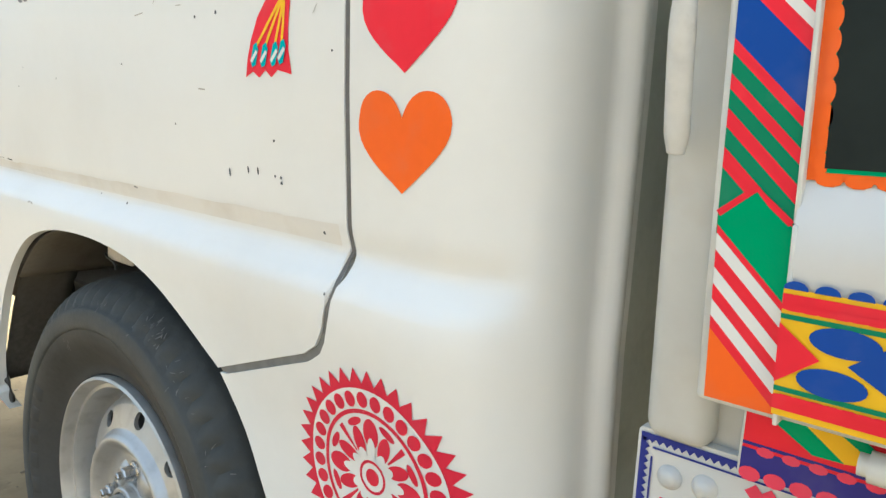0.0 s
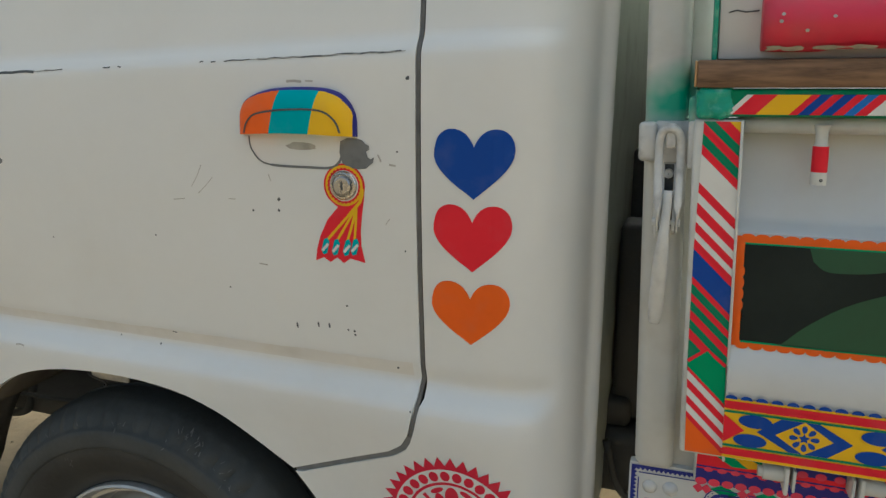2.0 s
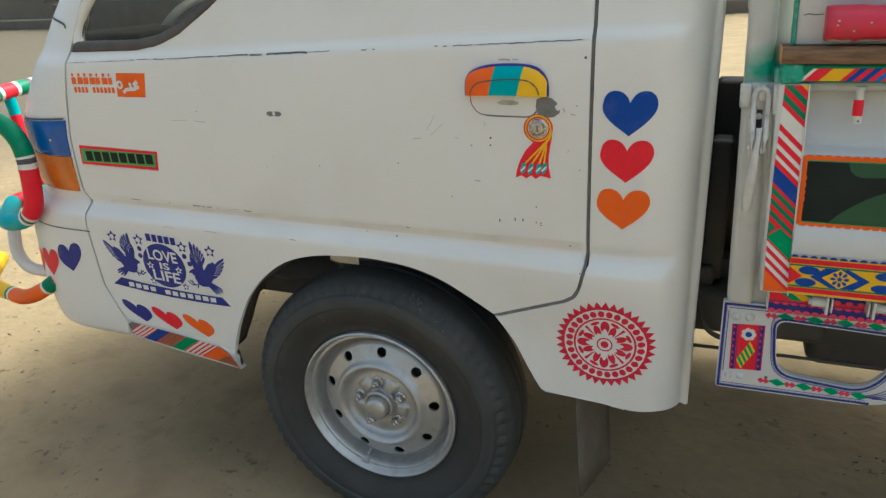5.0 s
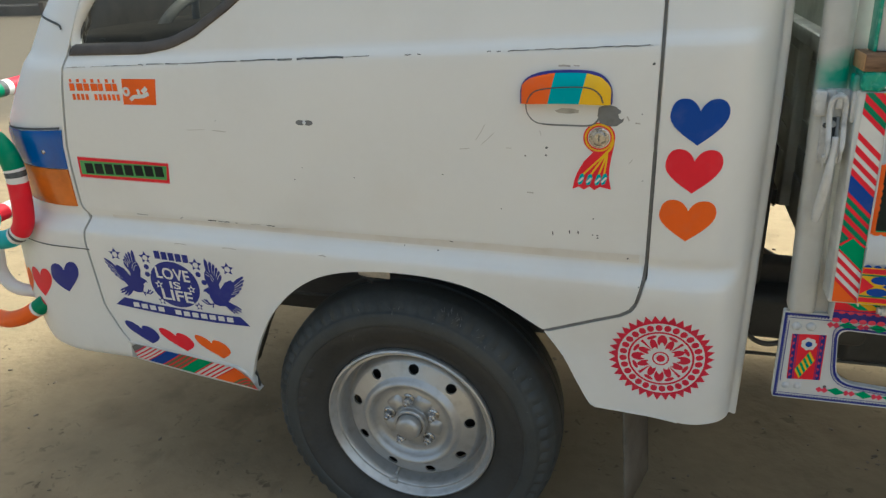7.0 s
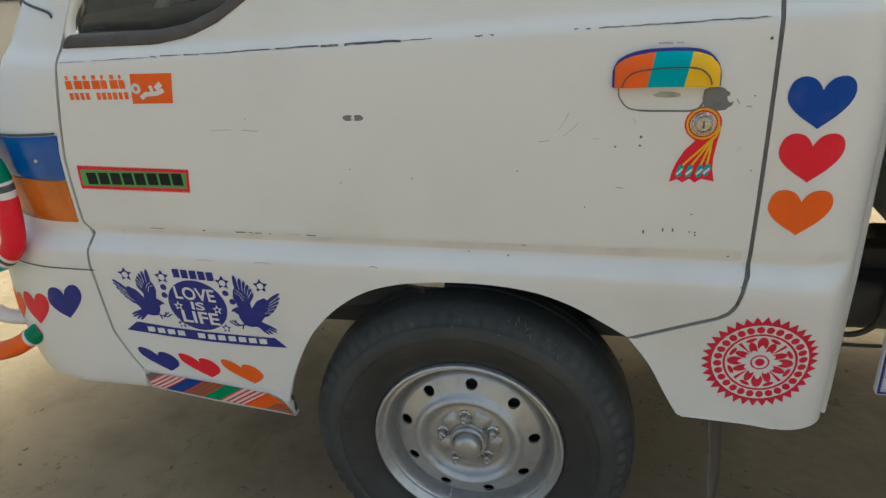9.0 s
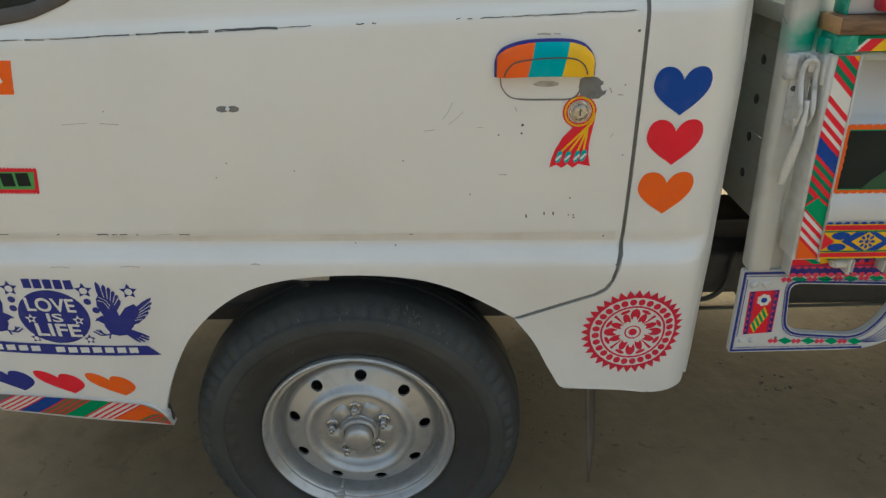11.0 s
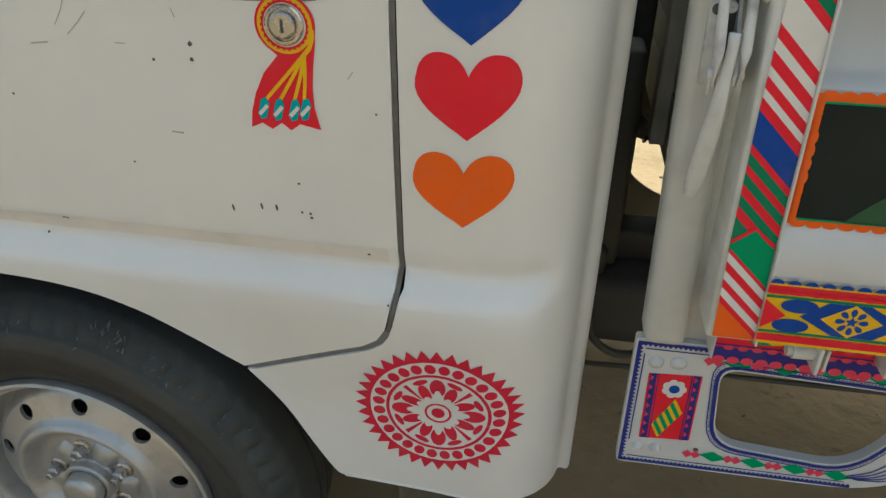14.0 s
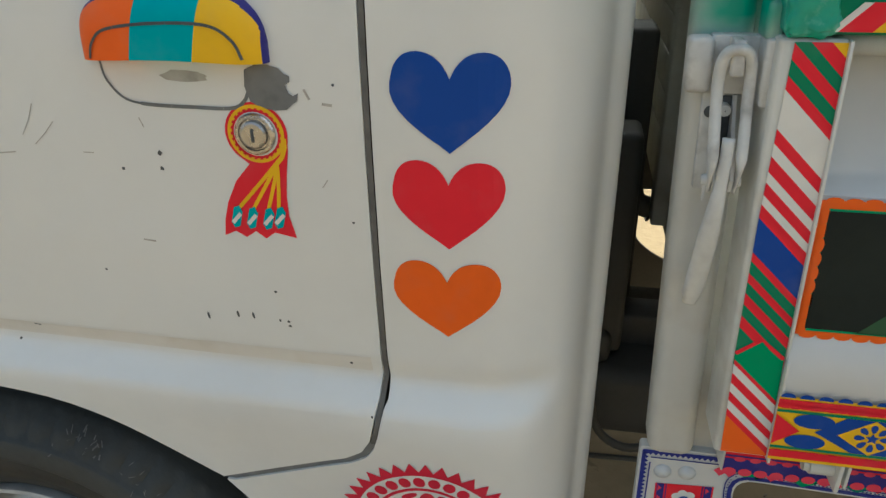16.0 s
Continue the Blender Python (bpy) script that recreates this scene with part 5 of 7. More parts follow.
        for leg in (((-0.022, -0.040), (-0.034, -0.044), (-0.050, -0.033)), ((-0.034, -0.044), (-0.044, -0.045), (-0.056, -0.036)), ((-0.026, -0.042), (-0.030, -0.052)), ((-0.040, -0.042), (-0.043, -0.032))):
            shapes.extend((e, b, 0) for e in stroke([at(*p) for p in leg], 0.0030))
        for slit in (((-0.030, 0.034), (-0.020, 0.030), (-0.014, 0.016)), ((-0.027, 0.041), (-0.016, 0.034), (-0.011, 0.022))):
            shapes.extend((e, "white_paint", 1) for e in stroke([at(*p) for p in slit], 0.0010))
    shapes.append(([(-1.640, 0.5695), (-1.610, 0.5915), (-1.530, 0.5825), (-1.455, 0.5770), (-1.375, 0.5735), (-1.302, 0.5725), (-1.280, 0.5505), (-1.370, 0.5500), (-1.455, 0.5530), (-1.540, 0.5590)], b, 0))
    for i in range(12):
        if i == 4:
            continue
        x = -1.589 + 0.0228 * i
        z = along(x, [(-1.603, 0.5755), (-1.455, 0.5650), (-1.302, 0.5615)])
        shapes.append((rect(x, z - 0.0062, x + 0.0165, z + 0.0062), "vinyl_white", 1))
    graphic("badge_print", door, shapes, on_side, "blue printed badge reading love is life", base=0.0008, step=0.0003, cut=0.02)


banner()

for x, z, colour in ((-1.578, 0.4945, "banner_blue"), (-1.4835, 0.4855, "red"), (-1.3865, 0.4780, "orange")):
    graphic("heart_sticker", door, [(heart(x, z, 0.087, 0.053, 0.030, -0.016), colour, 0)], on_side, {"banner_blue": "blue", "red": "red", "orange": "orange"}[colour] + " heart sticker above the sill", cut=0.01)
for s, z, w, tilt, colour in ((-0.0050, 0.6290, 0.086, 0.016, "banner_blue"), (0.086, 0.6010, 0.090, 0.010, "red"), (0.178, 0.5830, 0.086, 0.004, "orange")):
    graphic("heart_sticker", front, [(heart(-s, z, w, 0.080, 0.004, tilt), colour, 0)], lambda u, v: on_front(-u, v), {"banner_blue": "blue", "red": "red", "orange": "orange"}[colour] + " heart sticker on the bumper", cut=0.01)


def badge():
    q = [(-1.651, 0.8865), (-1.4200, 0.8820), (-1.4130, 0.9240), (-1.6470, 0.9300)]
    cx, cz = -1.533, 0.906
    inner = [(cx + (x - cx) * 0.955, cz + (z - cz) * 0.74) for x, z in q]
    shapes = [(q, "red", 0), (inner, "badge_green", 1)]
    for i in range(8):
        x = -1.631 + 0.0258 * i
        shapes.append((rect(x, 0.8945, x + 0.0212, 0.9180), "dark_green_paint", 2))
    for i in range(38):
        for a, c, s in ((q[3], q[2], 1), (q[0], q[1], -1)):
            p0, p1 = Vector(a).lerp(Vector(c), i / 38), Vector(a).lerp(Vector(c), (i + 1) / 38)
            m = (p0 + p1) / 2 + Vector((0, 0.0032 * s))
            shapes.append(([tuple(p0), tuple(p1), tuple(m)], "red", 0))
    graphic("name_badge", door, shapes, on_side, "green badge with red edge and dark blocks", cut=0.02)
    shapes = [([(-1.4915, 1.0485), (-1.4120, 1.0485), (-1.4035, 1.1005), (-1.4855, 1.1005)], "orange", 0)]
    shapes += [(p, "vinyl_white", 1) for p in stroke([(-1.425, 1.072), (-1.440, 1.066), (-1.462, 1.065), (-1.472, 1.058)], 0.008) + stroke([(-1.428, 1.083), (-1.440, 1.074)], 0.009) + stroke([(-1.447, 1.066), (-1.450, 1.080)], 0.007)]
    shapes += [(q, "vinyl_white", 1) for q in ring_polys(-1.479, 1.075, 0.004, 0.0095, 14)]
    for i, w in enumerate((0.013, 0.0155, 0.014, 0.0165, 0.012, 0.016, 0.011)):
        x = -1.620 + 0.0182 * i
        shapes.append((rect(x, 1.0755, x + w, 1.0905), "orange", 0))
        shapes.append((rect(x + 0.002, 1.0925, x + w * 0.6, 1.0995), "orange", 0))
    for i in range(11):
        if i != 4:
            x = -1.617 + 0.0112 * i
            shapes.append((rect(x, 1.0565, x + 0.0075, 1.0690), "orange", 0))
    graphic("sign_print", door, shapes, on_side, "orange printed sign with plain bars", cut=0.02)


badge()


def paint_chips():
    rng = random.Random(11)
    shapes = []
    for x0, x1, w in ((-1.625, -1.585, 0.0010), (-1.555, -1.455, 0.0014), (-1.440, -1.428, 0.0030), (-1.420, -1.385, 0.0022), (-1.375, -1.345, 0.0032), (-1.338, -1.215, 0.0028), (-1.205, -1.130, 0.0036), (-1.125, -1.095, 0.0050), (-1.085, -0.990, 0.0052), (-0.985, -0.940, 0.0018), (-0.872, -0.860, 0.0024), (-0.848, -0.842, 0.0024), (-0.722, -0.716, 0.0022), (-0.705, -0.698, 0.0022), (-0.686, -0.650, 0.0020), (-0.640, -0.455, 0.0028)):
        n = max(2, int((x1 - x0) / 0.012))
        pts = [(x0 + (x1 - x0) * i / n, crease(x0 + (x1 - x0) * i / n) - 0.002 + rng.uniform(-0.0008, 0.0008)) for i in range(n + 1)]
        shapes += [(q, "chip", 0) for q in stroke(pts, w * 0.68)]
    n = 90
    pts = [(-1.61 + 1.16 * i / n, crease(-1.61 + 1.16 * i / n) - 0.0022 + rng.uniform(-0.0005, 0.0005)) for i in range(n + 1)]
    shapes += [(q, "scratch", 0) for k, q in enumerate(stroke(pts, 0.0011)) if k % 11 not in (3, 7) and not 49 < k < 72]
    for x0, x1, w in ((-1.53, -1.50, 0.0020), (-1.417, -1.411, 0.0026), (-1.347, -1.327, 0.0040), (-1.321, -1.312, 0.0028), (-1.308, -1.294, 0.0030), (-1.279, -1.275, 0.0024), (-1.244, -1.217, 0.0016), (-1.204, -1.186, 0.0030), (-0.805, -0.798, 0.0024)):
        pts = [(x0 + (x1 - x0) * i / 4, ledge(x0) + 0.0235 + rng.uniform(-0.001, 0.001)) for i in range(5)]
        shapes += [(q, "chip" if w > 0.0018 else "scratch", 0) for q in stroke(pts, w * 0.65)]
    for x0, x1, z, w in ((-1.432, -1.400, 0.7455, 0.0011), (-1.312, -1.277, 0.7445, 0.0014), (-1.083, -1.067, 0.7455, 0.0022)):
        shapes += [(q, "scratch", 0) for q in stroke([(x0, z), ((x0 + x1) / 2, z + 0.001), (x1, z - 0.001)], w)]
    for x, z, r in ((-0.5325, 0.8270, 0.0015), (-0.5240, 0.8265, 0.0016), (-0.5230, 0.8215, 0.0017), (-0.468, 0.7835, 0.0018), (-0.6185, 0.974, 0.0018), (-0.6175, 0.988, 0.0022), (-0.655, 0.972, 0.0016), (-0.532, 0.859, 0.0014), (-0.4455, 0.7365, 0.0013),
                    (-0.447, 1.131, 0.0026), (-0.452, 0.935, 0.0014), (-0.81, 0.93, 0.0013), (-0.99, 0.915, 0.0012), (-1.10, 0.93, 0.0013), (-1.12, 0.905, 0.0013), (-0.70, 0.868, 0.0012), (-0.83, 0.77, 0.0014), (-0.90, 0.775, 0.0012), (-1.28, 1.02, 0.0012), (-0.46, 1.05, 0.0012)):
        shapes.append(([(x + r * rng.uniform(0.6, 1.3) * math.cos(a), z + r * rng.uniform(0.6, 1.3) * math.sin(a)) for a in [i * 0.785 for i in range(8)]], "chip", 0))
    for pts, w in ((((-0.745, 0.998), (-0.735, 1.012), (-0.728, 1.026)), 0.0009), (((-0.735, 0.990), (-0.722, 1.001), (-0.712, 1.011)), 0.0009), (((-0.775, 0.980), (-0.757, 0.982)), 0.0012), (((-0.652, 0.904), (-0.640, 0.903)), 0.0016), (((-1.35, 0.999), (-1.31, 1.001)), 0.0009), (((-1.29, 1.000), (-1.26, 0.998)), 0.0012), (((-0.69, 0.985), (-0.68, 0.985)), 0.001),
                   (((-0.484, 1.046), (-0.480, 1.038)), 0.002), (((-0.470, 1.035), (-0.462, 1.034)), 0.0022), (((-0.476, 0.965), (-0.471, 0.972)), 0.001), (((-0.63, 1.018), (-0.627, 1.010)), 0.001)):
        shapes += [(q, "scratch", 0) for q in stroke(list(pts), w)]
    for x, z, h in ((-0.6045, 0.8255, 0.0042), (-0.5740, 0.8300, 0.0038), (-0.5585, 0.8300, 0.0038)):
        shapes.append((ellipse(x, z, 0.0013, h, 0.1, 9), "chip", 0))
    for sx in (-1, 1):
        shapes.append((ellipse(-1.083 + sx * 0.0085, 1.0205, 0.0098, 0.0052, 0, 14), "primer", 0))
    graphic("paint_chip", door, shapes, on_side, "chipped and scratched paint showing dark primer", base=0.0005, cut=0.02)["kind"] = "stuff"
    bm = lathed([(0.0036, 0.001), (0.0032, -0.0022), (0.0005, -0.0030)], (-1.083, side_y(-1.083, 1.0205), 1.0205), 14)
    part("rivet", bm, "white_paint", door, "small painted rivet")


paint_chips()


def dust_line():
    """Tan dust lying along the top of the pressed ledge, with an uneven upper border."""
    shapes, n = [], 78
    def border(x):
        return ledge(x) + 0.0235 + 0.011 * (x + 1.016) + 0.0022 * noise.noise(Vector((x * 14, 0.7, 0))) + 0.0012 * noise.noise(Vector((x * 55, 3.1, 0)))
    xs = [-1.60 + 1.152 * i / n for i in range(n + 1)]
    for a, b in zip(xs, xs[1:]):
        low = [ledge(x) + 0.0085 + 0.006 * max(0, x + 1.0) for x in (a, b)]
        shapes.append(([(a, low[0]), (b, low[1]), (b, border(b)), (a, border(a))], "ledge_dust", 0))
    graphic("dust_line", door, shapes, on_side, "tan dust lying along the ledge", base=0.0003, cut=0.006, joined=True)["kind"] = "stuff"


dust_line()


def build_sill():
    top = [(-1.638, 0.4675), (-1.47, 0.4530), (-1.335, 0.4350), (-1.312, 0.4190), (-1.300, 0.3950)]
    low = [(-1.644, 0.4060), (-1.48, 0.3810), (-1.311, 0.3620), (-1.300, 0.3610)]
    bm = bmesh.new()
    n = 24

    def at(s, k):
        x = top[0][0] + (top[-1][0] - top[0][0]) * s
        a, b = along(x, top), along(x, low)
        z = a + (b - a) * k
        return (x, 0.404 + 0.020 * k + (0.004 if k == 0 else 0), z)
    grid(bm, [[at(i / n, k) for i in range(n + 1)] for k in (0, 0.06, 0.12, 0.5, 0.88, 0.94, 1.0)])
    rim_in(bm, 0.02)
    sill = part("sill", bm, "panel_white", truck, "white sill under the door", sharp=50)
    bands = run_of("primer 2.4 pink_red 0.7 vinyl_white 0.9 red 0.55 vinyl_white 0.8 red 0.55 vinyl_white 0.8 red 0.5 vinyl_white 0.6 red 0.4 blue 3.6 red 0.45 olive 1.0 red 0.45 olive 1.0 red 0.45 olive 0.9 red 0.5 leaf_green 3.6 red 0.5 vinyl_white 0.9 red 0.6 vinyl_white 0.8 red 0.6 vinyl_white 0.8 red 0.6 vinyl_white 0.6 red 0.4 orange 4.4 olive 0.9 red 0.45 olive 0.8 red 0.45 olive 0.8 red 0.45 olive 0.8 red 6", 0.0, 0.0104)
    shapes = stripes(rect(0.004, 0.10, 0.332, 0.90), 1, -0.088, [(a - 0.058, b - 0.058, c) for a, b, c in bands])
    graphic("striped_tape", sill, shapes, lambda u, v: (at(u / 0.334, 1 - v), (0, -1, 0)), "striped red, blue and green reflective tape", base=0.0006, cut=0.2, joined=True)
    bm = bmesh.new()
    tube(bm, smooth_path([(-1.311, 0.420, 0.424), (-1.303, 0.423, 0.414), (-1.299, 0.426, 0.401), (-1.301, 0.428, 0.384), (-1.303, 0.430, 0.372)], 4), lambda s: 0.0035 + 0.002 * math.sin(9 * s), 8)
    part("sill_tip", bm, "rubber", sill, "torn dark rubber tip")


build_sill()


def build_bull_bar():
    bar = tagged(new("bull_bar"), "tubular bull bar wrapped in bright tape")
    bar.parent = truck
    names = ["red", "green", "turquoise", "orange", "vinyl_white", "blue", "yellow", "chip"]

    def piece(pts, r, bands, label):
        bm = bmesh.new()
        path = smooth_path(pts, 14)

        def pick(s):
            for e, c in bands:
                if s < e:
                    return names.index(c)
            return names.index(bands[-1][1])
        tube(bm, path, r, 18, pick)
        part("tube", bm, names, bar, label, sharp=50)
    piece([(-2.20, 0.62, 1.00), (-2.03, 0.44, 0.998), (-1.90, 0.392, 0.985), (-1.845, 0.388, 0.955), (-1.822, 0.387, 0.90), (-1.828, 0.387, 0.81), (-1.848, 0.388, 0.755), (-1.90, 0.392, 0.722), (-2.00, 0.42, 0.705), (-2.15, 0.56, 0.70)], 0.0225,
          [(0.355, "orange"), (0.363, "vinyl_white"), (0.370, "chip"), (0.378, "vinyl_white"), (0.495, "green"), (0.502, "vinyl_white"), (0.512, "chip"), (0.522, "vinyl_white"), (0.650, "red"), (0.658, "vinyl_white"), (0.666, "chip"), (0.674, "vinyl_white"), (1.0, "turquoise")], "curved bar in orange, green, red and turquoise tape")
    piece([(-2.36, 0.62, 0.480), (-2.24, 0.49, 0.466), (-2.06, 0.43, 0.468), (-1.985, 0.42, 0.482), (-1.93, 0.424, 0.508), (-1.886, 0.436, 0.537)], 0.0215, [(0.60, "yellow"), (0.62, "green"), (0.64, "vinyl_white"), (0.92, "orange"), (0.935, "vinyl_white"), (1.0, "green")], "lower bar in yellow and orange tape")
    piece([(-2.20, 0.60, 1.00), (-2.212, 0.80, 1.012), (-2.215, 1.25, 1.02), (-2.212, 1.70, 1.012), (-2.20, 1.90, 1.0)], 0.0225, [(0.03, "green"), (0.04, "vinyl_white"), (0.07, "red"), (0.08, "vinyl_white"), (0.11, "green"), (0.12, "chip"), (0.13, "vinyl_white"), (0.19, "red"), (0.20, "vinyl_white"), (0.24, "green"), (0.25, "vinyl_white"), (0.36, "red"), (0.37, "vinyl_white"), (0.5, "green"), (0.7, "red"), (1.0, "green")], "cross bar in red and green tape")
    piece([(-2.15, 0.56, 0.70), (-2.17, 0.9, 0.70), (-2.17, 1.6, 0.70), (-2.15, 1.93, 0.70)], 0.0225, [(0.04, "red"), (0.06, "vinyl_white"), (0.12, "green"), (0.14, "vinyl_white"), (0.22, "red"), (0.24, "vinyl_white"), (0.5, "green"), (1, "red")], "cross bar in red and green tape")
    piece([(-2.045, 0.47, 0.700), (-2.035, 0.455, 0.650), (-2.035, 0.45, 0.595), (-2.005, 0.45, 0.556), (-1.955, 0.462, 0.543), (-1.925, 0.475, 0.548)], 0.0165, [(1.0, "vinyl_white")], "white curved stay")
    for y in (0.68, 1.0):
        piece([(-2.168, y, 0.70), (-2.19, y, 0.85), (-2.21, y, 1.0)], 0.016, [(0.25, "red"), (0.3, "vinyl_white"), (0.5, "green"), (0.55, "vinyl_white"), (0.8, "red"), (1, "turquoise")], "upright bar in striped tape")
    for y in (0.75, 1.70):
        part("bracket", boxed((-2.17, y, 0.52), (-1.98, y + 0.04, 0.60), 0.004), "dark_steel", bar, "dark steel bracket")


build_bull_bar()


# ---- cargo bed ----
REAR = 2.20


def lean(bm):
    """The bed stands a touch out of square to the cab."""
    for v in bm.verts:
        v.co.x -= 0.031 * (v.co.z - 0.73)
    return bm


def leaned(u, z):
    return u - 0.031 * (z - 0.73)


def build_post():
    bm = boxed((-0.1845, 0.4460, 0.682), (-0.1405, 0.490, 1.62), 0.012, 4)
    box(bm, (-0.1500, 0.4640, 0.684), (-0.112, 0.489, 1.618), 0.003)
    post = part("corner_post", lean(bm), "post_paint", truck, "cream corner post with a green spray mark", sharp=40)

    def round_post(u, v):
        t = max(0.0, min(math.pi / 2, (-0.1725 - u) / 0.012))
        return (leaned(-0.1725 + max(0.0, u + 0.1725) - 0.012 * math.sin(t), v), 0.458 - 0.012 * math.cos(t) + max(0.0, -0.1725 - 0.012 * math.pi / 2 - u), v), (-math.sin(t), -math.cos(t), 0)
    graphic("crack", post, [(q, "chip", 0) for q in stroke([(-0.2140, 1.1390), (-0.2090, 1.1350), (-0.2030, 1.1312), (-0.1970, 1.1285), (-0.1905, 1.1275)], 0.0012)], round_post, "short dark crack in the post's paint")
    part("latch_plate", lean(boxed((-0.1725, 0.4335, 1.0440), (-0.1365, 0.4470, 1.0868), 0.002, 2)), "latch_grey", post, "grey painted latch plate", sharp=40)
    part("latch_lug", lean(boxed((-0.1890, 0.4270, 1.0450), (-0.1705, 0.4470, 1.0858), 0.0045, 3)), "latch_grey", post, "rounded grey lug of the latch", sharp=40)
    part("latch_stop", lean(boxed((-0.1400, 0.4110, 1.0400), (-0.1318, 0.4470, 1.0880), 0.003, 3)), "latch_grey", post, "upright grey stop of the latch", sharp=40)
    part("rail_end", lean(boxed((-0.1405, 0.4160, 1.0850), (-0.1290, 0.4470, 1.1120), 0.004, 3)), "post_paint", post, "cream end piece under the rail", sharp=40)
    # the tab over which the loop hooks: a tongue bent up at its end
    bm = bmesh.new()
    box(bm, (-0.1612, 0.4140, 1.0605), (-0.1514, 0.4195, 1.0862), 0.0024, 3)
    box(bm, (-0.1605, 0.4160, 1.0790), (-0.1521, 0.4345, 1.0862), 0.002, 2)
    part("latch_tab", lean(bm), "latch_grey", post, "bent tab that holds the latch loop", sharp=40)
    # the hinge below: a base, a dark slot with a bolt, two cheeks and a pin through them
    part("latch_base", lean(boxed((-0.1735, 0.4400, 0.9660), (-0.1505, 0.4470, 1.0440), 0.002)), "latch_grey", post, "grey base plate of the latch", sharp=40)
    part("latch_slot", lean(boxed((-0.1625, 0.4380, 0.9760), (-0.1512, 0.4405, 1.0420), 0.001)), "chip", post, "dark worn slot behind the latch")
    part("latch_hole", lean(lathed([(0.0005, 0.4392), (0.0046, 0.4392), (0.0048, 0.4410)], (-0.1668, 0, 1.0290), 14)), "chip", post, "dark hole in the base plate")
    for x in (-0.1632, -0.1512):
        bm = bmesh.new()
        rows = []
        for dx in (-0.0014, 0.0014):
            rows.append([(x + dx, y, z) for y, z in ((0.4470, 1.0450), (0.4360, 1.0430), (0.4270, 1.0200), (0.4110, 0.9990), (0.4070, 0.9860), (0.4105, 0.9760), (0.4300, 0.9690), (0.4470, 0.9670))])
        a, b = [[bm.verts.new(p) for p in row] for row in rows]
        bm.faces.new(a), bm.faces.new(list(reversed(b)))
        for i in range(8):
            bm.faces.new((a[i], b[i], b[(i + 1) % 8], a[(i + 1) % 8]))
        bmesh.ops.recalc_face_normals(bm, faces=bm.faces)
        part("latch_cheek", lean(bm), "latch_grey", post, "grey cheek of the latch hinge", sharp=30)
    bm = lathed([(0.0005, 0.4290), (0.0042, 0.4295), (0.0050, 0.4320), (0.0050, 0.4390)], (-0.1580, 0, 1.0325), 12)
    part("latch_bolt", lean(bm), "latch_grey", post, "round bolt head behind the latch", sharp=40)
    bm = lathed([(0.0004, -0.1728), (0.0034, -0.1722), (0.0046, -0.1700), (0.0046, -0.1685), (0.0026, -0.1683), (0.0026, -0.1460), (0.0044, -0.1458), (0.0044, -0.1440), (0.0004, -0.1432)], (0, 0.4125, 0.9845), 14, "x")
    box(bm, (-0.1705, 0.4112, 0.9670), (-0.1680, 0.4145, 0.9810), 0.0006, 1)
    part("latch_pin", lean(bm), "latch_grey", post, "painted pin with a split tip through the latch hinge", sharp=35)
    # the loop stands off the post towards its foot, and its two ends are beaten flat round the pin
    bm = bmesh.new()
    half = [(-0.0095, 0.4160, 0.9770), (-0.0097, 0.4125, 0.9845), (-0.0098, 0.4075, 0.9930), (-0.0099, 0.4054, 1.0010), (-0.0101, 0.4064, 1.0085), (-0.0104, 0.4102, 1.0235), (-0.0106, 0.4150, 1.0400), (-0.0107, 0.4180, 1.0580), (-0.0098, 0.4165, 1.0710), (-0.0062, 0.4150, 1.0782)]
    loop = [(-0.1570 + x, y, z) for x, y, z in half] + [(-0.1570, 0.4146, 1.0802)] + [(-0.1570 - x, y, z) for x, y, z in reversed(half)]
    path = smooth_path(loop, 5)
    tube(bm, path, 0.0042, 12)
    for v in bm.verts:
        if v.co.z < 1.004:
            c = min(path, key=lambda q: (q - v.co).length)
            flat = min(1, (1.004 - v.co.z) / 0.012)
            v.co = c + Vector(((v.co.x - c.x) * (1 - 0.55 * flat), (v.co.y - c.y) * (1 + 0.45 * flat), (v.co.z - c.z) * (1 + 0.45 * flat)))
    part("latch_loop", lean(bm), "latch_grey", post, "bent rod latch loop with flattened ends")
    # the lever: a flat bar at its head, hammered out into a paddle that hangs just clear of the post
    bm = bmesh.new()
    lever = [(-0.1568, 0.4085, 1.0180), (-0.1577, 0.4062, 1.000), (-0.1594, 0.4050, 0.976), (-0.1612, 0.4060, 0.953), (-0.1632, 0.4110, 0.925), (-0.1652, 0.4180, 0.897), (-0.1666, 0.4228, 0.879), (-0.1671, 0.4245, 0.871)]
    path = smooth_path(lever, 5)
    tube(bm, path, lambda s: 0.0046 + 0.0034 * min(1, max(0, (s - 0.22) / 0.30)) - 0.0024 * max(0, (s - 0.92) / 0.08), 14)
    for v in bm.verts:
        c = min(path, key=lambda q: abs(q.z - v.co.z))
        flat = min(1, max(0, (1.0 - v.co.z) / 0.07))
        v.co.y = c.y + (v.co.y - c.y) * (1 - 0.42 * flat)
    part("latch_lever", lean(bm), "latch_grey", post, "grey painted latch lever, flattened towards its end")


build_post()

PANEL = [(1.096, 0.449), (1.060, 0.4475), (1.035, 0.443), (1.015, 0.434), (0.994, 0.426), (0.988, 0.421), (0.983, 0.408), (0.980, 0.4045), (0.973, 0.404), (0.869, 0.404), (0.862, 0.4035), (0.856, 0.4005), (0.848, 0.3965), (0.835, 0.3935), (0.820, 0.3930), (0.811, 0.3945), (0.806, 0.3955), (0.745, 0.3955), (0.741, 0.3965), (0.7365, 0.402), (0.7355, 0.432)]


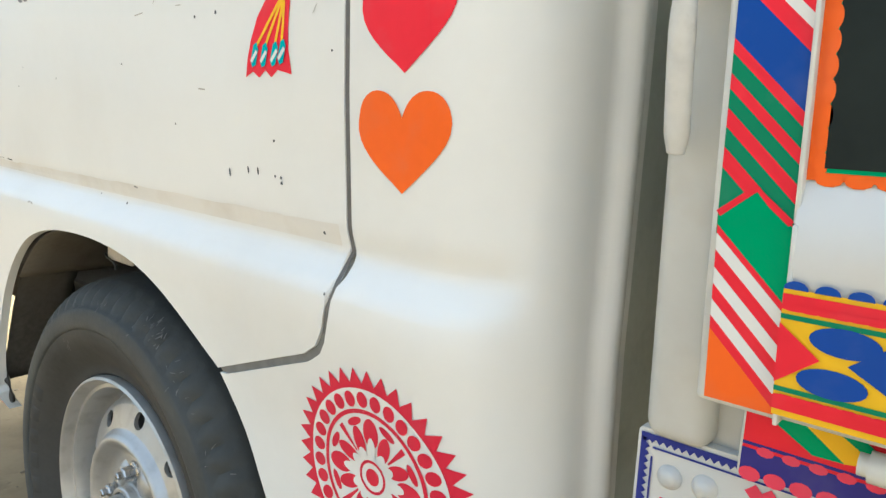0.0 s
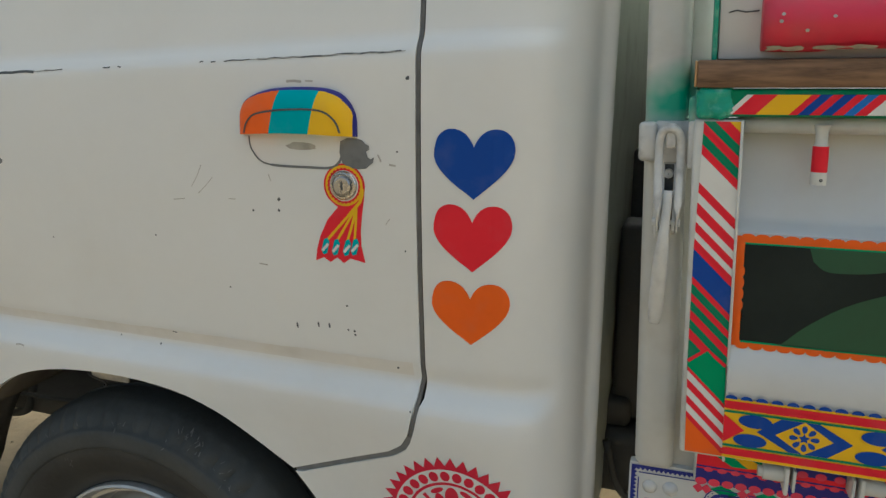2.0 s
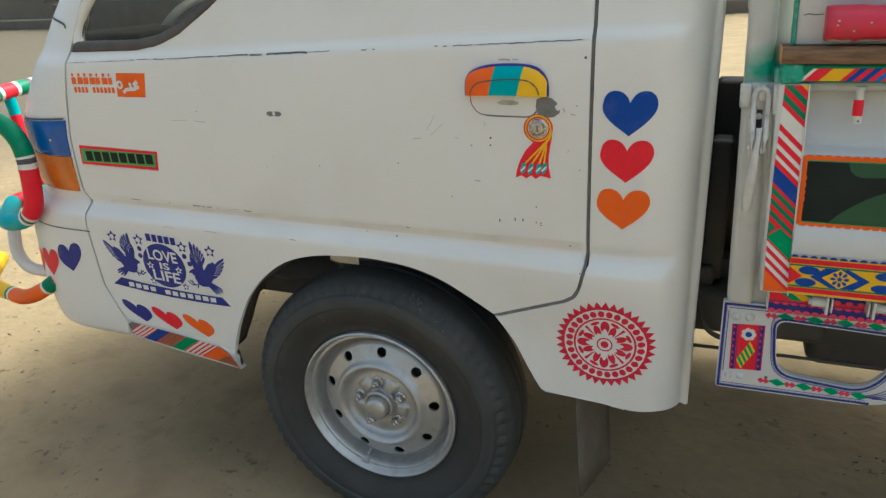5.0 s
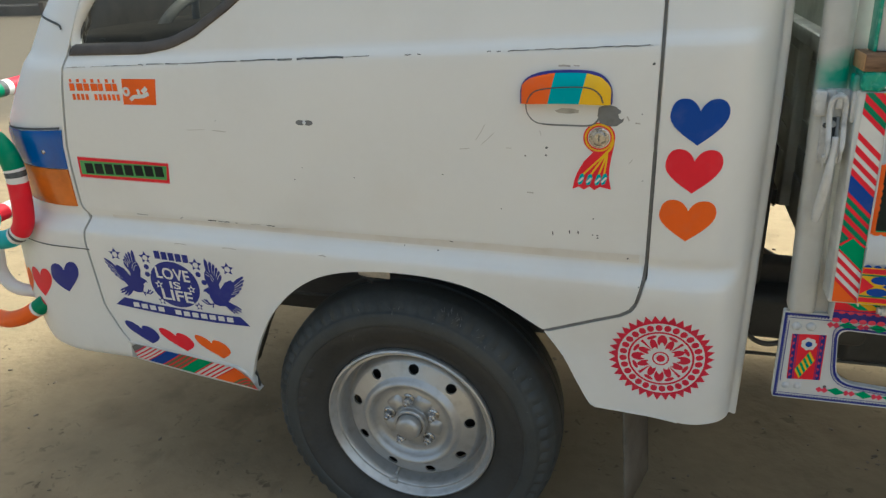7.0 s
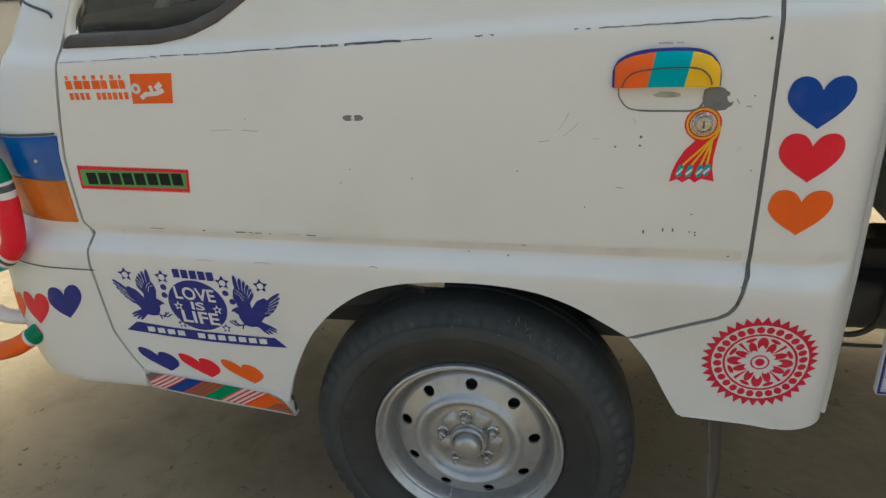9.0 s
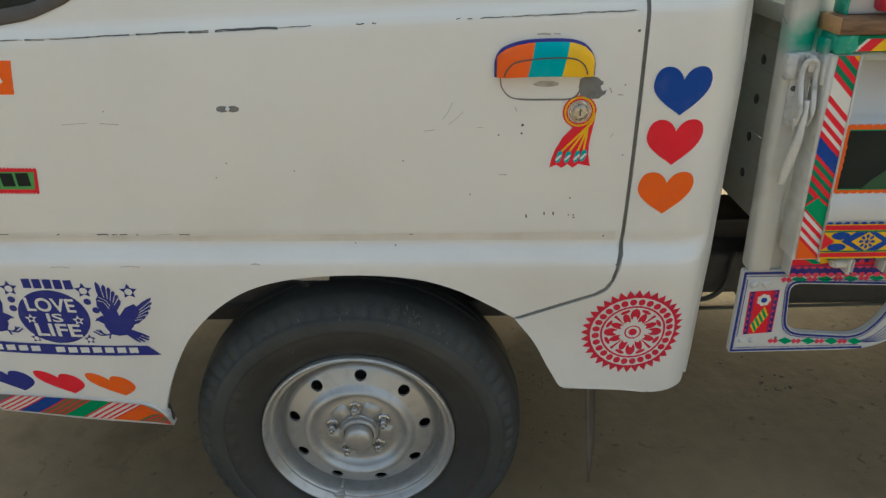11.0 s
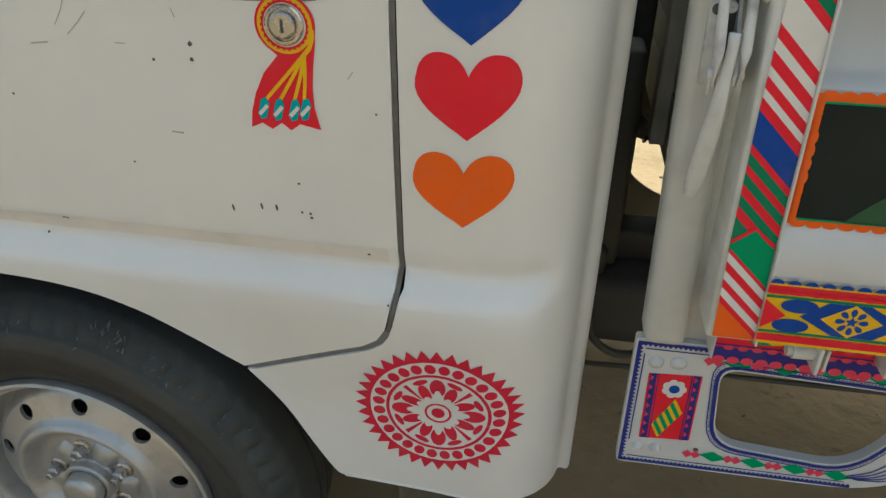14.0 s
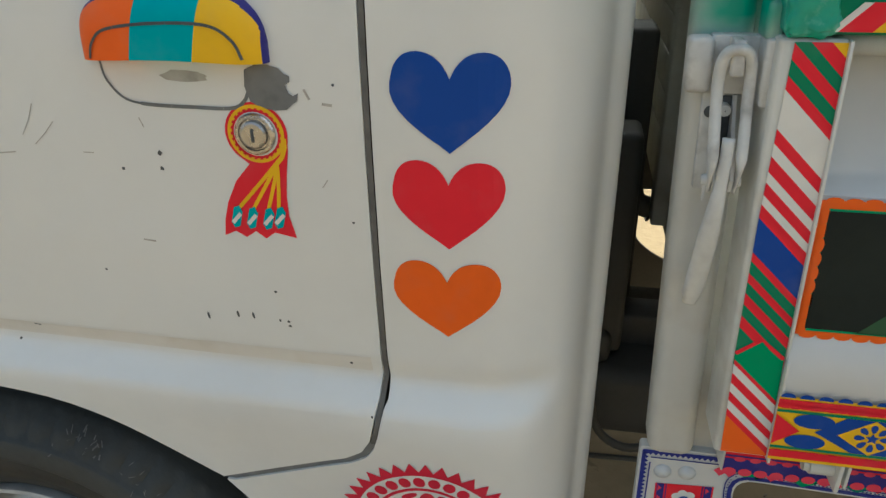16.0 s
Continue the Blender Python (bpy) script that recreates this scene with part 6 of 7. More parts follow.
def build_dropside():
    bm = bmesh.new()
    grid(bm, [[(x, y, z) for x in (-0.0910, 0.0, 0.3, 1.0, REAR)] for z, y in PANEL])
    bmesh.ops.recalc_face_normals(bm, faces=bm.faces)
    ext = bmesh.ops.extrude_face_region(bm, geom=bm.faces[:])
    for v in [g for g in ext["geom"] if isinstance(g, bmesh.types.BMVert)]:
        v.co.y = 0.455
    side = part("dropside", lean(bm), "panel_white", truck, "white pressed dropside of the cargo bed", sharp=35)
    bm = boxed((-0.1350, 0.4005, 0.7350), (-0.0905, 0.4550, 1.0905), 0.0035, 3)
    box(bm, (-0.0918, 0.3930, 0.7350), (-0.0892, 0.4060, 0.8400), 0.001)
    box(bm, (-0.0925, 0.3965, 0.8400), (-0.0898, 0.4060, 1.0900), 0.001)
    edge = part("end_strip", lean(bm), "cream_paint", side, "cream folded end of the dropside", sharp=35)
    def down(top, text):
        out, z = [], top
        words = text.split()
        for c, low in zip(words[::2], words[1::2]):
            out.append((float(low) - 0.1320, z - 0.1320, c))
            z = float(low)
        return out
    # x + z is constant along a stripe; the numbers are the heights at its front end
    bands = down(1.25, "yellow 1.1180 red 1.1050 green 1.0940 red 1.0830 green 1.0718 red 1.0620 vinyl_white 1.0332 red 1.0225 vinyl_white 1.0125 red 1.0005 vinyl_white 0.9920 red 0.9820 vinyl_white 0.9743 red 0.9634 blue 0.9345 red 0.9270 green 0.9165 red 0.9085 green 0.8985 red 0.8885 green 0.8780 red 0.8670 green 0.70")
    on_strip = lambda u, v: ((leaned(u, v), 0.4005, v), (0, -1, 0))
    graphic("striped_tape", side, stripes([(-0.1310, 0.830), (-0.0925, 0.830), (-0.0920, 1.0885), (-0.1258, 1.0885), (-0.1300, 0.960)], 1.0, 1.0, bands), on_strip, "diagonally striped red, green and blue tape", joined=True)
    low = down(1.0, "leaf_green 0.8365 red 0.8320 vinyl_white 0.8230 red 0.8135 vinyl_white 0.8045 red 0.7960 vinyl_white 0.7870 red 0.7800 orange 0.60")
    shapes = stripes([(-0.1295, 0.7385), (-0.0918, 0.7385), (-0.0930, 0.8380), (-0.1120, 0.8550), (-0.1305, 0.8400)], 1.0, 1.0, low, 2)
    graphic("striped_tape", side, shapes, on_strip, "green, white and orange tape with a torn top", joined=True)
    graphic("torn_edge", side, [(q, "red", 3) for q in stroke([(-0.1305, 0.8410), (-0.1120, 0.8560), (-0.104, 0.8485), (-0.0935, 0.8395)], 0.0036)], on_strip, "torn red edge of the tape", joined=True)
    # painted panel with a scalloped orange border
    x0, x1, z0, z1 = -0.0900, REAR - 0.05, 0.8605, 0.9812
    shapes = [(rect(x0, z0 + 0.002, x1, z1 - 0.004), "orange", 0), (rect(x0 + 0.0075, z0 + 0.0060, x1 - 0.008, z1 - 0.0105), "leaf_green", 1), (rect(x0 + 0.0080, z0 + 0.0082, x1 - 0.009, z1 - 0.0122), "dark_green_paint", 2)]
    n = 170
    for i in range(n):
        x = x0 + 0.004 + (x1 - x0 - 0.008) * (i + 0.5) / n
        shapes += [(ellipse(x, z1 - 0.0045, 0.0064, 0.0030, n=10), "orange", 1 + i % 2), (ellipse(x, z0 + 0.0025, 0.0064, 0.0034, n=10), "orange", 1 + i % 2)]
    for i in range(9):
        shapes.append((ellipse(x0 + 0.0062, z0 + 0.010 + 0.0118 * i, 0.0032, 0.0062, n=14), "orange", 2))
    for k in range(5):
        o = 0.43 * k
        top, bot = z1 - 0.0122, z0 + 0.0082
        shapes.append(([(o - 0.024, top)] + [(p.x, p.y) for p in smooth_path([(o - 0.020, 0.9560, 0), (o - 0.006, 0.9465, 0), (o + 0.030, 0.9480, 0), (o + 0.062, 0.9560, 0)], 4)] + [(o + 0.085, top)], "mid_green_paint", 3))
        shapes.append(([(o - 0.048, bot)] + [(p.x, p.y) for p in smooth_path([(o - 0.044, 0.8680, 0), (o - 0.018, 0.8930, 0), (o + 0.020, 0.9180, 0), (o + 0.075, 0.9360, 0), (o + 0.14, 0.9330, 0), (o + 0.20, 0.9030, 0)], 4)] + [(o + 0.24, bot)], "mid_green_paint", 3))
    graphic("painted_panel", side, shapes, lambda u, v: ((leaned(u, v), 0.4035, v), (0, -1, 0)), "dark green painted panel with orange scalloped border", base=0.001)
    # flowered tape
    shapes = []
    x0, x1, z0, z1 = -0.0925, REAR - 0.05, 0.7415, 0.8080
    h = z1 - z0
    shapes.append((rect(x0, z0, x1, z1), "yellow", 0))
    for zc, s in ((z0 + h * 0.905, -1), (z0 + h * 0.105, 1)):
        shapes.append((rect(x0, zc - h * 0.055, x1, zc + h * 0.055), "red", 1))
    for z in (z0 + h * 0.215, z0 + h * 0.785):
        shapes.append((rect(x0, z - h * 0.02, x1, z + h * 0.02), "green", 1))
    period, first = 0.1120, -0.0165
    i = 0
    x = x0
    while x < x1:
        shapes += [(ellipse(x + 0.006, z0 + h * 0.860, 0.0068, h * 0.030, n=10), "red", 2 + i % 2), (ellipse(x + 0.006, z0 + h * 0.150, 0.0068, h * 0.030, n=10), "red", 2 + i % 2)]
        if i % 2 == 0:
            shapes.append((clip(ellipse(x + 0.006, z1 + 0.0004, 0.0058, 0.0040, n=14), 0, 1, z1), "blue", 4))
        x += 0.0072
        i += 1
    zm = z0 + h * 0.5
    a, b = h * 0.262, 0.0440
    for k in range(-1, 19):
        X = first + period * k
        if X > x1 - 0.06:
            break
        if k >= 0:
            hexa = [(X - b, zm), (X - b * 0.50, zm + a), (X + b * 0.30, zm + a), (X + b, zm), (X + b * 0.50, zm - a), (X - b * 0.30, zm - a)]
            shapes += [(hexa, "blue", 1), ([(X - 0.0265, zm), (X, zm + a * 1.02), (X + 0.0265, zm), (X, zm - a * 1.02)], "yellow", 2)]
            for j in range(8):
                shapes.append((petal(X, zm, math.pi / 4 * j, 0.0055, 0.0140, 0.0034, 10), "blue", 3))
            shapes += [(star(X, zm, 0.0056, 0.5, n=5), "blue", 3)]
        Xc = X + period / 2 + 0.008
        if Xc < x1 - 0.03:
            for dx, dz in ((0.002, a * 0.62), (-0.002, -a * 0.62)):
                shapes.append((ellipse(Xc + dx, zm + dz, 0.0160, a * 0.42, 0, 22), "blue", 2))
    shapes.append(([(x0, zm + a * 0.9), (x0 + 0.020, zm), (x0, zm - a * 0.9)], "red", 3))
    graphic("flowered_tape", side, shapes, lambda u, v: ((leaned(u, v), 0.3940, v), (0, -1, 0)), "yellow, red and blue flowered tape", base=0.0012, cut=0.0)
    bm = bmesh.new()
    tube(bm, [(-0.094, 0.4200, 1.0855), (REAR, 0.4200, 1.0855)], 0.0085, 14)
    part("top_tube", lean(bm), "cream_paint", side, "cream tube along the dropside's top")
    names = ["cream_paint", "red"]
    bm = bmesh.new()
    tube(bm, [(-0.0205, 0.4110, 1.086 - 0.00245 * i) for i in range(24)], lambda s: 0.0078 - 0.0022 * min(1, s / 0.12) if s < 0.34 else 0.0072, 16, lambda s: 1 if 0.345 < s < 0.78 else 0)
    part("tie_hook", lean(bm), names, side, "tie rod with red band and white tip", sharp=50)
    bm = lathed([(0.0016, 0.4028), (0.0004, 0.4028)], (-0.0195, 0, 1.0345), 10)
    part("hook_hole", lean(bm), "chip", side, "small dark hole in the tip")


build_dropside()


def build_top_rail():
    bm = boxed((-0.1310, 0.3990, 1.0930), (REAR, 0.4500, 1.1195), 0.004, 2)
    rail = part("top_rail", lean(bm), "green", truck, "green rail with striped tape", sharp=40)
    bm = boxed((-0.1335, 0.3962, 1.0912), (-0.1005, 0.4530, 1.1212), 0.006, 3)
    bmesh.ops.subdivide_edges(bm, edges=bm.edges[:], cuts=7, use_grid_fill=True)
    for v in bm.verts:
        d = 0.0034 * abs(noise.noise(v.co * 75)) + 0.0022 * abs(noise.noise(v.co * 170 + Vector((3, 1, 7)))) - 0.0012
        c = v.co - Vector((-0.117, 0.4246, 1.1062))
        v.co += Vector((c.x / 0.017, c.y / 0.028, c.z / 0.015)).normalized() * d
    part("crumpled_wrap", lean(bm), "teal_wrap", rail, "crumpled green tape wrapped round the rail's end")
    bands = run_of("vinyl_white 6 red 20.7 yellow 28.5 red 7.5 blue 10 red 9 blue 10 red 9 pale_blue 9 red 10 vinyl_white 22 red 9 vinyl_white 10 pink_red 13 yellow 11 red 9 blue 13 red 8 turquoise 17", -1.2027, 0.001)
    step = bands[-1][1] - bands[0][0]
    shapes = []
    for k in range(10):
        shapes += stripes(rect(-0.103, 1.0955, REAR - 0.05, 1.1140), 1, -1.0, [(a + step * k, b + step * k, c) for a, b, c in bands])
    graphic("striped_tape", rail, shapes, lambda u, v: ((leaned(u, v), 0.3990, v), (0, -1, 0)), "slanting red, yellow and blue tape", joined=True)
    plank = part("plank", lean(boxed((-0.1345, 0.3930, 1.1205), (REAR, 0.4600, 1.1460), 0.0018, 1)), "wood", truck, "rough brown wooden plank")
    part("plank_end", lean(boxed((-0.1366, 0.3934, 1.1209), (-0.1343, 0.4596, 1.1456), 0.0008, 1)), "end_grain", plank, "sawn orange-brown end of the plank")
    bm = boxed((-0.1165, 0.4180, 1.1468), (REAR, 0.4500, 1.62), 0.003)
    board = part("side_board", lean(bm), "panel_white", truck, "chipped white upper side board", sharp=40)
    part("board_edge", lean(boxed((-0.1213, 0.4150, 1.1468), (-0.1167, 0.4520, 1.62), 0.001)), "teal_wrap", board, "green edge of the board")
    bm = bmesh.new()
    path = [(-0.0790 + 0.012 * i, 0.4040, 1.1785) for i in range(60)] + [(REAR - 0.1, 0.4040, 1.1785)]
    tube(bm, path, lambda s: (0.0262 if s < 0.0225 else 0.0243) * (1 - 0.05 * (s < 0.002)), 26)
    for v in bm.verts:
        v.co.z += 0.0008 * noise.noise(v.co * 40)
        v.co.y += 0.0008 * noise.noise(v.co * 40 + Vector((9, 0, 0)))
    part("red_roll", lean(bm), "red_roll", board, "dented red painted pipe")
    shapes = []
    rng = random.Random(2)
    for i in range(14):
        x = -0.074 + 0.026 * i + rng.uniform(-0.006, 0.006)
        shapes.append(([(x + rng.uniform(0.004, 0.016) * math.cos(a), 1.1560 + rng.uniform(0.0008, 0.0028) * math.sin(a)) for a in [k * 0.6 for k in range(10)]], "scratch", 0))
    for x, z in ((-0.064, 1.184), (-0.0655, 1.178), (-0.023, 1.181), (-0.044, 1.170)):
        shapes.append((ellipse(x, z, 0.0018, 0.0015, n=9), "scratch", 0))

    def on_roll(u, v):
        d = max(-1, min(1, (v - 1.1785) / 0.0268))
        return (leaned(u, v), 0.4040 - 0.0268 * math.sqrt(1 - d * d), v), (0, -math.sqrt(1 - d * d), d)
    graphic("worn_patch", board, shapes, on_roll, "worn dusty patches on the red pipe", base=0.0006)["kind"] = "stuff"
    shapes = [(q, "chip", 0) for q in stroke([(-0.108, 1.1905), (-0.101, 1.1925), (-0.093, 1.1905), (-0.081, 1.1915)], 0.0014)]
    graphic("crack", board, shapes, lambda u, v: ((leaned(u, v), 0.418, v), (0, -1, 0)), "dark crack in the white board")


build_top_rail()


def holed_plate(outer, hole, y0, y1):
    from mathutils.geometry import tessellate_polygon
    bm = bmesh.new()
    pts = outer + hole
    tris = tessellate_polygon([[Vector((*p, 0)) for p in outer], [Vector((*p, 0)) for p in hole]])
    a = [bm.verts.new((x, y0, z)) for x, z in pts]
    b = [bm.verts.new((x, y1, z)) for x, z in pts]
    for t in tris:
        bm.faces.new([a[i] for i in t])
        bm.faces.new([b[i] for i in reversed(t)])
    for lo, n in ((0, len(outer)), (len(outer), len(hole))):
        for i in range(n):
            j = (i + 1) % n
            bm.faces.new((a[lo + i], a[lo + j], b[lo + j], b[lo + i]))
    bmesh.ops.recalc_face_normals(bm, faces=bm.faces)
    return bm


def rounded(pts, r, n=5):
    """A polygon with its corners rounded by about r."""
    out = []
    for i, p in enumerate(pts):
        a, b, c = Vector(pts[i - 1]), Vector(p), Vector(pts[(i + 1) % len(pts)])
        rr = r[i] if isinstance(r, (list, tuple)) else r
        u, v = (a - b), (c - b)
        q0, q1 = b + u.normalized() * min(rr, u.length * 0.49), b + v.normalized() * min(rr, v.length * 0.49)
        for k in range(n + 1):
            t = k / n
            out.append(tuple((1 - t) ** 2 * q0 + 2 * t * (1 - t) * b + t * t * q1))
    return out


def build_guard():
    outer = rounded([(-0.1885, 0.6850), (-0.1870, 0.5010), (0.090, 0.5055), (0.146, 0.5420), (0.184, 0.6850)], [0.004, 0.006, 0.05, 0.05, 0.004])
    hole = rounded([(-0.0955, 0.6560), (-0.0840, 0.5480), (0.0600, 0.5370), (0.0960, 0.5820), (0.1140, 0.6490)], [0.022, 0.034, 0.03, 0.03, 0.02])
    Y = 0.4560
    bm = holed_plate(outer, hole, Y, Y + 0.012)
    guard = part("side_guard", bm, "panel_white", truck, "white side guard with a rounded opening and painted borders", sharp=35)
    b = "banner_blue"
    shapes = []

    def saw(p, q, w, tooth, flip=1):
        """A solid line with little teeth along one side."""
        p, q = Vector(p), Vector(q)
        d = (q - p)
        n = Vector((-d.y, d.x)).normalized() * flip
        out = [([tuple(p), tuple(q), tuple(q + n * w), tuple(p + n * w)], b, 1)]
        k = max(1, int(d.length / tooth))
        for i in range(k):
            s = p + d * (i / k) + n * w
            e = p + d * ((i + 1) / k) + n * w
            m = (s + e) / 2 + n * tooth * 0.6
            out.append(([tuple(s), tuple(e), tuple(m)], b, 1))
        return out
    shapes += saw((-0.1848, 0.5045), (-0.1862, 0.6805), 0.0036, 0.0052, -1)
    shapes += saw((-0.1862, 0.6818), (0.180, 0.6840), 0.0036, 0.0052, -1)
    shapes += saw((-0.1845, 0.5035), (0.074, 0.5080), 0.0034, 0.0048, 1)
    shapes += [(q, b, 1) for q in stroke([(-0.1765, 0.5380), (-0.1775, 0.6660)], 0.0014) + stroke([(-0.1775, 0.6725), (0.17, 0.6755)], 0.0014) + stroke([(-0.176, 0.5125), (0.066, 0.5165)], 0.0012)]
    # double line round the opening
    cx, cz = 0.004, 0.5950
    grow = lambda k: [(cx + (x - cx) * (1 + k * 0.85), cz + (z - cz) * (1 + k * 1.6)) for x, z in hole]
    for k, w in ((0.050, 0.0044), (0.115, 0.0013)):
        pts = grow(k)
        pts = pts + pts[:2]
        shapes += [(q, b, 1) for q in stroke(pts, w)]
    pts = grow(0.088)
    pts = pts + pts[:1]
    for p, q in zip(pts, pts[1:]):
        d = Vector(q) - Vector(p)
        for i in range(int(d.length / 0.0036)):
            c = Vector(p) + d * (i * 0.0036 / d.length)
            shapes.append((ellipse(c.x, c.y, 0.0009, 0.0009, n=6), b, 1))
    # chains of diamonds: one green, two red
    for x0, z0, slope, period, n in ((-0.0815, 0.6650, 0.010, 0.0480, 5), (-0.0800, 0.5275, -0.022, 0.0455, 4)):
        for i in range(n):
            x = x0 + period * i
            z = z0 + slope * (x - x0)
            shapes.append(([(x - 0.0155, z + 0.0012), (x - 0.001, z + 0.0080), (x + 0.0155, z - 0.0012), (x + 0.001, z - 0.0080)], "leaf_green", 1))
            for dx in (-0.0285, -0.0195):
                shapes.append(([(x + dx - 0.0062, z + 0.0005), (x + dx, z + 0.0062), (x + dx + 0.0062, z - 0.0005), (x + dx, z - 0.0062)], "pink_red", 1))
    # fan of lines at the swept end
    for k in range(5):
        shapes += [(q, b, 1) for q in stroke([p.xy for p in smooth_path([(0.062 + 0.004 * k, 0.5235 - 0.0005 * k, 0), (0.095 + 0.005 * k, 0.5420 - 0.003 * k, 0), (0.126 + 0.007 * k, 0.5900 - 0.003 * k, 0), (0.140 + 0.008 * k, 0.6500, 0)], 6)], 0.0016)]
    # flower plaque
    P = [(-0.1660, 0.5435), (-0.1100, 0.5480), (-0.1125, 0.6430), (-0.1690, 0.6395)]

    def plaque(u, v):
        a = Vector(P[0]).lerp(Vector(P[1]), u)
        c = Vector(P[3]).lerp(Vector(P[2]), u)
        return tuple(a.lerp(c, v))

    def pq(poly):
        return [plaque(*p) for p in poly]
    shapes += [(pq(rect(0, 0, 1, 1)), "red", 1), (pq(rect(0.03, 0, 0.20, 1)), "purple", 2), (pq(rect(0.80, 0, 0.97, 1)), "purple", 2), (pq(rect(0.155, 0, 0.18, 1)), "red", 3), (pq(rect(0.82, 0, 0.84, 1)), "red", 3)]
    for i in range(7):
        for u in (0.075, 0.895):
            v = 0.06 + 0.14 * i
            shapes.append((pq([(u - 0.03, v), (u + 0.04, v + 0.04), (u - 0.03, v + 0.08)]), "pink_red", 3))
    shapes.append((pq([(0.36, 0.02), (0.76, 0.43), (0.58, 0.64), (0.20, 0.22)]), "yellow", 2))
    for k in (0.08, 0.31, 0.54, 0.77):
        lo = [(0.36 + 0.40 * s, 0.02 + 0.41 * s) for s in (k, k + 0.125)]
        hi = [(0.20 + 0.38 * s, 0.22 + 0.42 * s) for s in (k + 0.125, k)]
        shapes.append((pq(lo + hi), "leaf_green", 3))
    fx, fz = plaque(0.52, 0.79)
    for j in range(7):
        a = 2 * math.pi * j / 7
        shapes.append((ellipse(fx + 0.0082 * math.cos(a), fz + 0.0082 * math.sin(a), 0.0052, 0.0052, n=12), "vinyl_white", 2))
    shapes += [(ellipse(fx, fz, 0.0090, 0.0090, n=18), "vinyl_white", 3), (ellipse(fx, fz, 0.0058, 0.0058, n=16), "blue", 4)]
    graphic("border_print", guard, shapes, flat_at(Y), "blue toothed borders, diamonds and a flower plaque", base=0.0004, step=0.0003)
    for x, z, r in ((-0.1640, 0.6555, 0.0088), (-0.1405, 0.6570, 0.0090), (-0.1660, 0.5290, 0.0070), (-0.1455, 0.5300, 0.0070)):
        part("bolt", lathed([(r, Y + 0.001), (r * 0.96, Y - 0.0012), (r * 0.74, Y - 0.0030), (r * 0.66, Y - 0.0038), (r * 0.5, Y - 0.0052), (0.0005, Y - 0.0058)], (x, 0, z), 14), "panel_white", guard, "white painted bolt head", sharp=40)
    part("drain_hole", lathed([(0.0030, Y - 0.0008), (0.0005, Y - 0.0008)], (-0.1000, 0, 0.5350), 12), "chip", guard, "small dark hole")


build_guard()


def build_lower_rail():
    bm = boxed((-0.1170, 0.4330, 0.6850), (REAR, 0.4700, 0.7340), 0.002)
    rail = part("lower_rail", bm, "cream_paint", truck, "rail under the dropside in red leaf tape", sharp=40)
    x0, x1, z0, z1 = -0.1150, REAR - 0.05, 0.6865, 0.7325
    shapes = [(rect(x0, z0, x1, z1), "red", 0), (rect(x0, z0, x1, z0 + 0.0165), "purple", 1), (rect(x0, z0 + 0.0185, x1, z0 + 0.0205), "purple", 1)]
    x = x0
    i = 0
    while x < x1:
        shapes += [(ellipse(x + 0.006, z0 + 0.0010, 0.0062, 0.0046, n=12), "pink_red", 2), (ellipse(x + 0.006 + 0.007, z0 + 0.0165, 0.0050, 0.0030, n=10), "pink_red", 2)]
        x += 0.0140
    k = 0
    while -0.112 + 0.168 * k < x1 - 0.15:
        o = -0.112 + 0.168 * k
        shapes += [([(o, z1 - 0.002), (o + 0.020, z1), (o + 0.050, z0 + 0.024), (o + 0.034, z0 + 0.0235)], "leaf_green", 1), ([(o + 0.020, z1), (o + 0.045, z1), (o + 0.068, z0 + 0.027), (o + 0.050, z0 + 0.024)], "yellow", 1), ([(o + 0.036, z1), (o + 0.050, z1), (o + 0.072, z0 + 0.030), (o + 0.062, z0 + 0.030)], "leaf_green", 2)]
        shapes += [(rect(o + 0.094, z0 + 0.026, o + 0.150, z1 - 0.004), "purple", 1)]
        for j in range(3):
            shapes.append((ellipse(o + 0.104 + 0.018 * j, z0 + 0.028, 0.0055, 0.0042, n=12), "pink_red", 2))
        k += 1
    graphic("leaf_tape", rail, shapes, flat_at(0.4330), "red tape with green and yellow leaves and blue waves", base=0.0005, step=0.0003)
    for x, s in ((-0.027, -1), (0.043, 1)):
        bm = boxed((x - 0.0022, 0.4030, 0.7020), (x + 0.0022, 0.4335, 0.7330), 0.0015)
        box(bm, (x - 0.0075 * s - 0.0015, 0.4060, 0.7050), (x - 0.0075 * s + 0.0015, 0.4335, 0.7300), 0.001)
        tube(bm, [(x, 0.4180, 0.7190), (x + s * 0.022, 0.4180, 0.7190)], 0.0085, 14)
        tube(bm, [(x + s * 0.022, 0.4180, 0.7190), (x + s * 0.027, 0.4180, 0.7190)], 0.0062, 10)
        part("hinge", bm, "cream_paint", rail, "cream painted dropside hinge", sharp=40)


build_lower_rail()


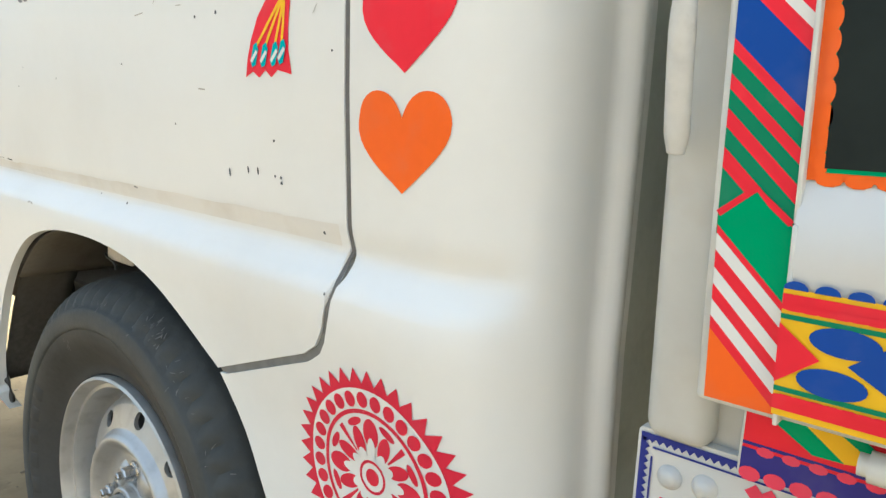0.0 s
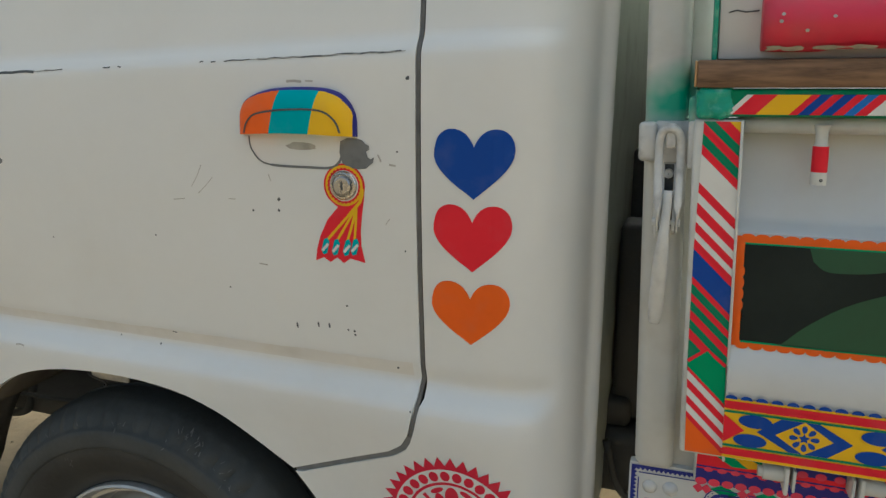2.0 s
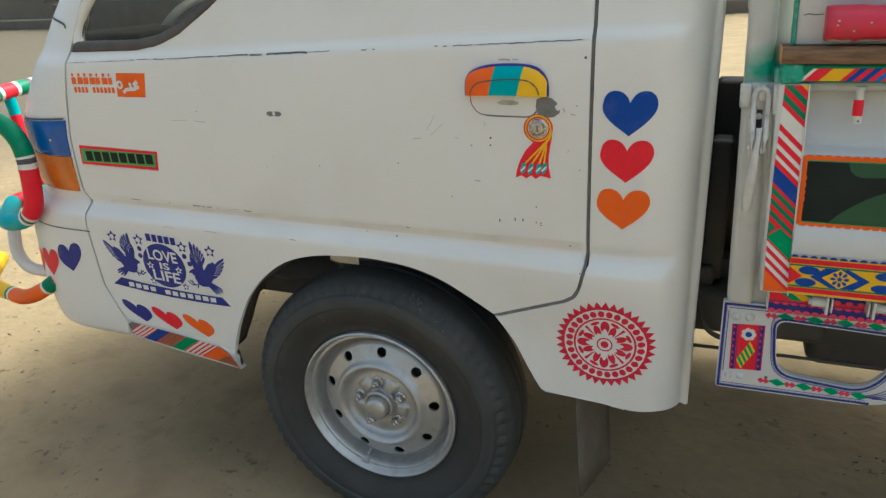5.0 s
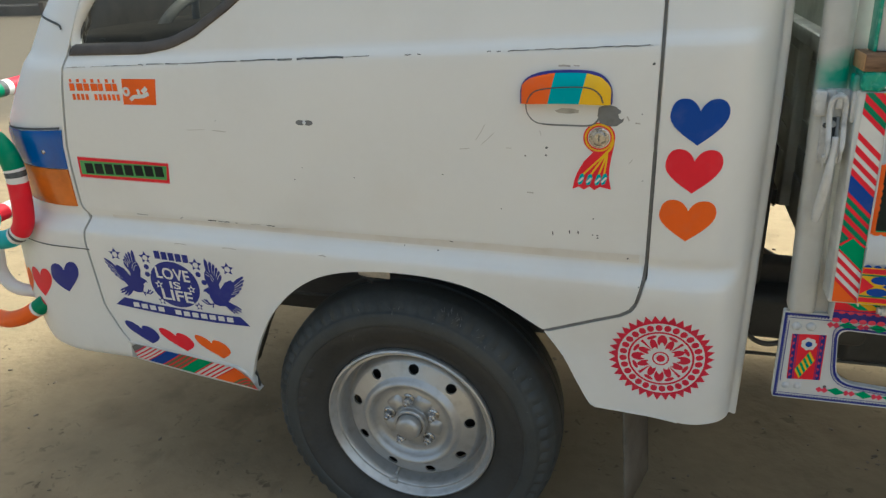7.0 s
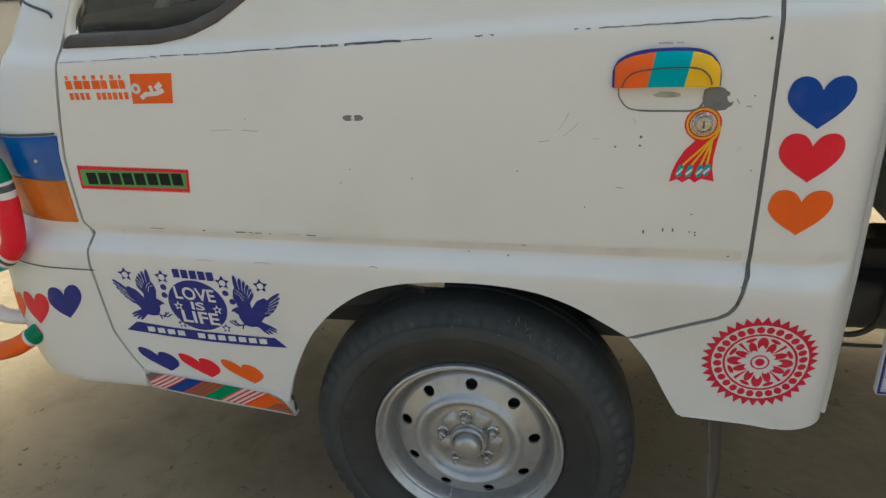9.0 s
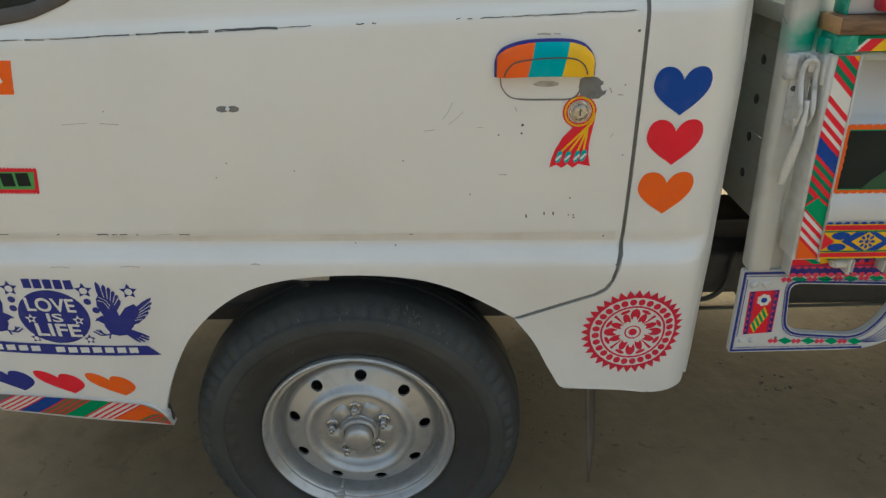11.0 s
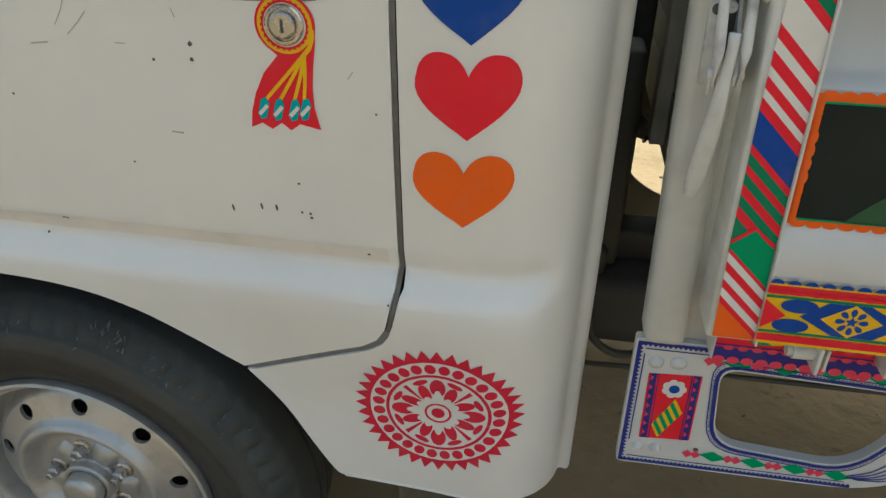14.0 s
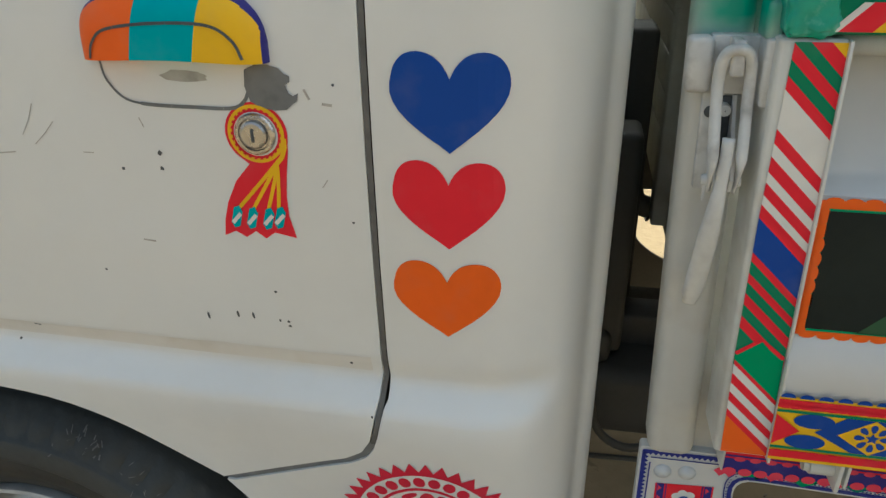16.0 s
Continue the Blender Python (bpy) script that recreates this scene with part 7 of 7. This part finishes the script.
def build_bed_frame():
    bm = boxed((-0.137, 0.492, 0.735), (-0.125, 1.99, 1.55), 0.003)
    box(bm, (-0.170, 0.515, 1.115), (-0.137, 1.99, 1.145), 0.003)
    head = part("headboard", bm, "headboard_grey", truck, "dusty grey headboard of the cargo bed", sharp=40)
    for z in (0.815, 0.875, 0.935, 0.995, 1.055):
        part("rib", boxed((-0.1392, 0.530, z - 0.020), (-0.1365, 1.97, z + 0.020), 0.0012, 3), "headboard_grey", head)
    for z in (1.032, 0.957, 0.882, 0.807):
        for y in (0.648, 0.98, 1.31):
            part("hole", lathed([(0.0095, -0.1385), (0.0095, -0.1402), (0.0005, -0.1400)], (0, y, z), 14, "x"), "chip", head, "dark round hole")
    part("headboard_channel", boxed((-0.160, 0.845, 0.755), (-0.1375, 0.885, 1.114), 0.003), "headboard_grey", head, "upright channel on the headboard")
    part("bed_floor", boxed((-0.123, 0.475, 0.765), (REAR, 2.02, 0.79), 0.003), "dark_steel", truck, "dark steel cargo floor")
    part("far_dropside", boxed((-0.15, 2.03, 0.72), (REAR, 2.06, 1.60), 0.004), "panel_white", truck, "white far dropside")
    part("tailgate", boxed((REAR - 0.03, 0.47, 0.72), (REAR, 2.02, 1.60), 0.004), "panel_white", truck, "white tailgate")
    for x in (0.25, 0.95, 1.65):
        part("bed_bearer", boxed((x - 0.025, 0.48, 0.64), (x + 0.025, 2.01, 0.763), 0.004), "dark_steel", truck, "dark steel bearer under the bed")
    part("fuel_tank", boxed((0.020, 0.87, 0.345), (0.95, 1.28, 0.505), 0.03, 3), "rubber", truck, "black fuel tank between the rails")
    # added box: keeps the gap dark and hides sunlit ground beyond
    part("air_duct", boxed((-0.238, 0.74, 0.60), (-0.191, 0.815, 0.92), 0.010, 3), "rubber", truck, "black box added to darken the gap behind the cab")
    part("intake_duct", boxed((-0.237, 0.90, 0.57), (-0.1715, 0.99, 1.02), 0.008, 3), "rubber", truck, "black intake duct between cab and bed")
    # a clamped elbow leads from the duct to the headboard's foot
    bm = bmesh.new()
    tube(bm, smooth_path([(-0.186, 0.945, 0.790), (-0.178, 0.945, 0.757), (-0.160, 0.945, 0.744), (-0.130, 0.945, 0.742)], 5), 0.017, 14)
    part("duct_elbow", bm, "rubber", truck, "black rubber elbow with a clamp")
    bm = bmesh.new()
    tube(bm, [(-0.152 + 0.004 * math.sin(a), 0.945 + 0.019 * math.cos(a), 0.741 + 0.019 * math.sin(a)) for a in [2 * math.pi * i / 20 for i in range(21)]], 0.0022, 8, cap=False)
    part("hose_clamp", bm, "steel", truck, "thin steel hose clamp")
    air_filter = part("air_filter", boxed((-0.42, 0.70, 0.487), (0.03, 0.86, 0.595), 0.02, 3), "rubber", truck, "black plastic air filter box behind the cab")
    part("filter_lid", boxed((-0.40, 0.72, 0.590), (-0.205, 0.85, 0.64), 0.015, 3), "rubber", air_filter, "black raised lid of the filter box")
    # a bent sheet added as an unidentified dark outline below the far side, its top edge swept down towards the rear
    top = [(p.x, p.y) for p in smooth_path([(-0.30, 0.50, 0), (-0.20, 0.465, 0), (-0.118, 0.412, 0), (-0.085, 0.374, 0), (-0.045, 0.345, 0), (0.0, 0.325, 0), (0.06, 0.315, 0), (0.16, 0.318, 0), (0.40, 0.33, 0)], 4)]
    bm = bmesh.new()
    grid(bm, [[(x, 1.60 + 0.02 * k, z - k * (z - 0.20) / 3) for x, z in top] for k in range(4)])
    bmesh.ops.solidify(bm, geom=bm.faces[:], thickness=0.004)
    part("heat_shield", bm, "rubber", truck, "black bent sheet added as a dark outline under the far side", sharp=40)


build_bed_frame()
